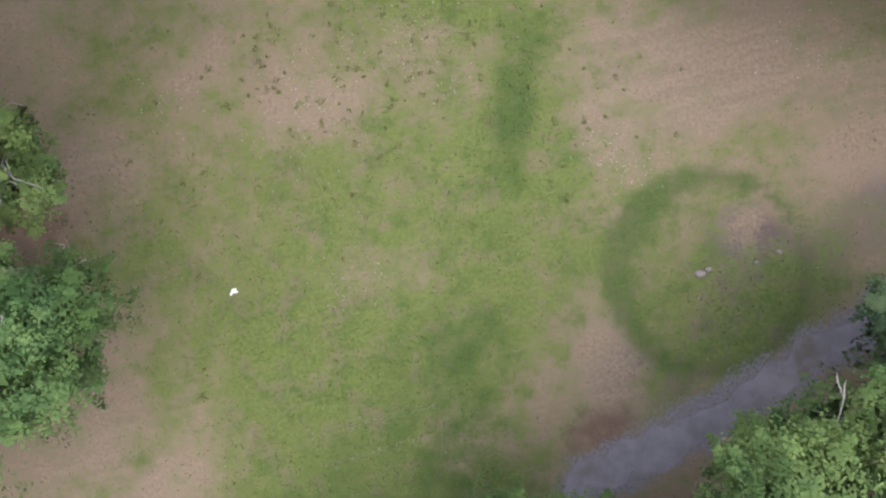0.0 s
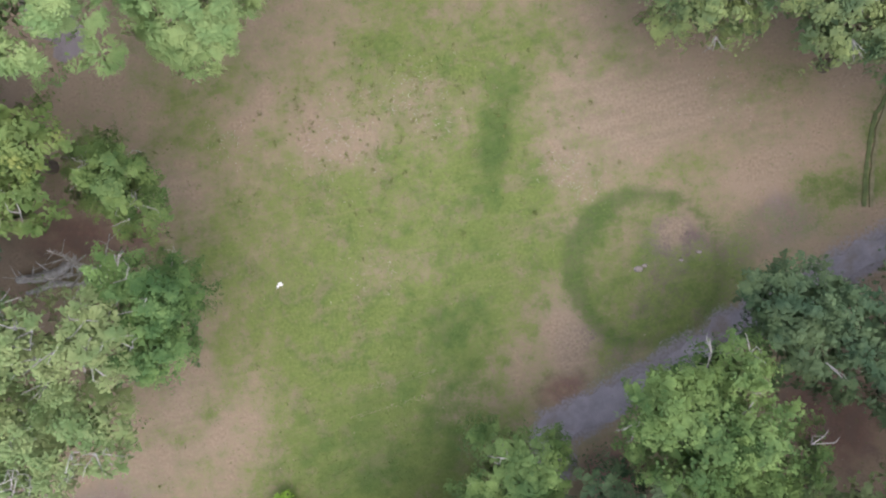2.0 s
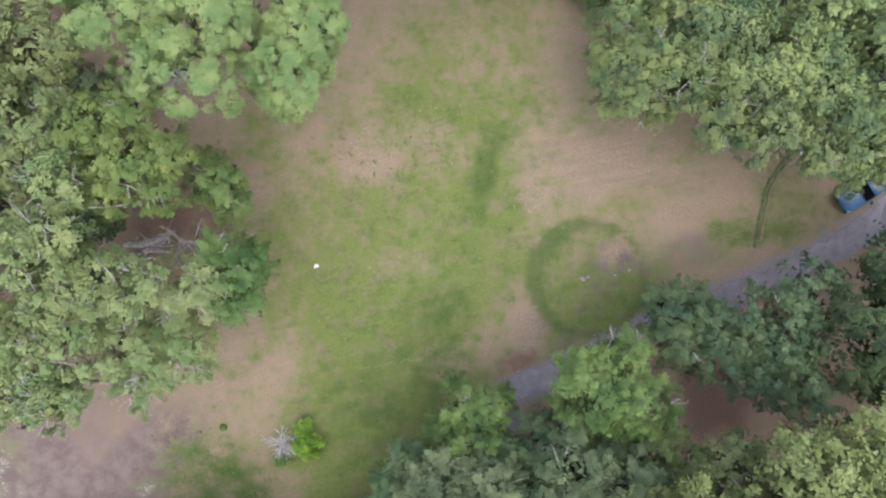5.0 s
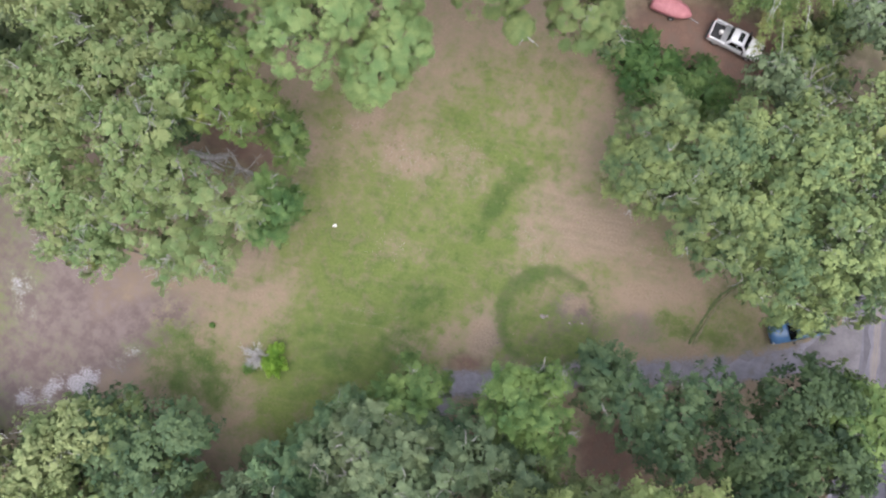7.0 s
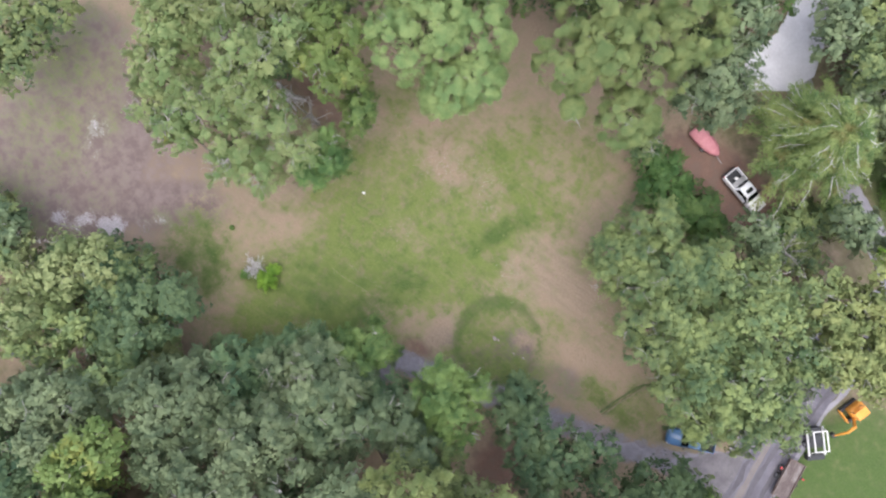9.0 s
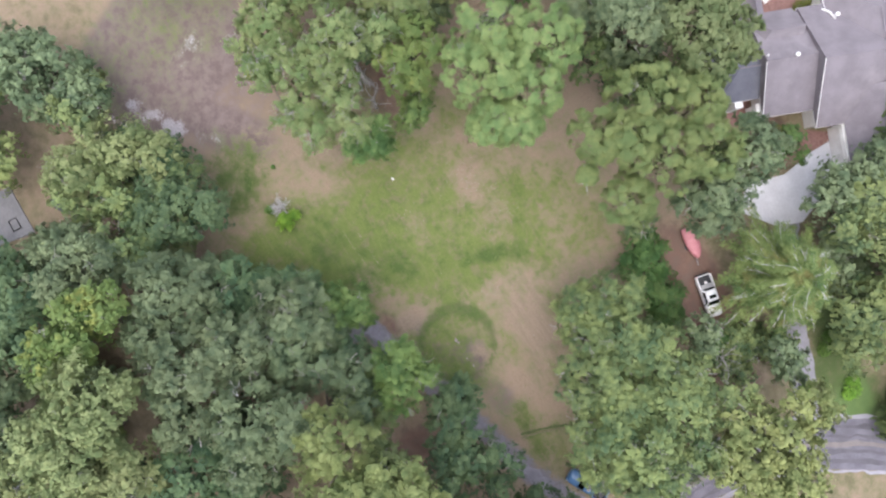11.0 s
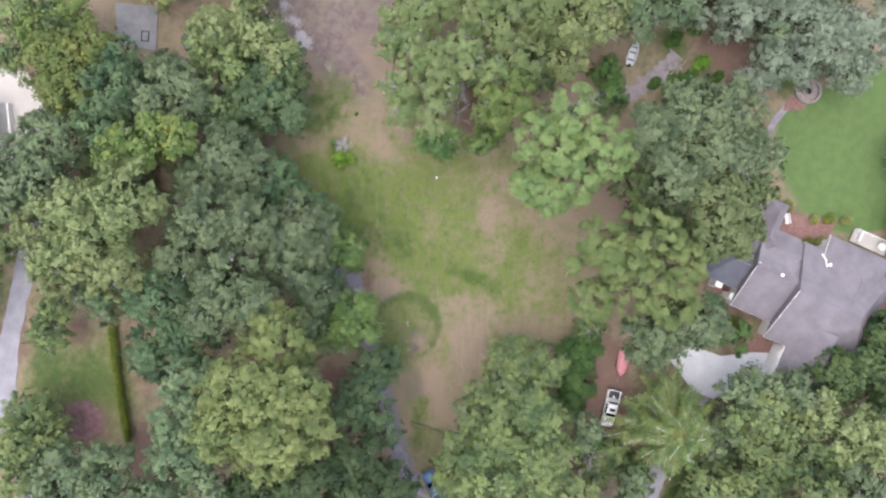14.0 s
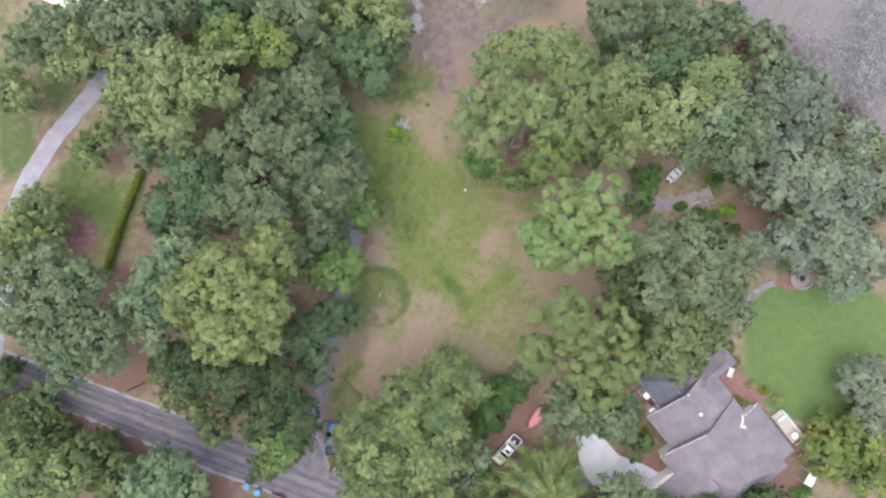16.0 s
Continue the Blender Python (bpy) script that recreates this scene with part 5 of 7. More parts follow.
tree("dark", (-31.7, 9.6, 7.5, 1.8), (-31.6, 11.0, 8.6, 2.4))
tree("dark", (-34.2, 12.0, 8.8, 1.7), (-34.1, 11.6, 8.1, 2.3))
tree("dark", (-33.2, 17.7, 7.7, 1.9), (-32.7, 15.8, 7.5, 1.9))
tree("dark", (-30.8, 3.6, 6.4, 1.8), (-29.9, 2.6, 7.9, 1.7))
tree("oak", (-29.1, 6.3, 8.8, 2.3), (-30.7, 5.9, 8.7, 2.0))
tree("dark", (-28.6, 8.8, 8.9, 2.1), (-31.0, 9.6, 7.3, 1.6))
tree("dark", (-29.6, 12.7, 7.4, 1.8), (-29.2, 12.6, 7.5, 2.3))
tree("dark", (-24.9, -0.9, 6.1, 1.8))
tree("mid", (-24.5, 3.1, 7.4, 2.0))
tree("mid", (-24.9, 11.8, 8.0, 2.1))
tree("mid", (-18.1, 11.5, 8.2, 2.1), (-19.5, 10.6, 8.7, 1.8))
tree("dark", (-14.3, 3.2, 8.7, 1.8), (-15.5, 2.9, 7.9, 2.4))
tree("oak", (-16.0, 10.8, 8.6, 2.3), (-16.5, 9.7, 7.6, 2.4))
tree("mid", (-16.6, 10.9, 6.3, 2.1), (-15.5, 11.3, 6.6, 2.1))
tree("dark", (20.1, 67.5, 5.7, 1.9), (20.9, 65.8, 8.3, 1.7))
tree("oak", (28.1, 44.6, 5.7, 2.0), (26.2, 46.6, 6.5, 2.3))
tree("deep", (27.3, 53.7, 6.5, 1.9), (28.3, 53.5, 8.9, 1.8))
tree("oak", (27.5, 54.6, 6.9, 2.2))
tree("deep", (26.6, 59.7, 8.2, 1.7))
tree("deep", (27.9, 63.9, 6.8, 1.7), (26.0, 64.9, 7.3, 1.8))
tree("oak", (30.7, 46.0, 5.8, 2.2))
tree("deep", (31.0, 52.6, 5.0, 2.1))
tree("dark", (29.8, 56.8, 6.5, 1.9))
tree("deep", (30.3, 60.2, 7.5, 1.9))
tree("deep", (33.8, 48.2, 8.3, 2.0))
tree("deep", (33.2, 53.5, 6.8, 2.1))
tree("shrub", (33.3, 30.2, 2.7, 1.6), (33.1, 29.2, 3.0, 2.5))
tree("mid", (34.3, 31.6, 2.6, 2.2), (33.3, 32.1, 3.7, 2.1))
tree("mid", (34.8, 34.2, 2.2, 2.4))
tree("mid", (35.2, 29.5, 3.5, 1.7), (37.1, 31.0, 2.6, 1.9))
tree("mid", (35.6, 31.5, 2.1, 1.7))
tree("mid", (36.0, 36.1, 3.1, 2.2))
tree("oak", (-45.4, 21.0, 7.4, 2.2), (-45.6, 19.9, 6.9, 2.0))
tree("oak", (-43.2, 24.1, 7.9, 2.3))
tree("moss", (-45.3, 31.1, 7.0, 2.3), (-44.7, 30.6, 7.7, 2.2))
tree("oak", (-43.2, 35.7, 6.8, 2.2))
tree("moss", (-43.9, 39.6, 7.6, 1.7), (-43.5, 39.8, 7.9, 1.7))
tree("oak", (-43.5, 43.5, 7.9, 2.0))
tree("moss", (-44.3, 49.8, 6.6, 1.9), (-43.6, 49.5, 5.0, 2.1))
tree("moss", (-40.0, 23.7, 5.4, 1.8))
tree("moss", (-39.8, 37.5, 5.6, 1.8))
tree("oak", (-39.3, 39.2, 5.3, 2.1), (-39.4, 40.9, 7.4, 2.3))
tree("moss", (-41.2, 41.6, 7.3, 1.7), (-40.1, 42.8, 7.4, 2.0))
tree("moss", (-34.2, 25.2, 5.6, 2.2), (-35.5, 24.2, 7.9, 2.2))
tree("oak", (-36.0, 47.8, 7.7, 1.7), (-33.8, 48.2, 6.6, 1.8))
tree("moss", (-32.0, 29.2, 7.2, 2.3), (-33.0, 28.5, 7.1, 2.4))
tree("moss", (-33.0, 30.9, 6.8, 1.9))
tree("moss", (-32.7, 35.2, 5.3, 1.6), (-31.6, 36.6, 7.5, 1.9))
tree("moss", (-31.4, 48.6, 7.8, 2.1), (-32.2, 47.8, 6.3, 2.0))
tree("moss", (-28.8, 31.7, 5.5, 1.9))
tree("oak", (-28.0, 41.1, 7.0, 1.7))
tree("deep", (64.6, -34.7, 8.6, 2.1), (65.2, -35.7, 7.0, 2.4))
tree("mid", (67.5, -30.8, 5.3, 1.9), (65.0, -29.0, 6.7, 2.4))
tree("deep", (69.0, -42.5, 6.7, 1.9), (69.7, -41.7, 9.0, 2.1))
tree("mid", (69.8, -37.8, 6.3, 2.2))
tree("deep", (71.1, -33.2, 6.6, 2.4), (71.3, -35.5, 8.0, 2.3))
tree("deep", (68.3, -30.1, 6.3, 1.8), (68.8, -29.5, 7.1, 1.7))
tree("mid", (71.4, -22.0, 5.1, 1.7), (70.5, -23.6, 6.3, 1.9))
tree("deep", (74.7, -44.6, 6.3, 1.9))
tree("mid", (74.6, -44.0, 7.8, 1.7))
tree("mid", (74.5, -36.3, 6.4, 1.9), (74.0, -36.7, 6.2, 2.0))
tree("mid", (75.2, -34.1, 5.9, 1.6))
tree("deep", (73.7, -29.3, 5.0, 1.7), (74.4, -28.7, 6.3, 1.8))
tree("mid", (77.7, -43.2, 7.3, 1.8), (77.3, -42.4, 5.9, 1.8))
tree("deep", (78.3, -38.5, 7.4, 2.2))
tree("deep", (78.0, -35.3, 5.7, 2.0), (77.6, -35.3, 8.0, 1.9))
tree("deep", (63.3, -2.9, 7.8, 2.2), (63.1, -3.2, 6.1, 2.4))
tree("mid", (64.6, 0.2, 7.7, 2.2), (64.6, 1.2, 8.1, 2.5))
tree("mid", (67.8, -7.1, 6.5, 2.3), (68.3, -5.0, 7.3, 2.3))
tree("mid", (67.5, -1.0, 7.9, 2.3), (67.5, 0.2, 6.8, 2.1))
tree("mid", (66.5, 3.2, 7.6, 2.1))
tree("mid", (71.0, -10.9, 5.2, 2.3), (72.9, -9.9, 5.7, 1.7))
tree("deep", (73.0, -5.4, 8.0, 1.9), (70.9, -6.4, 7.0, 2.4))
tree("deep", (69.7, 0.3, 5.8, 2.1), (70.4, 0.2, 5.9, 2.2))
tree("mid", (71.6, 1.9, 5.9, 2.0), (71.8, 3.0, 5.9, 1.9))
tree("deep", (75.7, -11.1, 7.1, 2.2), (74.2, -9.9, 8.5, 1.7))
tree("deep", (76.0, -4.7, 5.2, 2.4))
cedar(27.0, 37.5, 10.4, 6.7)
build_ground()
ROAD_OB = build_paving()


# ---- the big house with grey hipped roofs ----
def roof_mesh(u0, u1, v0, v1, z0, z1, axis, hip0, hip1, thick=0.22):
    """A closed roof over a rectangle, ridge along u or v; hips in metres at both ends, 0 for a gable."""
    bm = bmesh.new()
    if axis == "u":
        mid = (v0 + v1) / 2
        ridge = [(u0 + hip0, mid, z1), (u1 - hip1, mid, z1)]
        corners = [(u0, v0), (u1, v0), (u1, v1), (u0, v1)]
    else:
        mid = (u0 + u1) / 2
        ridge = [(mid, v0 + hip0, z1), (mid, v1 - hip1, z1)]
        corners = [(u1, v0), (u1, v1), (u0, v1), (u0, v0)]
    hi = [bm.verts.new((x, y, z0)) for x, y in corners]
    lo = [bm.verts.new((x, y, z0 - thick)) for x, y in corners]
    r0, r1 = (bm.verts.new(p) for p in ridge)
    bm.faces.new((hi[0], hi[1], r1, r0))
    bm.faces.new((hi[2], hi[3], r0, r1))
    bm.faces.new((hi[1], hi[2], r1))
    bm.faces.new((hi[3], hi[0], r0))
    for i in range(4):
        j = (i + 1) % 4
        bm.faces.new((lo[i], lo[j], hi[j], hi[i]))
    bm.faces.new(lo[::-1])
    return bm


def build_house():
    h = thing("house", pose(9.48, 44.15, 0, 0, 0, 77.87), "large white house with grey hipped shingle roofs", "house")
    wings = [  # u0, u1, v0, v1, eave, ridge, axis, hips
        (5.75, 19.2, -2.3, 12.2, 3.0, 6.7, "u", 0.0, 4.4, "main"),
        (8.7, 17.9, 4.0, 14.5, 3.05, 6.1, "v", 0.0, 4.6, "rear"),
        (-0.3, 6.3, -0.1, 11.9, 2.95, 5.6, "u", 0.0, 0.0, "side"),
        (9.2, 17.4, -9.2, 1.5, 3.02, 5.9, "v", 4.0, 0.0, "garage"),
        (-1.0, 5.2, 6.6, 12.3, 2.9, 5.0, "u", 2.2, 0.0, "corner"),
        (-1.2, 1.8, 9.5, 16.0, 2.85, 4.1, "v", 0.0, 1.5, "porch"),
        (-5.4, 0.4, 2.3, 9.4, 2.7, 4.3, "u", 2.6, 0.0, "west"),
    ]
    for u0, u1, v0, v1, z0, z1, axis, h0, h1, tag in wings:
        dark = tag == "west"
        roof = part("roof", roof_mesh(u0, u1, v0, v1, z0, z1, axis, h0, h1), SHINGLE_DARK if dark else SHINGLE, h, "darker grey shingle roof" if dark else "grey shingle roof")
        bm = bmesh.new()
        for a, b2 in (((u0, v0), (u1, v0)), ((u1, v0), (u1, v1)), ((u1, v1), (u0, v1)), ((u0, v1), (u0, v0))):
            x0, x1 = min(a[0], b2[0]) - 0.02, max(a[0], b2[0]) + 0.02
            y0, y1 = min(a[1], b2[1]) - 0.02, max(a[1], b2[1]) + 0.02
            box(x0, x1, y0, y1, z0 - 0.28, z0 - 0.12, bm=bm)
        part("fascia", bm, WHITE, roof, "white painted roof edge")
        # the ridge cap
        if axis == "u":
            m = (v0 + v1) / 2
            part("ridge_cap", tube([(u0 + h0, m, z1), (u1 - h1, m, z1)], [0.09, 0.09], 6), SHINGLE, roof)
        else:
            m = (u0 + u1) / 2
            part("ridge_cap", tube([(m, v0 + h0, z1), (m, v1 - h1, z1)], [0.09, 0.09], 6), SHINGLE, roof)
        i = 0.45
        part("wall", box(u0 + i, u1 - i, v0 + i, v1 - i, -0.1, z0 - 0.2), WHITE, h, "white painted wall")
    # white rakes along the open gables
    for (a, b2, c) in (((5.70, -2.3, 3.0), (5.70, 4.95, 6.72), 0), ((-0.35, -0.1, 2.95), (-0.35, 5.9, 5.62), 0), ((8.66, 11.2, 3.6), (8.66, 14.5, 3.1), 0)):
        part("rake_board", tube([a, b2], [0.04, 0.04], 4), WHITE, h, "white painted gable edge")
    part("garage_front", box(9.04, 9.66, -7.6, -2.3, -0.05, 2.66, 0.01), WHITE, h, "white garage front wall")
    door = part("garage_door", box(8.98, 9.05, -7.2, -2.8, 0.0, 2.35), WHITE, h, "white panelled garage door")
    for k in range(4):
        for j in range(2):
            y = -7.4 + j * 2.15
            part("panel", box(8.95, 8.99, y + 0.35, y + 2.15, 0.12 + k * 0.55, 0.55 + k * 0.55, 0.015), WHITE, door)
    for u, v, z in ((3.2, 6.1, 5.5), (9.4, 10.3, 4.2)):
        vent = part("roof_vent", tube([(u, v, z - 0.3), (u, v, z + 0.35)], [0.16, 0.16], 10), WHITE, h, "white roof vent")
        part("cap", tube([(u, v, z + 0.3), (u, v, z + 0.38), (u, v, z + 0.46)], [0.26, 0.26, 0.1], 10), WHITE, vent)
    part("valley_flashing", tube([(8.4, 11.5, 3.35), (9.0, 10.9, 3.75), (9.2, 9.9, 4.3)], [0.13, 0.16, 0.13], 5), WHITE, h, "bright white metal flashing")
    chimney = part("chimney_pipe", tube([(-0.2, 6.5, 5.0), (-0.2, 6.5, 5.9)], [0.09, 0.09], 8), WHITE, h, "thin white roof pipe")
    for u, v in ((-0.2, 1.2), (-2.7, 2.0), (0.7, 12.5)):
        part("porch_post", box(u - 0.5, u + 0.5, v - 0.45, v + 0.45, 0, 2.5, 0.04), WHITE, h, "white boxed porch corner")
    return h


def build_white_roof_house():
    h = thing("house", pose(2.4, -64.9, 0, 0, 0, 16.8), "white house with a bright low roof and dark side roof", "house")
    part("wall", box(0.4, 14.6, -7.4, 2.4, -0.1, 3.2), WHITE, h, "white painted wall")
    roof = part("roof", box(0.0, 15.0, -7.8, -0.2, 3.2, 3.62, 0.04), WHITE, h, "flat bright white roof")
    part("roof_edge", box(-0.1, 15.1, -0.25, -0.1, 3.15, 3.8, 0.02), WHITE, roof)
    side = bmesh.new()
    a = [side.verts.new(p) for p in ((0, -0.1, 3.5), (15, -0.1, 3.5), (15, 2.7, 2.7), (0, 2.7, 2.7))]
    c = [side.verts.new(p) for p in ((0, -0.1, 3.3), (15, -0.1, 3.3), (15, 2.7, 2.5), (0, 2.7, 2.5))]
    side.faces.new(a)
    side.faces.new(c[::-1])
    for i in range(4):
        j = (i + 1) % 4
        side.faces.new((a[i], c[i], c[j], a[j]))
    part("side_roof", side, SHINGLE_DARK, h, "dark blue-grey sloping side roof")
    part("terrace_wall", box(0.6, 14.4, 3.2, 3.45, 0, 1.0, 0.02), WHITE, h, "low white wall along the court")
    return h


# ---- vehicles ----
def wheel(parent, x, y, r=0.37, w=0.25):
    s = 1 if y > 0 else -1
    t = part("wheel", tube([(x, y - w / 2, r), (x, y - w / 2 + 0.04, r), (x, y + w / 2 - 0.04, r), (x, y + w / 2, r)], [r * 0.88, r, r, r * 0.88], 18), RUBBER, parent, "black rubber tyre", True)
    part("rim", tube([(x, y + s * (w / 2 - 0.01), r), (x, y + s * (w / 2 + 0.015), r)], [r * 0.6, r * 0.55], 14), GREY_METAL, t, "grey metal rim")
    return t


def loft(sections, cap=True):
    """A skin over cross-sections along x: (x, half-width low, half-width high, z low, z high)."""
    bm = bmesh.new()
    rings = []
    for x, wl2, wh, z0, z1 in sections:
        m = 0.55 * z1 + 0.45 * z0
        c = min(0.10, (z1 - z0) * 0.3)
        ring = [(-wl2 * 0.94, z0), (-wl2, z0 + c), (-(wl2 + wh) / 2, m), (-wh, z1 - c), (-wh + c, z1), (wh - c, z1), (wh, z1 - c), ((wl2 + wh) / 2, m), (wl2, z0 + c), (wl2 * 0.94, z0)]
        rings.append([bm.verts.new((x, y, z)) for y, z in ring])
    k = len(rings[0])
    for a, b in zip(rings, rings[1:]):
        for i in range(k):
            bm.faces.new((a[i], a[(i + 1) % k], b[(i + 1) % k], b[i]))
    bm.faces.new(rings[0])
    bm.faces.new(rings[-1][::-1])
    return bm


def pickup(m, paint, label, cover=True):
    """A four-door pickup with its nose along +x, 5.4 m long."""
    p = thing("pickup_truck", m, label, "pickup truck", "parked pickup trucks")
    part("chassis", box(-2.45, 2.4, -0.8, 0.8, 0.32, 0.62, 0.03), BLACK, p, "black underbody")
    part("body", loft([(2.66, 0.62, 0.55, 0.45, 0.80), (2.55, 0.86, 0.78, 0.42, 0.95), (2.2, 0.93, 0.86, 0.42, 1.03), (1.15, 0.95, 0.89, 0.42, 1.10), (0.9, 0.95, 0.9, 0.42, 1.10), (-0.75, 0.95, 0.9, 0.42, 1.10), (-0.9, 0.95, 0.9, 0.42, 0.78)]), paint, p, "", True)
    cab = part("cab", loft([(1.2, 0.86, 0.80, 1.06, 1.10), (0.55, 0.85, 0.68, 1.06, 1.68), (0.35, 0.85, 0.68, 1.06, 1.76), (-0.55, 0.85, 0.67, 1.06, 1.76), (-0.74, 0.85, 0.68, 1.06, 1.66), (-0.92, 0.84, 0.78, 1.06, 1.12)]), paint, p, "", True)
    ws = bmesh.new()
    ws.faces.new([ws.verts.new(v) for v in ((1.14, -0.74, 1.16), (1.14, 0.74, 1.16), (0.60, 0.62, 1.68), (0.60, -0.62, 1.68))])
    bmesh.ops.solidify(ws, geom=ws.faces[:], thickness=-0.03)
    part("windscreen", ws, GLASS, cab, "dark windscreen")
    rw = bmesh.new()
    rw.faces.new([rw.verts.new(v) for v in ((-0.95, -0.70, 1.16), (-0.95, 0.70, 1.16), (-0.78, 0.60, 1.64), (-0.78, -0.60, 1.64))])
    bmesh.ops.solidify(rw, geom=rw.faces[:], thickness=0.03)
    part("rear_window", rw, GLASS, cab, "dark rear window")
    for s in (-1, 1):
        for x0, x1, x2, x3 in ((0.95, 0.18, 0.18, 0.52), (0.10, -0.72, -0.58, 0.10)):
            g = bmesh.new()
            g.faces.new([g.verts.new(v) for v in ((x0, s * 0.875, 1.16), (x1, s * 0.875, 1.16), (x2, s * 0.735, 1.62), (x3, s * 0.735, 1.62))])
            bmesh.ops.solidify(g, geom=g.faces[:], thickness=0.025)
            part("side_window", g, GLASS, cab, "dark side window")
        part("mirror", box(0.78, 0.95, min(s * 0.95, s * 1.16), max(s * 0.95, s * 1.16), 1.10, 1.28, 0.04), BLACK, p, "black door mirror")
        part("headlight", box(2.44, 2.60, min(s * 0.50, s * 0.80), max(s * 0.50, s * 0.80), 0.72, 0.88, 0.03), LAMP, p, "clear headlight")
        part("tail_light", box(-2.62, -2.54, min(s * 0.80, s * 0.92), max(s * 0.80, s * 0.92), 0.75, 1.05, 0.02), RED_LENS, p, "red tail light")
        part("bed_side", box(-2.56, -0.9, min(s * 0.80, s * 0.95), max(s * 0.80, s * 0.95), 0.45, 1.10, 0.04), paint, p)
        part("bumper_corner", box(2.52, 2.68, min(s * 0.3, s * 0.84), max(s * 0.3, s * 0.84), 0.44, 0.58, 0.04), BLACK, p, "black bumper corner")
        for x in (1.72, -1.66):
            wheel(p, x, s * 0.82)
    part("bed_floor", box(-2.52, -0.9, -0.80, 0.80, 0.60, 0.68), BLACK, p, "black bed liner")
    part("tailgate", box(-2.62, -2.52, -0.80, 0.80, 0.62, 1.08, 0.025), paint, p)
    part("rear_bumper", box(-2.74, -2.60, -0.86, 0.86, 0.45, 0.60, 0.03), BLACK, p, "black rear bumper")
    part("sunroof", box(-0.16, 0.28, -0.42, 0.42, 1.745, 1.775, 0.008), GLASS, cab, "black glass sunroof")
    if cover:
        part("bed_cover", box(-1.50, -0.92, -0.80, 0.80, 1.08, 1.14, 0.02), GREY_METAL, p, "grey folded bed cover")
    return p


def build_vehicles():
    pickup(pose(27.35, 30.95, 0.02, 0, 0, -2.5), WHITE_CAR, "white pickup truck with a sunroof on brown earth")
    can = thing("bucket", pose(25.7, 31.05, 0.70), "white plastic bucket lying in the truck bed", "bucket")
    part("tub", tube([(0, 0, 0), (0, 0, 0.36)], [0.14, 0.17], 14), WHITE, can)
    part("bucket_rim", tube([(0, 0, 0.34), (0, 0, 0.375)], [0.185, 0.185], 14), WHITE, can)
    pickup(pose(43.5, 8.65, 0.02, 0, 0, 217), BLUE_CAR, "blue pickup truck half hidden below a tree", False)
    # a small boat under a red cover on its trailer
    t = thing("covered_boat_trailer", pose(20.7, 31.4, 0, 0, 0, 2), "small boat trailer under a faded red cover", "boat trailer")
    bm = bmesh.new()
    rings = []
    for x, w, z in ((-2.0, 0.62, 0.84), (-1.85, 0.74, 0.96), (-0.8, 0.80, 1.06), (0.3, 0.78, 1.10), (1.1, 0.62, 1.06), (1.6, 0.36, 0.96), (1.92, 0.10, 0.80)):
        rings.append([bm.verts.new((x, y, zz)) for y, zz in ((-w, 0.45), (-w * 1.02, z - 0.16), (-w * 0.5, z - 0.03), (0, z), (w * 0.5, z - 0.03), (w * 1.02, z - 0.16), (w, 0.45))])
    for a, b in zip(rings, rings[1:]):
        for i in range(6):
            bm.faces.new((a[i], a[i + 1], b[i + 1], b[i]))
        bm.faces.new((a[6], a[0], b[0], b[6]))
    bm.faces.new(rings[0])
    bm.faces.new(rings[-1][::-1])
    part("cover", bm, RED_COVER, t, "faded red tarpaulin", True)
    part("tongue", tube([(1.0, 0, 0.45), (2.8, -0.3, 0.42)], [0.05, 0.045], 6), GREY_METAL, t, "grey steel tow bar")
    part("axle", tube([(0.3, -0.85, 0.28), (0.3, 0.85, 0.28)], [0.04, 0.04], 6), GREY_METAL, t)
    for s in (-1, 1):
        wheel(t, 0.3, s * 0.80, 0.28, 0.16)
        part("frame_rail", tube([(-1.8, s * 0.25, 0.42), (1.05, s * 0.25, 0.42)], [0.035, 0.035], 5), GREY_METAL, t)
    # open boat by the gravel track
    b = thing("boat", pose(-23.2, 24.1, 0.0, 0, 0, 173), "pale grey open boat drawn up beneath oaks", "boat")
    bm = bmesh.new()
    rings = []
    for x, w, z in ((-1.7, 0.58, 0.52), (-0.9, 0.70, 0.55), (0.2, 0.70, 0.58), (1.1, 0.48, 0.64), (1.65, 0.16, 0.72), (1.8, 0.03, 0.74)):
        rings.append([bm.verts.new((x, y, zz)) for y, zz in ((-w, z), (-w * 0.72, 0.10), (0, 0.0), (w * 0.72, 0.10), (w, z), (w * 0.88, z - 0.02), (w * 0.6, 0.2), (-w * 0.6, 0.2), (-w * 0.88, z - 0.02))])
    for p0, p1 in zip(rings, rings[1:]):
        for i in range(9):
            bm.faces.new((p0[i], p0[(i + 1) % 9], p1[(i + 1) % 9], p1[i]))
    bm.faces.new(rings[0])
    bm.faces.new(rings[-1][::-1])
    part("hull", bm, HULL, b)
    for x in (-1.0, 0.1, 0.9):
        part("thwart", box(x - 0.13, x + 0.13, -0.5, 0.5, 0.40, 0.44, 0.01), TIMBER, b, "weathered timber seat")
    part("engine", box(-2.0, -1.7, -0.18, 0.18, 0.25, 0.85, 0.06), BLACK, b, "dark outboard engine")


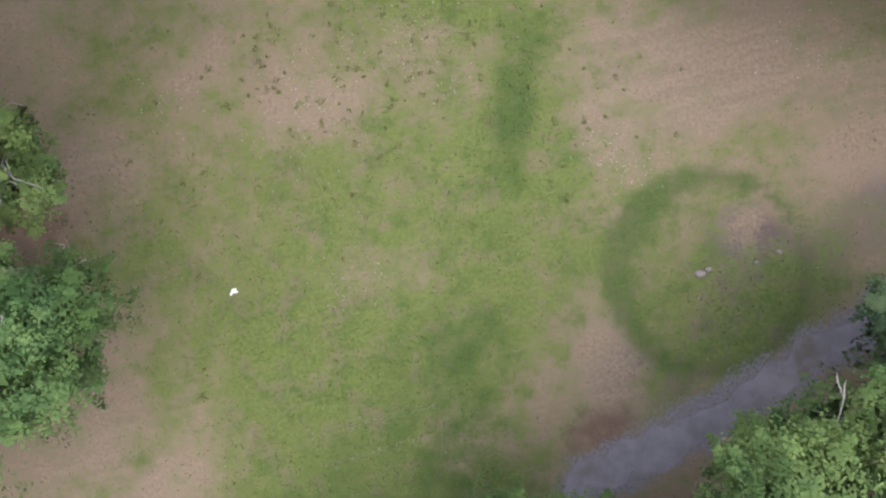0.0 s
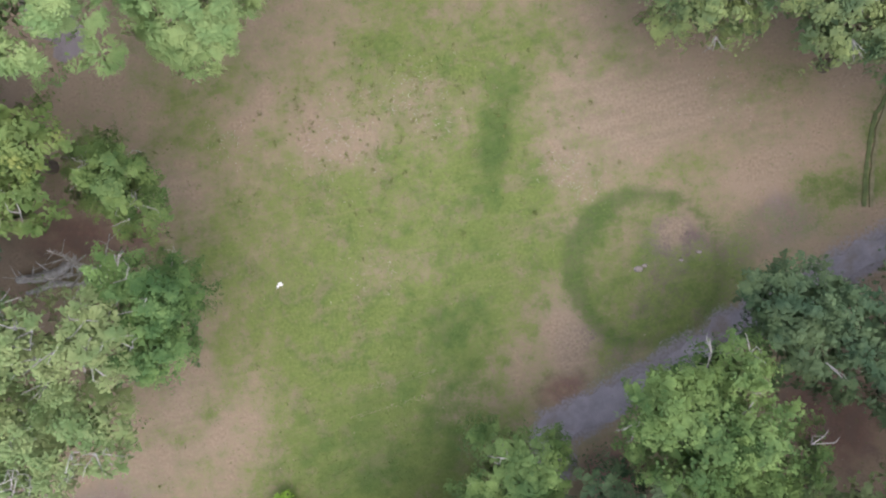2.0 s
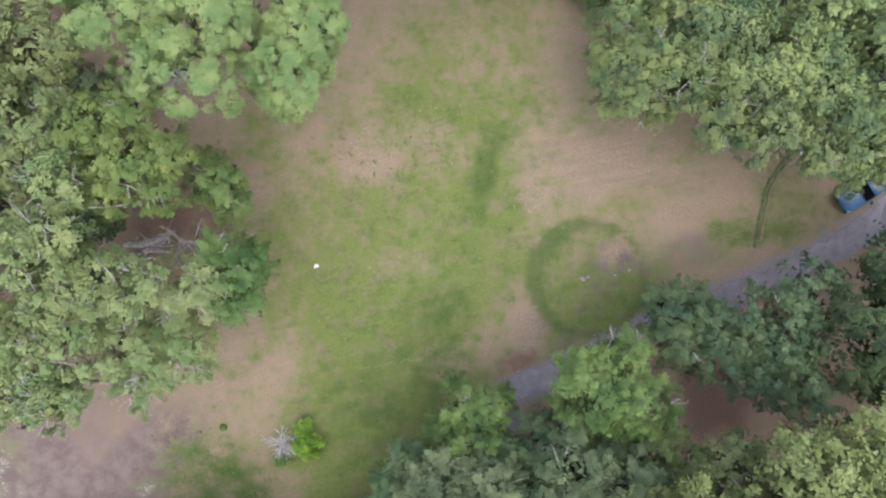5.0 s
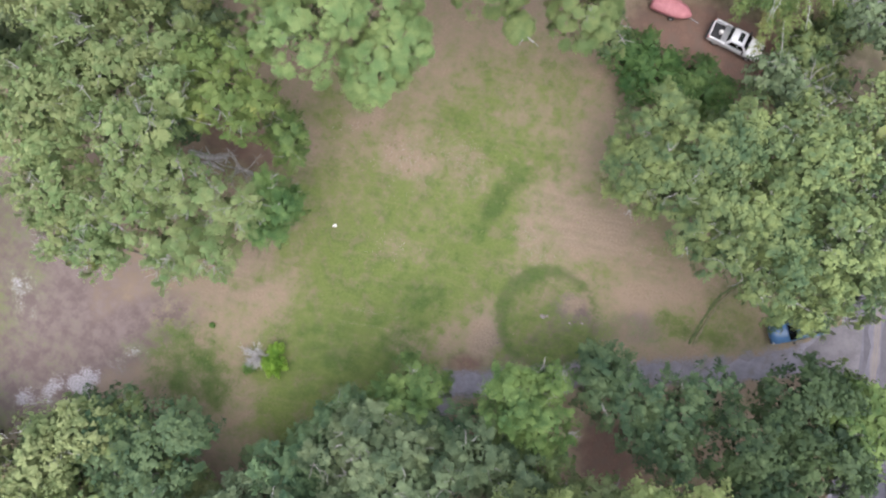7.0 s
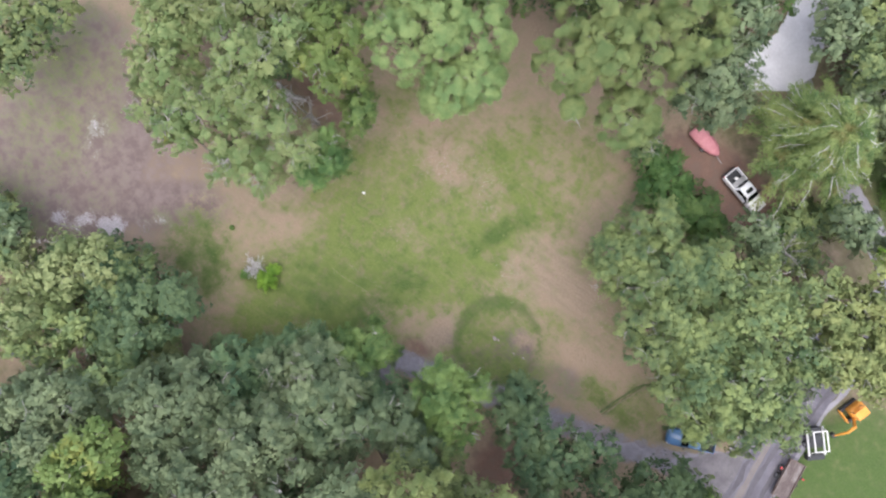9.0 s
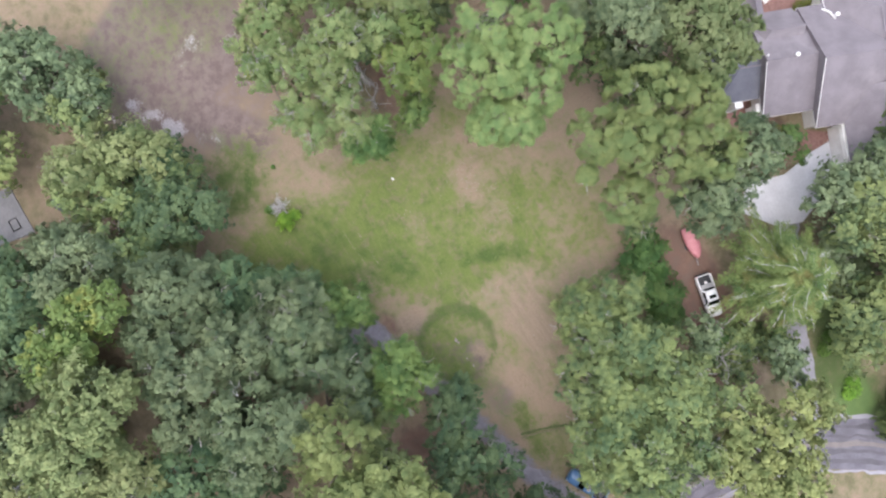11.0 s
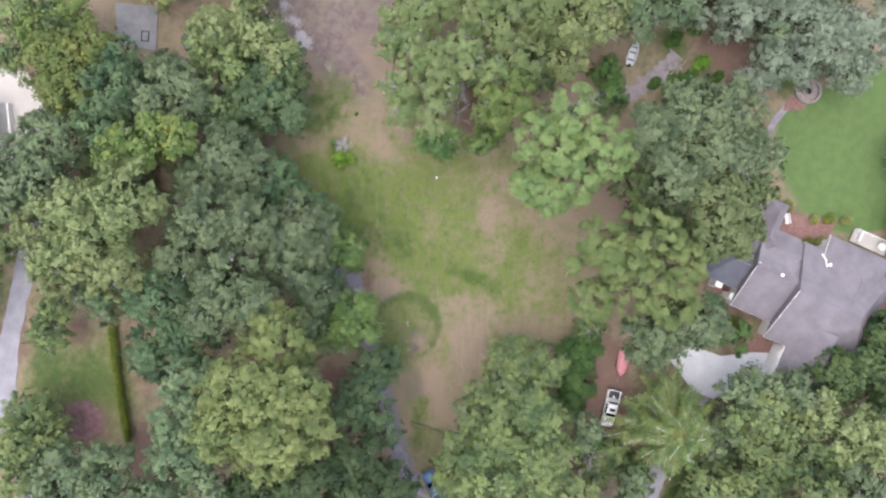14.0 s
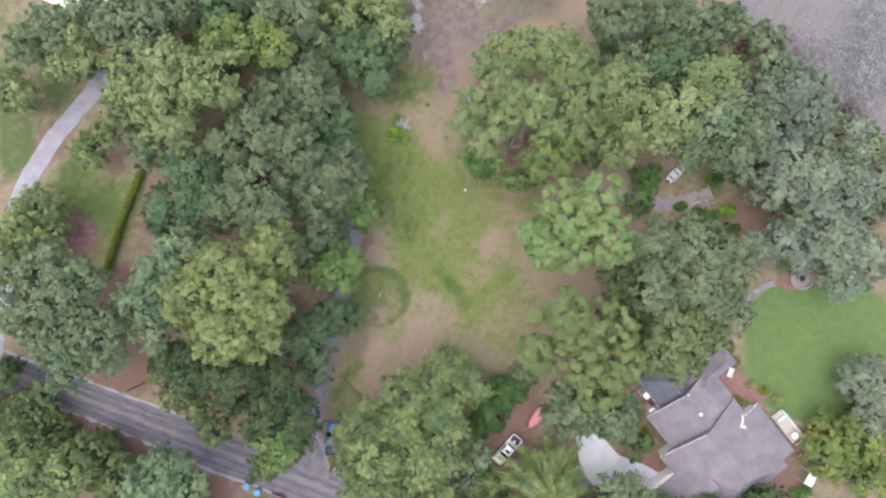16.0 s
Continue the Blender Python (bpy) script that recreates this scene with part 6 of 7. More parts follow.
def build_road_works():
    # brown plank-decked trailer with a white box on its tongue
    t = thing("flatbed_trailer", pose(53.83, 13.62, 0.03, 0, 0, 109.7), "weathered brown plank-decked flatbed trailer standing on the verge", "trailer")
    deck = part("deck", box(-2.15, 2.15, -0.84, 0.84, 0.58, 0.70, 0.02), RUST, t)
    for k in range(8):
        y = -0.82 + k * 0.205
        part("plank", box(-2.12, 2.12 - 0.03 * (k % 3), y, y + 0.19, 0.695, 0.725 + 0.008 * (k % 2), 0.005), WORN_DECK, deck)
    for s in (-1, 1):
        part("side_rail", box(-2.2, 2.2, s * 0.88 - 0.03, s * 0.88 + 0.03, 0.56, 0.86, 0.01), RUST, t)
        for x in (-0.13, 0.80):
            wheel(t, x, s * 1.08, 0.36, 0.22)
        part("tail_lamp", box(0.72, 0.92, s * 1.34 - 0.1, s * 1.34 + 0.1, 0.70, 0.82, 0.02), RED_LENS, t, "red trailer lamp")
        part("lamp_bracket", box(0.78, 0.86, min(s * 0.9, s * 1.3), max(s * 0.9, s * 1.3), 0.66, 0.71, 0.01), BLACK, t)
        part("drawbar", tube([(-2.1, s * 0.7, 0.6), (-3.6, s * 0.08, 0.55)], [0.06, 0.05], 6), RUST, t, "rusty steel drawbar")
    part("tool_box", box(-3.1, -2.66, -1.02, 0.50, 0.62, 0.98, 0.04), WHITE, t, "white steel tool box across the tongue")
    part("head_board", box(2.15, 2.24, -0.86, 0.86, 0.58, 1.05, 0.02), RUST, t)
    # short dark trailer with a brown rim and a barred tailgate
    u = thing("utility_trailer", pose(56.7, 8.4, 0.03, 0, 0, 108), "short grey-decked utility trailer with a rusty brown rim", "trailer")
    deck = part("deck", box(-1.3, 1.3, -1.1, 1.1, 0.40, 0.50, 0.02), RUST, u)
    for k in range(7):
        y = -1.07 + k * 0.31
        part("plank", box(-1.28, 1.28, y, y + 0.295, 0.495, 0.52 + 0.006 * (k % 2), 0.005), GREY_DECK, deck, "dull purple-grey board")
    for s in (-1, 1):
        part("side_rail", box(-1.36, 1.36, s * 1.14 - 0.05, s * 1.14 + 0.05, 0.42, 0.72, 0.015), RUST_WARM, u, "rusty orange-brown rail")
        wheel(u, 0.0, s * 1.33, 0.36, 0.22)
    part("end_rail", box(-1.40, -1.30, -1.1, 1.1, 0.42, 0.68, 0.015), RUST_WARM, u, "rusty orange-brown rail")
    gate = part("tailgate", tube([(1.34, -1.1, 0.6), (1.34, 1.1, 0.6)], [0.04, 0.04], 6), RUST_WARM, u)
    for k in range(5):
        y = 0.2 + 0.24 * k
        part("gate_bar", tube([(1.34, y, 0.6), (1.78, y, 0.75)], [0.035, 0.035], 5), RUST_WARM, gate)
    part("gate_top", tube([(1.78, 0.15, 0.75), (1.78, 1.2, 0.75)], [0.035, 0.035], 5), RUST_WARM, gate)
    # white-framed loader with a dark seat well and bucket
    w = thing("compact_loader", pose(52.4, 18.7, 0.02, 0, 0, -36), "compact loader with a white safety frame", "loader")
    part("loader_body", box(-1.3, 0.9, -0.65, 0.65, 0.35, 1.0, 0.06), BLACK, w, "dark machine body")
    for s in (-1, 1):
        part("frame_bar", tube([(-1.2, s * 0.72, 1.0), (-1.15, s * 0.72, 1.95), (1.0, s * 0.72, 2.0), (1.35, s * 0.66, 1.1)], [0.075, 0.075, 0.075, 0.075], 8), WHITE, w, "white steel frame bar")
        part("arm", box(-1.4, 1.7, s * 0.86 - 0.07, s * 0.86 + 0.07, 0.85, 1.05, 0.02), WHITE, w, "white lift arm")
        for x in (-0.75, 0.6):
            wheel(w, x, s * 0.82, 0.40, 0.26)
    for x, z in ((-1.15, 1.95), (1.0, 2.0)):
        part("cross_bar", tube([(x, -0.72, z), (x, 0.72, z)], [0.07, 0.07], 8), WHITE, w, "white steel cross bar")
    part("seat", box(-0.6, 0.0, -0.3, 0.3, 1.0, 1.2, 0.06), BLACK, w, "black seat")
    part("bucket", box(1.7, 2.3, -0.95, 0.95, 0.15, 0.75, 0.05), BLACK, w, "dark steel bucket")
    # orange excavator with its arm laid out
    o = thing("excavator", pose(53.1, 23.9, 0.02, 0, 0, -95), "small orange excavator with its arm stretched out", "excavator")
    for s in (-1, 1):
        part("track", box(-1.1, 1.1, s * 0.72 - 0.2, s * 0.72 + 0.2, 0.0, 0.5, 0.16), BLACK, o, "black rubber track")
    part("upper_body", loft([(-1.15, 0.7, 0.6, 0.55, 1.15), (-0.9, 0.8, 0.75, 0.55, 1.35), (0.3, 0.8, 0.75, 0.55, 1.3), (0.6, 0.7, 0.6, 0.55, 1.1)]), ORANGE, o, "", True)
    part("canopy", box(-0.75, 0.7, -0.7, 0.25, 2.15, 2.25, 0.04), ORANGE, o, "orange canopy roof")
    for x, y in ((-0.65, -0.6), (-0.65, 0.15), (0.6, -0.6), (0.6, 0.15)):
        part("canopy_post", tube([(x, y, 1.2), (x, y, 2.16)], [0.035, 0.035], 6), BLACK, o)
    part("boom", tube([(0.55, 0.35, 1.0), (1.5, 0.4, 2.3), (2.5, 0.45, 2.2)], [0.15, 0.17, 0.12], 6), ORANGE, o, "orange boom")
    part("dipper", tube([(2.4, 0.45, 2.25), (3.4, 0.5, 1.2)], [0.13, 0.09], 6), ORANGE, o, "orange dipper arm")
    part("digging_bucket", box(3.2, 3.65, 0.25, 0.75, 0.65, 1.2, 0.08), BLACK, o, "dark digging bucket")
    part("ram", tube([(0.9, 0.38, 1.1), (1.7, 0.42, 2.05)], [0.05, 0.04], 6), GREY_METAL, o, "grey hydraulic ram")
    part("blade", box(1.0, 1.15, -0.85, 0.85, 0.05, 0.45, 0.03), ORANGE, o)
    # blue barrels on the red bank
    for x, y, a in ((57.5, 3.1, 20), (57.2, 5.0, -30)):
        d = thing("barrel", pose(x, y, 0.0, 0, 0, a), "bright blue plastic barrel on the red bank", "barrel", "blue barrels")
        part("drum", tube([(0, 0, 0), (0, 0, 0.05), (0, 0, 0.3), (0, 0, 0.34), (0, 0, 0.7), (0, 0, 0.74), (0, 0, 1.0), (0, 0, 1.05)], [0.5, 0.55, 0.56, 0.59, 0.59, 0.56, 0.55, 0.5], 18), BLUE_PLASTIC, d)
        part("lid", tube([(0, 0, 1.03), (0, 0, 1.08)], [0.42, 0.40], 16), BLUE_PLASTIC, d)
    up = thing("utility_pole", pose(55.5, -19.6, 0), "dark timber utility pole by the road", "utility pole")
    part("shaft", tube([(0, 0, -0.3), (0, 0, 5.6)], [0.15, 0.11], 10), BARK, up)
    part("cross_arm", box(-0.6, 0.6, -0.05, 0.05, 5.1, 5.22, 0.01), BARK, up)


# ---- garden things ----
def leaf_heap(name, m, words, category, mat, boxes, count, size, group=""):
    """A low plant: leaves spread through rounded heaps (x, y, z, rx, ry, rz)."""
    ob = thing(name, m, words, category, group)
    out = []
    for x, y, z, rx, ry, rz in boxes:
        d = sphere_dirs(count, -0.2)
        c = np.array([x, y, z]) + d * np.array([rx, ry, rz]) * rng.uniform(0.6, 1.05, count)[:, None]
        out.append(blades(c, unit(d * 0.5 + np.array([0, 0, 0.5]) + rng.normal(0, 0.4, d.shape)), size, size * 0.65))
    blade_mesh("foliage", np.concatenate(out), mat, ob)
    for x, y, z, rx, ry, rz in boxes:
        part("stem", tube([(x, y, -0.05), (x, y, z + 0.4 * rz)], [0.05, 0.02], 5), BARK, ob)
    return ob


def build_garden():
    # round fire pit with a curved stone seat
    f = thing("fire_pit", pose(-23.1, 50.1, 0), "round stone fire pit with a curved stone seat", "fire pit")
    part("floor_disc", tube([(0, 0, -0.05), (0, 0, 0.09)], [1.75, 1.75], 40), PITSTONE, f, "pale paved disc")
    n = 14
    for k in range(n):
        a = 2 * math.pi * k / n
        bm = box(-0.14, 0.14, -0.16, 0.16, 0.09, 0.5, 0.03)
        bmesh.ops.transform(bm, matrix=pose(0.62 * math.cos(a), 0.62 * math.sin(a), 0, 0, 0, math.degrees(a)), verts=bm.verts)
        part("stone", bm, PITSTONE, f)
    part("ash_bed", tube([(0, 0, 0.05), (0, 0, 0.16)], [0.5, 0.48], 20), BLACK, f, "black ash")
    for k in range(22):
        a = radians(-70 + k * 11.5)
        bm = box(-0.17, 0.17, -0.165, 0.165, 0.0, 0.48, 0.02)
        bmesh.ops.transform(bm, matrix=pose(1.72 * math.cos(a), 1.72 * math.sin(a), 0, 0, 0, math.degrees(a)), verts=bm.verts)
        part("seat_stone", bm, PITSTONE, f)
    # the white railed deck behind the house
    d = thing("deck", pose(-3.35, 63.1, 0, 0, 0, 78), "small pale deck with a white railing behind the house", "deck")
    for k in range(14):
        y = -0.9 + k * 0.135
        part("board", box(-2.7, 2.7, y, y + 0.125, 0.28, 0.33, 0.004), CONCRETE_WARM, d)
    part("joist_frame", box(-2.68, 2.68, -0.88, 0.96, -0.05, 0.275), TIMBER, d)
    for x in (-2.65, -1.3, 0.0, 1.3, 2.65):
        part("post", box(x - 0.05, x + 0.05, 0.92, 1.02, 0.28, 1.25, 0.01), WHITE, d)
    for z in (0.55, 0.9, 1.22):
        part("rail", box(-2.65, 2.65, 0.94, 1.0, z, z + 0.06, 0.01), WHITE, d)
    for s in (-1, 1):
        part("end_rail", box(s * 2.65 - 0.03, s * 2.65 + 0.03, -0.85, 0.95, 1.2, 1.27, 0.01), WHITE, d)
    g = thing("round_table", pose(-3.0, 64.6, 0.33), "round white garden table on the deck", "table")
    part("top", tube([(0, 0, 0.70), (0, 0, 0.74)], [0.55, 0.55], 24), WHITE, g)
    part("pedestal", tube([(0, 0, 0), (0, 0, 0.03), (0, 0, 0.06), (0, 0, 0.70)], [0.3, 0.3, 0.05, 0.05], 12), WHITE, g)
    bench_spots = ((-3.9, 61.4, 168, 0.33, "white garden bench on the deck"), (-4.3, 50.6, 20, 0.05, "white garden bench on the brick terrace"))
    for x, y, a, z, words in bench_spots:
        b = thing("garden_bench", pose(x, y, z, 0, 0, a), words, "bench", "white garden benches")
        for k in range(4):
            part("seat_slat", box(-0.75, 0.75, -0.25 + k * 0.13, -0.14 + k * 0.13, 0.42, 0.45, 0.006), WHITE, b)
        for k in range(3):
            part("back_slat", box(-0.75, 0.75, 0.27, 0.30, 0.52 + k * 0.14, 0.62 + k * 0.14, 0.006), WHITE, b)
        for px in (-0.68, 0.68):
            part("leg", box(px - 0.03, px + 0.03, -0.24, -0.18, 0, 0.42), WHITE, b)
            part("leg", box(px - 0.03, px + 0.03, 0.25, 0.31, 0, 0.92), WHITE, b)
    c = thing("white_canopy", pose(0.85, 70.2, 0, 0, 0, 10), "square white garden canopy on four posts", "canopy")
    cm = bmesh.new()
    base = [cm.verts.new((x, y, 2.1)) for x, y in ((-1.0, -0.65), (1.0, -0.65), (1.0, 0.65), (-1.0, 0.65))]
    low = [cm.verts.new((x, y, 1.95)) for x, y in ((-1.0, -0.65), (1.0, -0.65), (1.0, 0.65), (-1.0, 0.65))]
    peak = cm.verts.new((0, 0, 2.6))
    for i in range(4):
        j = (i + 1) % 4
        cm.faces.new((base[i], base[j], peak))
        cm.faces.new((low[i], low[j], base[j], base[i]))
    cm.faces.new(low[::-1])
    part("cloth", cm, WHITE, c)
    for x, y in ((-0.95, -0.6), (0.95, -0.6), (0.95, 0.6), (-0.95, 0.6)):
        part("post", tube([(x, y, 0), (x, y, 2.0)], [0.03, 0.03], 6), WHITE, c)
    beds = [(-1.6, 54.4, 0.9), (-2.2, 56.2, 0.8), (-5.6, 56.8, 0.9), (-5.9, 59.2, 0.8), (-6.2, 50.4, 0.9), (-5.0, 54.6, 0.7), (11.6, 46.2, 0.9), (8.9, 43.0, 0.8), (-7.2, 48.2, 1.1)]
    for x, y, r in beds:
        leaf_heap("garden_shrub", pose(x, y, 0), "small green garden shrub in a bed", "shrub", FLOWER if r < 0.85 else LEAF["hedge"], [(0, 0, 0.5, r, r * 0.9, 0.7), (0.4 * r, -0.5 * r, 0.4, 0.6 * r, 0.6 * r, 0.5)], 420, 0.16, "garden shrubs")
    # low plants along the gravel track, the lane and the house
    for x, y, r, mat in ((-26.4, 29.6, 1.2, "low"), (-23.9, 34.2, 1.1, "shoot"), (-19.6, 28.0, 0.9, "low"), (-20.2, 31.0, 1.5, "low"), (-21.8, 32.8, 1.0, "low"), (-24.9, 45.6, 1.5, "shoot"), (-27.4, 50.2, 0.9, "shoot"), (-22.4, 36.8, 0.9, "low"), (-28.6, 32.6, 1.1, "low"), (44.4, 43.4, 1.3, "shoot"), (42.8, 38.0, 1.1, "shoot"), (3.2, 71.4, 1.5, "low"), (38.2, 42.6, 1.4, "low"), (35.6, 37.2, 1.2, "low")):
        leaf_heap("undergrowth_shrub", pose(x, y, 0), "loose green shrub growing wild in thin soil", "shrub", LEAF[mat], [(0, 0, 0.55, r, r * 0.85, 0.8), (0.5 * r, -0.5 * r, 0.4, 0.6 * r, 0.6 * r, 0.6), (-0.55 * r, 0.4 * r, 0.35, 0.5 * r, 0.6 * r, 0.5)], 520, 0.20, "wild shrubs")
    fb = leaf_heap("flower_bush", pose(50.2, 47.4, 0), "green flowering bush dotted with small white blossoms", "bush", LEAF["shoot"], [(0, 0, 0.6, 1.7, 1.4, 0.9), (1.8, 1.0, 0.5, 1.3, 1.1, 0.8), (-1.0, -1.4, 0.4, 0.9, 0.9, 0.6)], 800, 0.20)
    fd = sphere_dirs(150, 0.1)
    fc = np.array([0.5, 0.2, 0.6]) + fd * np.array([2.4, 2.0, 1.0]) + rng.normal(0, 0.1, fd.shape)
    tagged(blade_mesh("white_blossom", blades(fc, unit(fd + np.array([0, 0, 0.8])), 0.16, 0.14), WHITE, fb, "small white blossoms"), kind="stuff")
    # clipped hedge by the western yard
    hl = smooth_line([(30.4, -40.7), (34.0, -39.6), (38.0, -38.2), (41.6, -36.8), (45.0, -35.4)], 5)
    h = thing("hedge", pose(37.6, -38.2, 0), "long clipped yellow-green hedge beside the yard", "hedge")
    rows = []
    for p in hl:
        dd = sphere_dirs(900, -0.1)
        cc = np.array([p[0] - 37.6, p[1] + 38.2, 0.65]) + dd * np.array([0.75, 0.55, 0.85]) * rng.uniform(0.75, 1.05, 900)[:, None]
        rows.append(blades(cc, unit(dd * 0.5 + np.array([0, 0, 0.5]) + rng.normal(0, 0.35, dd.shape)), 0.16, 0.10))
    blade_mesh("foliage", np.concatenate(rows), LEAF["hedge"], h)
    for p in hl[::3]:
        part("stem", tube([(p[0] - 37.6, p[1] + 38.2, -0.05), (p[0] - 37.6, p[1] + 38.2, 1.0)], [0.05, 0.03], 5), BARK, h)
    # dark things on and beside the slab
    k = thing("steel_ring", pose(-11.4, -44.9, 0.12, 0, 0, 8), "low dark square frame lying on the slab", "frame")
    for a, b2 in (((-0.7, -0.5), (0.7, -0.5)), ((0.7, -0.5), (0.7, 0.5)), ((0.7, 0.5), (-0.7, 0.5)), ((-0.7, 0.5), (-0.7, -0.5))):
        part("bar", tube([(*a, 0.06), (*b2, 0.06)], [0.06, 0.06], 6), BLACK, k)
    ct = thing("covered_trailer", pose(-11.6, -38.7, 0, 0, 0, 30), "small trailer under a dark grey cover", "trailer")
    part("cover", loft([(-1.1, 0.45, 0.3, 0.35, 0.85), (-0.8, 0.6, 0.5, 0.35, 1.05), (0.6, 0.6, 0.5, 0.35, 1.1), (1.0, 0.5, 0.35, 0.35, 0.9)]), GREY_TARP, ct, "dark grey tarpaulin", True)
    part("pull_bar", tube([(0.9, 0, 0.45), (1.9, 0, 0.4)], [0.04, 0.035], 6), GREY_METAL, ct)
    part("strap", box(-0.05, 0.08, -0.63, 0.63, 0.5, 1.115, 0.02), BLACK, ct, "black strap")
    for s in (-1, 1):
        wheel(ct, -0.1, s * 0.58, 0.28, 0.14)


# ---- small things in the clearing ----
def dead_shrub():
    """The half-dead bush in the open: bare grey sprays beside a living green part."""
    s = thing("half_dead_bush", pose(-1.35, -13.9, 0) @ Matrix.Scale(1.25, 4), "half-dead bush with bare grey sprays and green shoots", "bush")
    bm = bmesh.new()
    for k in range(60):
        a, up = rng.uniform(0, 6.28), rng.uniform(0.15, 0.9)
        e = np.array([math.cos(a) * (1 - up * 0.6), math.sin(a) * (1 - up * 0.6), up * 0.9])
        p0 = np.array([-0.35, -0.15, 0.05]) + rng.normal(0, 0.12, 3) * np.array([1, 1, 0])
        p1 = p0 + e * rng.uniform(0.5, 1.0)
        tube([tuple(p0), tuple(p1)], [0.028, 0.018], 4, bm)
        for j in range(4):
            q = unit((e + rng.normal(0, 0.5, 3))[None])[0]
            p2 = p1 + q * rng.uniform(0.25, 0.6)
            tube([tuple(p1), tuple(p2)], [0.017, 0.007], 3, bm)
    tagged(part("bare_spray", bm, PALEWOOD, s, "bare pale grey sprays"), kind="stuff")
    for words, mat, spot, n, size in (("fresh yellow-green shoots", LEAF["shoot"], (0.95, 0.95, 0.75, 0.6, 0.75, 0.6), 700, 0.15), ("bright green leaves", LEAF["shoot"], (1.25, -0.1, 0.7, 0.95, 0.85, 0.75), 1500, 0.16), ("dark green leaves", LEAF["low"], (-0.4, -1.15, 0.35, 0.5, 0.45, 0.4), 420, 0.15)):
        x, y, z, rx, ry, rz = spot
        d = sphere_dirs(n, -0.3)
        c = np.array([x, y, z]) + d * np.array([rx, ry, rz]) * (rng.uniform(0.45, 1.08, n) * (0.85 + 0.25 * np.sin(7 * d[:, 0] + 5 * d[:, 1])))[:, None]
        blade_mesh("living_leaves", blades(c, unit(d * 0.5 + np.array([0, 0, 0.5]) + rng.normal(0, 0.4, d.shape)), size, size * 0.7), mat, s, words)
    return s


def field_weight(x, y):
    return cover(GRASS_FIELD + GRASS_EDGES + LUSH, x, y)


def scatter():
    # grass tufts
    n = 90000
    x, y = rng.uniform(-14, 42, n), rng.uniform(-22, 24, n)
    keep = rng.uniform(0, 1, n) < 0.12 + 0.8 * np.clip(field_weight(x, y), 0, 1)
    x, y = x[keep], y[keep]
    z = height_at(x, y)
    lean = np.stack([rng.normal(0, 0.7, len(x)), rng.normal(0, 0.7, len(x)), np.ones(len(x))], 1)
    c = np.stack([x, y, z + 0.035], 1)
    v = blades(c, unit(np.cross(unit(lean), rng.normal(size=lean.shape))), 0.14, 0.05, lean)
    ob = blade_mesh("grass", v, LEAF["tuft"], None)
    tagged(ob, "short patchy grass tufts over brown earth", "grass", kind="stuff")
    # darker weeds in clusters
    rows = []
    for cx, cy, sx, sy, m in ((3.2, 8.6, 4.2, 2.8, 80), (8.0, 11.0, 2.8, 1.8, 50), (-3.5, 6.5, 3.0, 2.0, 12), (15.5, 6.0, 1.8, 1.6, 16), (6.0, 2.0, 6.0, 5.0, 24), (-7.0, -14.5, 2.5, 2.0, 25), (17.5, 10.0, 2.5, 2.5, 16)):
        wx, wy = rng.normal(cx, sx, m), rng.normal(cy, sy, m)
        r = 0.05 + 0.20 * rng.uniform(0, 1, m) ** 2.0
        idx = np.repeat(np.arange(m), 14)
        d = sphere_dirs(len(idx), 0.0)
        cc = np.stack([wx[idx], wy[idx], np.full(len(idx), 0.02)], 1) + d * (r[idx] * rng.uniform(0.4, 1.1, len(idx)))[:, None]
        rows.append(blades(cc, unit(d * 0.4 + np.array([0, 0, 0.6]) + rng.normal(0, 0.4, d.shape)), 0.11, 0.06))
    ob = blade_mesh("weeds", np.concatenate(rows), LEAF["weed"], None)
    tagged(ob, "scattered dark green weeds in the thin grass", "weeds", kind="stuff")
    # reeds standing in the marsh: bleached drifts and a russet rim
    for mat, words, drifts in (
        (LEAF["reed"], "bleached pale reeds lying over grey marsh", ((-57.5, 34.5, 3.0, 2.5, 1500), (-62.5, 32.0, 2.0, 2.0, 700), (-55.5, 39.0, 3.5, 2.5, 1500), (-52.0, 30.5, 3.0, 2.5, 700), (-51.5, 36.5, 3.0, 3.0, 1100))),
        (LEAF["russet"], "russet dead reeds along the marsh's edge", ((-46.0, 19.8, 1.6, 1.3, 800), (-47.6, 22.4, 0.8, 1.2, 300), (-47.8, 39.4, 1.4, 1.4, 700), (-50.5, 27.0, 1.5, 2.5, 300))),
    ):
        rows = []
        for cx, cy, sx, sy, m in drifts:
            c = np.stack([rng.normal(cx, sx, m), rng.normal(cy, sy, m), rng.uniform(0.1, 0.5, m)], 1)
            lean = np.stack([rng.normal(0.6, 0.8, m), rng.normal(0.2, 0.8, m), np.full(m, 0.6)], 1)
            rows.append(blades(c, unit(np.cross(unit(lean), rng.normal(size=lean.shape))), 0.9, 0.09, lean))
        tagged(blade_mesh("reeds", np.concatenate(rows), mat, None), words, "reeds", kind="stuff")
    # pale scraps, chips and fallen twigs
    m = 500
    px, py = rng.uniform(-10, 38, m), rng.uniform(-20, 20, m)
    d = unit(np.array([0, 0, 1.0]) + rng.normal(0, 0.2, (m, 3)))
    ob = blade_mesh("litter", blades(np.stack([px, py, height_at(px, py) + 0.025], 1), d, 0.10, 0.05), LEAF["chip"], None)
    tagged(ob, "small pale chips and fallen leaves on earth", "litter", kind="stuff")


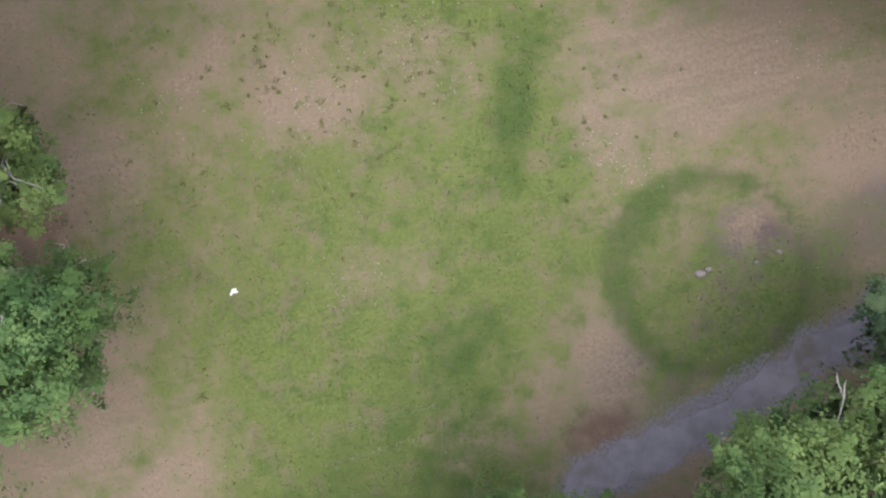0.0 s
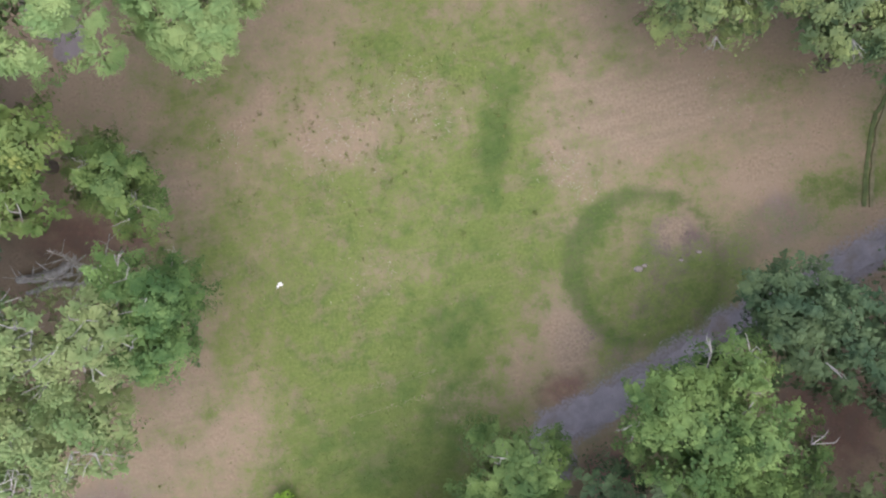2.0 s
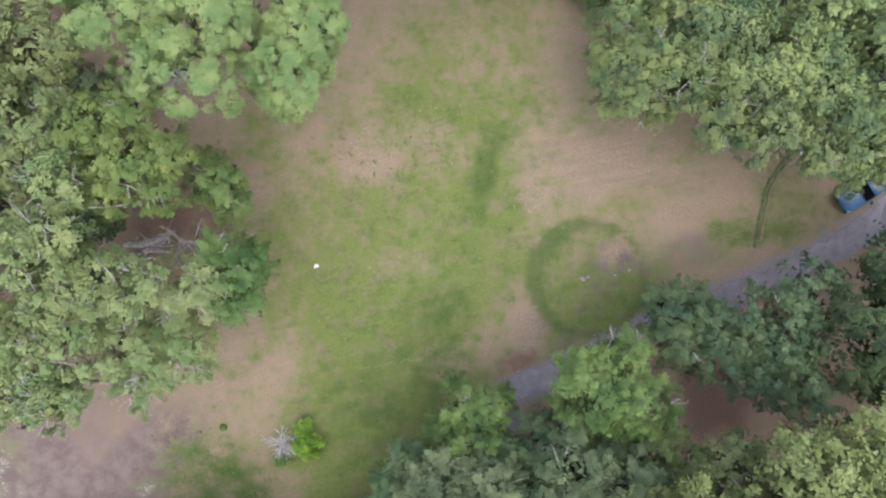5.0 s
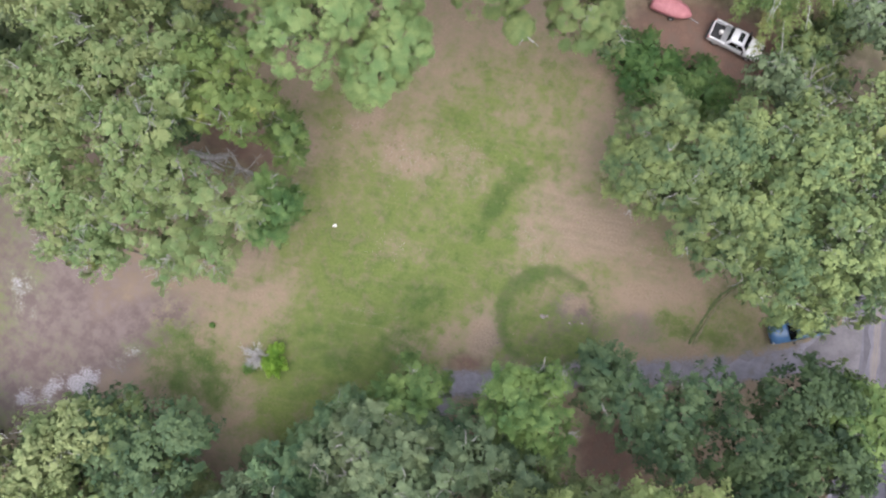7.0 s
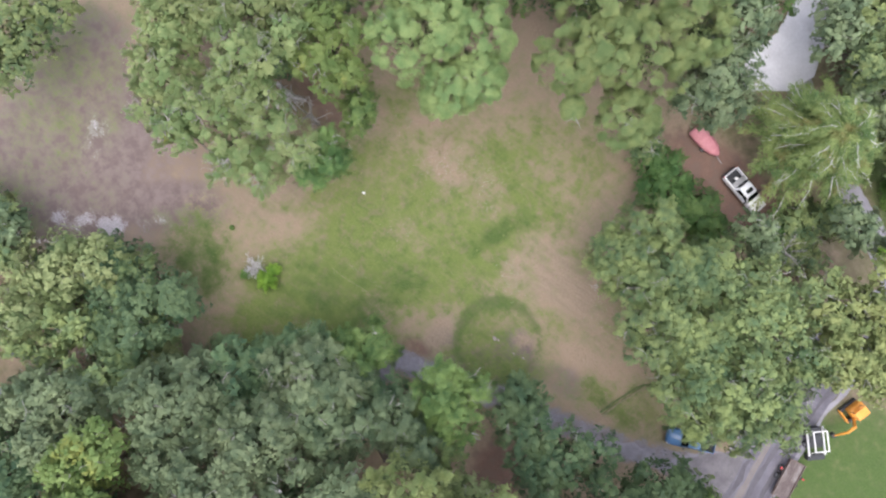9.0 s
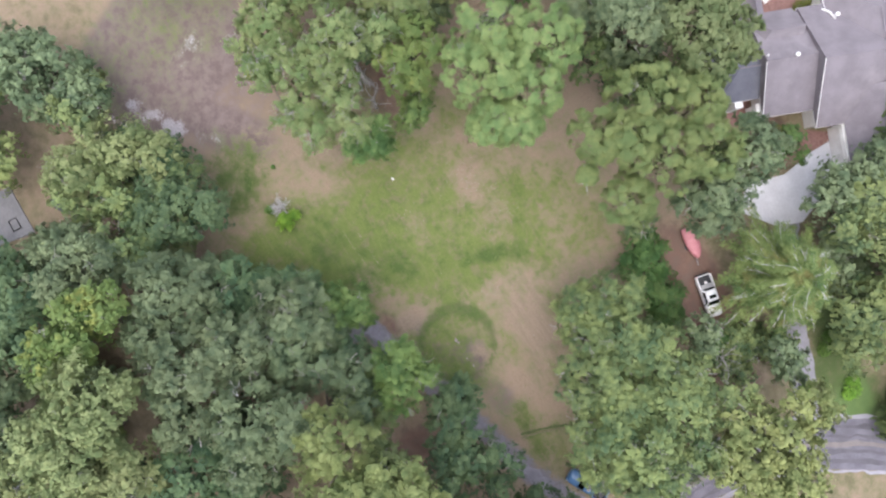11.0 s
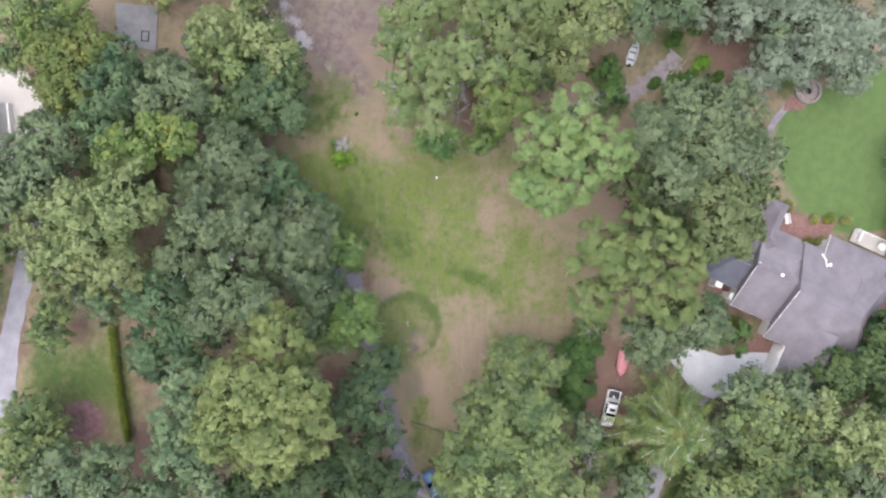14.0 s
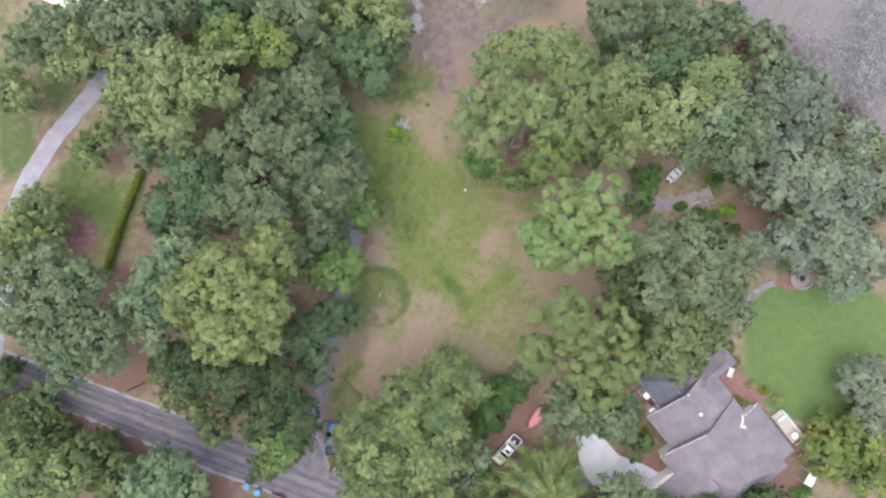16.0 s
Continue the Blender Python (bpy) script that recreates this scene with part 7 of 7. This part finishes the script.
def sticks():
    # broken pale sticks and bleached bits lying in loose drifts
    rows = []
    for cx, cy, spread, m in ((3.7, 8.6, 1.3, 90), (8.2, 11.2, 1.2, 110), (-2.7, 8.6, 0.9, 30), (9.7, 9.0, 0.7, 30), (18.5, 5.3, 0.9, 70), (16.6, 6.7, 0.8, 40), (27.2, 10.6, 1.5, 40), (5.0, 0.2, 1.3, 40), (3.6, 7.1, 1.5, 50)):
        p = np.stack([rng.normal(cx, spread, m), rng.normal(cy, spread * 0.8, m)], 1)
        c = np.concatenate([p, (height_at(p[:, 0], p[:, 1]) + 0.035)[:, None]], 1)
        rows.append(blades(c, unit(np.array([0, 0, 1.0]) + rng.normal(0, 0.25, (m, 3))), 0.14, 0.024))
        k = m // 6
        q = c[:k] + rng.normal(0, 0.3, (k, 3)) * np.array([1, 1, 0])
        rows.append(blades(q, unit(np.array([0, 0, 1.0]) + rng.normal(0, 0.25, (k, 3))), 0.08, 0.06))
    ob = blade_mesh("stick_litter", np.concatenate(rows), LEAF["stick"], None)
    tagged(ob, "bleached broken sticks and bits on the grass", "sticks", kind="stuff")


def dead_tree(x, y, h, spread, words, base=0.0):
    s = thing("dead_tree", pose(x, y, base), words, "dead tree", "dead trees")
    part("trunk", tube([(0, 0, -0.1), (0.1, 0.05, h * 0.3), (-0.05, 0.1, h * 0.6)], [0.2, 0.15, 0.1], 8), DEADWOOD, s, "bare grey trunk", True)
    for k in range(11):
        a = k * 2.4 + rng.uniform(-0.4, 0.4)
        z0 = h * rng.uniform(0.3, 0.6)
        e = np.array([math.cos(a), math.sin(a)])
        l1 = spread * rng.uniform(0.45, 0.7)
        p1 = (e[0] * l1, e[1] * l1, z0 + h * rng.uniform(0.1, 0.3))
        e2 = e + rng.normal(0, 0.5, 2)
        p2 = (p1[0] + e2[0] * spread * 0.4, p1[1] + e2[1] * spread * 0.4, min(h, p1[2] + h * rng.uniform(0.0, 0.22)))
        limb = part("bare_limb", tube([(0, 0, z0), p1, p2], [0.075, 0.05, 0.018], 6), DEADWOOD, s, "bare pale grey limb")
        for j in range(4):
            q = rng.normal(0, 0.45, 3) * spread * 0.5
            f = rng.uniform(0.2, 1.0)
            st = [p1[i] * (1 - f) + p2[i] * f for i in range(3)]
            part("bare_twig", tube([tuple(st), (st[0] + q[0], st[1] + q[1], st[2] + abs(q[2]) * 0.6)], [0.024, 0.008], 4), DEADWOOD, limb)
    return s


def build_clearing():
    w = thing("paper_scrap", pose(0.0, 0.0, 0.03, 0, 0, 35), "crumpled white scrap of paper on the grass", "paper")
    bm = bmesh.new()
    bmesh.ops.create_grid(bm, x_segments=10, y_segments=6, size=0.5)
    for v in bm.verts:
        x, y = v.co.x, v.co.y
        v.co = Vector((x * 0.36 + 0.04 * math.sin(9 * y), y * 0.19 * (1 + 0.5 * math.sin(6 * x)), 0.02 + 0.05 * abs(noise.noise(Vector((x * 5, y * 5, 3))))))
    bmesh.ops.solidify(bm, geom=bm.faces[:], thickness=0.006)
    part("sheet", bm, WHITE, w)
    for x, y, r in ((21.3, 0.1, 0.24), (21.7, 0.3, 0.14), (23.9, 0.55, 0.12), (25.0, 1.0, 0.13)):
        s = thing("stone", pose(x, y, 0), "pale grey stone lying in the thin grass", "stone", "stones in the ring")
        bm = bmesh.new()
        bmesh.ops.create_icosphere(bm, subdivisions=2, radius=1.0)
        for v in bm.verts:
            q = 1 + 0.35 * noise.noise(v.co * 1.7 + Vector((x, y, 0)))
            v.co = Vector((v.co.x * r * q * 1.2, v.co.y * r * q * 0.8, v.co.z * r * q * 0.4 + 0.03))
        part("rock", bm, PITSTONE, s, "", True)
    # faint ridges of pale cut straw across the lower field
    for line in ([(4.6, -6.4), (6.2, -6.1), (8.2, -5.6), (9.0, -5.4)], [(3.9, -8.0), (5.6, -7.6), (7.2, -7.2), (8.6, -6.9)]):
        l = smooth_line(line, 10)
        m = 130
        i = rng.integers(0, len(l) - 1, m)
        f = rng.uniform(0, 1, (m, 1))
        p = l[i] * (1 - f) + l[i + 1] * f + rng.normal(0, 0.10, (m, 2))
        c = np.concatenate([p, np.full((m, 1), 0.04)], 1)
        ob = blade_mesh("straw_row", blades(c, unit(np.array([0, 0, 1.0]) + rng.normal(0, 0.3, (m, 3))), 0.15, 0.026), LEAF["chip"], None)
        tagged(ob, "thin row of pale cut straw on grass", "straw", kind="stuff")
    weeds = thing("weed_clump", pose(-6.65, -13.15, 0), "small dark weed clump on bare ground", "weed")
    d = sphere_dirs(260, 0)
    blade_mesh("weed_leaves", blades(d * np.array([0.28, 0.28, 0.3]), unit(d + np.array([0, 0, 0.4])), 0.14, 0.08), LEAF["low"], weeds)
    pile = thing("brush_pile", pose(-22.4, 30.3, 0), "pile of pale grey cut branches", "brush pile")
    for k in range(26):
        a = rng.uniform(0, 6.28)
        p = rng.normal(0, 0.45, 2)
        e = np.array([math.cos(a), math.sin(a)]) * rng.uniform(0.4, 0.9)
        z = rng.uniform(0.05, 0.45)
        part("branch", tube([(p[0] - e[0], p[1] - e[1], z), (p[0], p[1], z + 0.08), (p[0] + e[0], p[1] + e[1], z * 0.6)], [0.03, 0.045, 0.02], 5), DEADWOOD, pile)
    dead_tree(-8.9, 1.3, 8.0, 1.7, "bare grey dead tree between two green oaks")
    dead_tree(34.3, 28.9, 5.0, 1.9, "small bare dead tree by the mulch bed")
    dead_tree(10.2, -21.2, 9.5, 1.3, "slender dead tree among the wood's oaks")
    dead_tree(-7.2, -35.4, 8.0, 1.5, "grey dead tree near the concrete slab")
    # the heap of an old fallen trunk and its broken limbs
    f = thing("fallen_tree", pose(-13.0, 1.1, 0.0, 0, 0, 8), "weathered grey fallen trunk with broken limbs", "fallen tree")
    part("main_stem", tube([(-2.1, 0.1, 0.35), (-0.6, 0.0, 0.42), (0.7, 0.2, 0.55), (1.7, 0.75, 0.9)], [0.22, 0.30, 0.26, 0.12], 9), DEADWOOD, f, "", True)
    part("main_stem", tube([(-1.8, -0.75, 0.22), (0.1, -0.5, 0.35), (1.5, -0.8, 0.3)], [0.12, 0.2, 0.09], 8), DEADWOOD, f, "", True)
    for k in range(22):
        t = rng.uniform(-1.6, 1.5)
        a = rng.uniform(0, 6.28)
        e = np.array([math.cos(a), math.sin(a)]) * rng.uniform(0.5, 1.2)
        y0 = rng.uniform(-0.6, 0.5)
        z0 = rng.uniform(0.25, 0.6)
        part("broken_limb", tube([(t, y0, z0), (t + e[0] * 0.5, y0 + e[1] * 0.5, z0 + 0.2), (t + e[0], y0 + e[1], z0 + rng.uniform(-0.1, 0.3))], [0.075, 0.05, 0.02], 6), DEADWOOD, f)
    # round reddish mulch bed with thin bare stems beyond the hedge
    bed = thing("mulch_bed", pose(44.1, -42.4, 0.0), "round bed of reddish mulch with thin bare stems", "garden bed")
    bm = bmesh.new()
    rings = []
    for q in range(9):
        rr = 2.9 * (1 - q / 8.5)
        rings.append([bm.verts.new((rr * math.cos(h * 0.196) * (1 + 0.05 * math.sin(h * 1.3)), rr * math.sin(h * 0.196) * (1 + 0.05 * math.sin(h * 1.3)), -0.03 + 0.26 * (1 - (rr / 2.9) ** 2) + 0.03 * math.sin(h * 2.3 + q * 1.7))) for h in range(32)])
    for r0, r1 in zip(rings, rings[1:]):
        for h in range(32):
            bm.faces.new((r0[h], r0[(h + 1) % 32], r1[(h + 1) % 32], r1[h]))
    bm.faces.new(rings[-1])
    part("mulch", bm, MULCH, bed, "", True)
    for k in range(9):
        a = rng.uniform(0, 6.28)
        part("bare_stem", tube([(0.3 * math.cos(a), 0.3 * math.sin(a), 0.1), (0.6 * math.cos(a), 0.6 * math.sin(a), 1.0), (1.1 * math.cos(a + 0.3), 1.1 * math.sin(a + 0.3), 1.9)], [0.035, 0.025, 0.01], 5), DEADWOOD, bed)
    # bare fallen snags that show pale among the trees
    for x, y, z, a, ln in ((33.0, 34.0, 0.2, 20, 2.6), (-27.4, 42.3, 0.2, 30, 1.6)):
        f = thing("fallen_branch", pose(x, y, z, 0, 0, a), "bare pale grey fallen branch", "branch", "fallen branches")
        part("main_stem", tube([(-ln / 2, 0, 0), (0, 0.15, 0.25), (ln / 2, -0.1, 0.4)], [0.11, 0.08, 0.03], 7), DEADWOOD, f)
        for k in range(6):
            t = rng.uniform(-0.3, 0.45) * ln
            s = rng.choice([-1, 1])
            part("side_stem", tube([(t, 0.05, 0.2), (t + 0.35, s * 0.4, 0.4), (t + 0.6, s * rng.uniform(0.6, 1.0), 0.5)], [0.05, 0.032, 0.012], 5), DEADWOOD, f)


build_house()
build_white_roof_house()
build_vehicles()
build_road_works()
build_garden()
dead_shrub()
build_clearing()
scatter()
sticks()
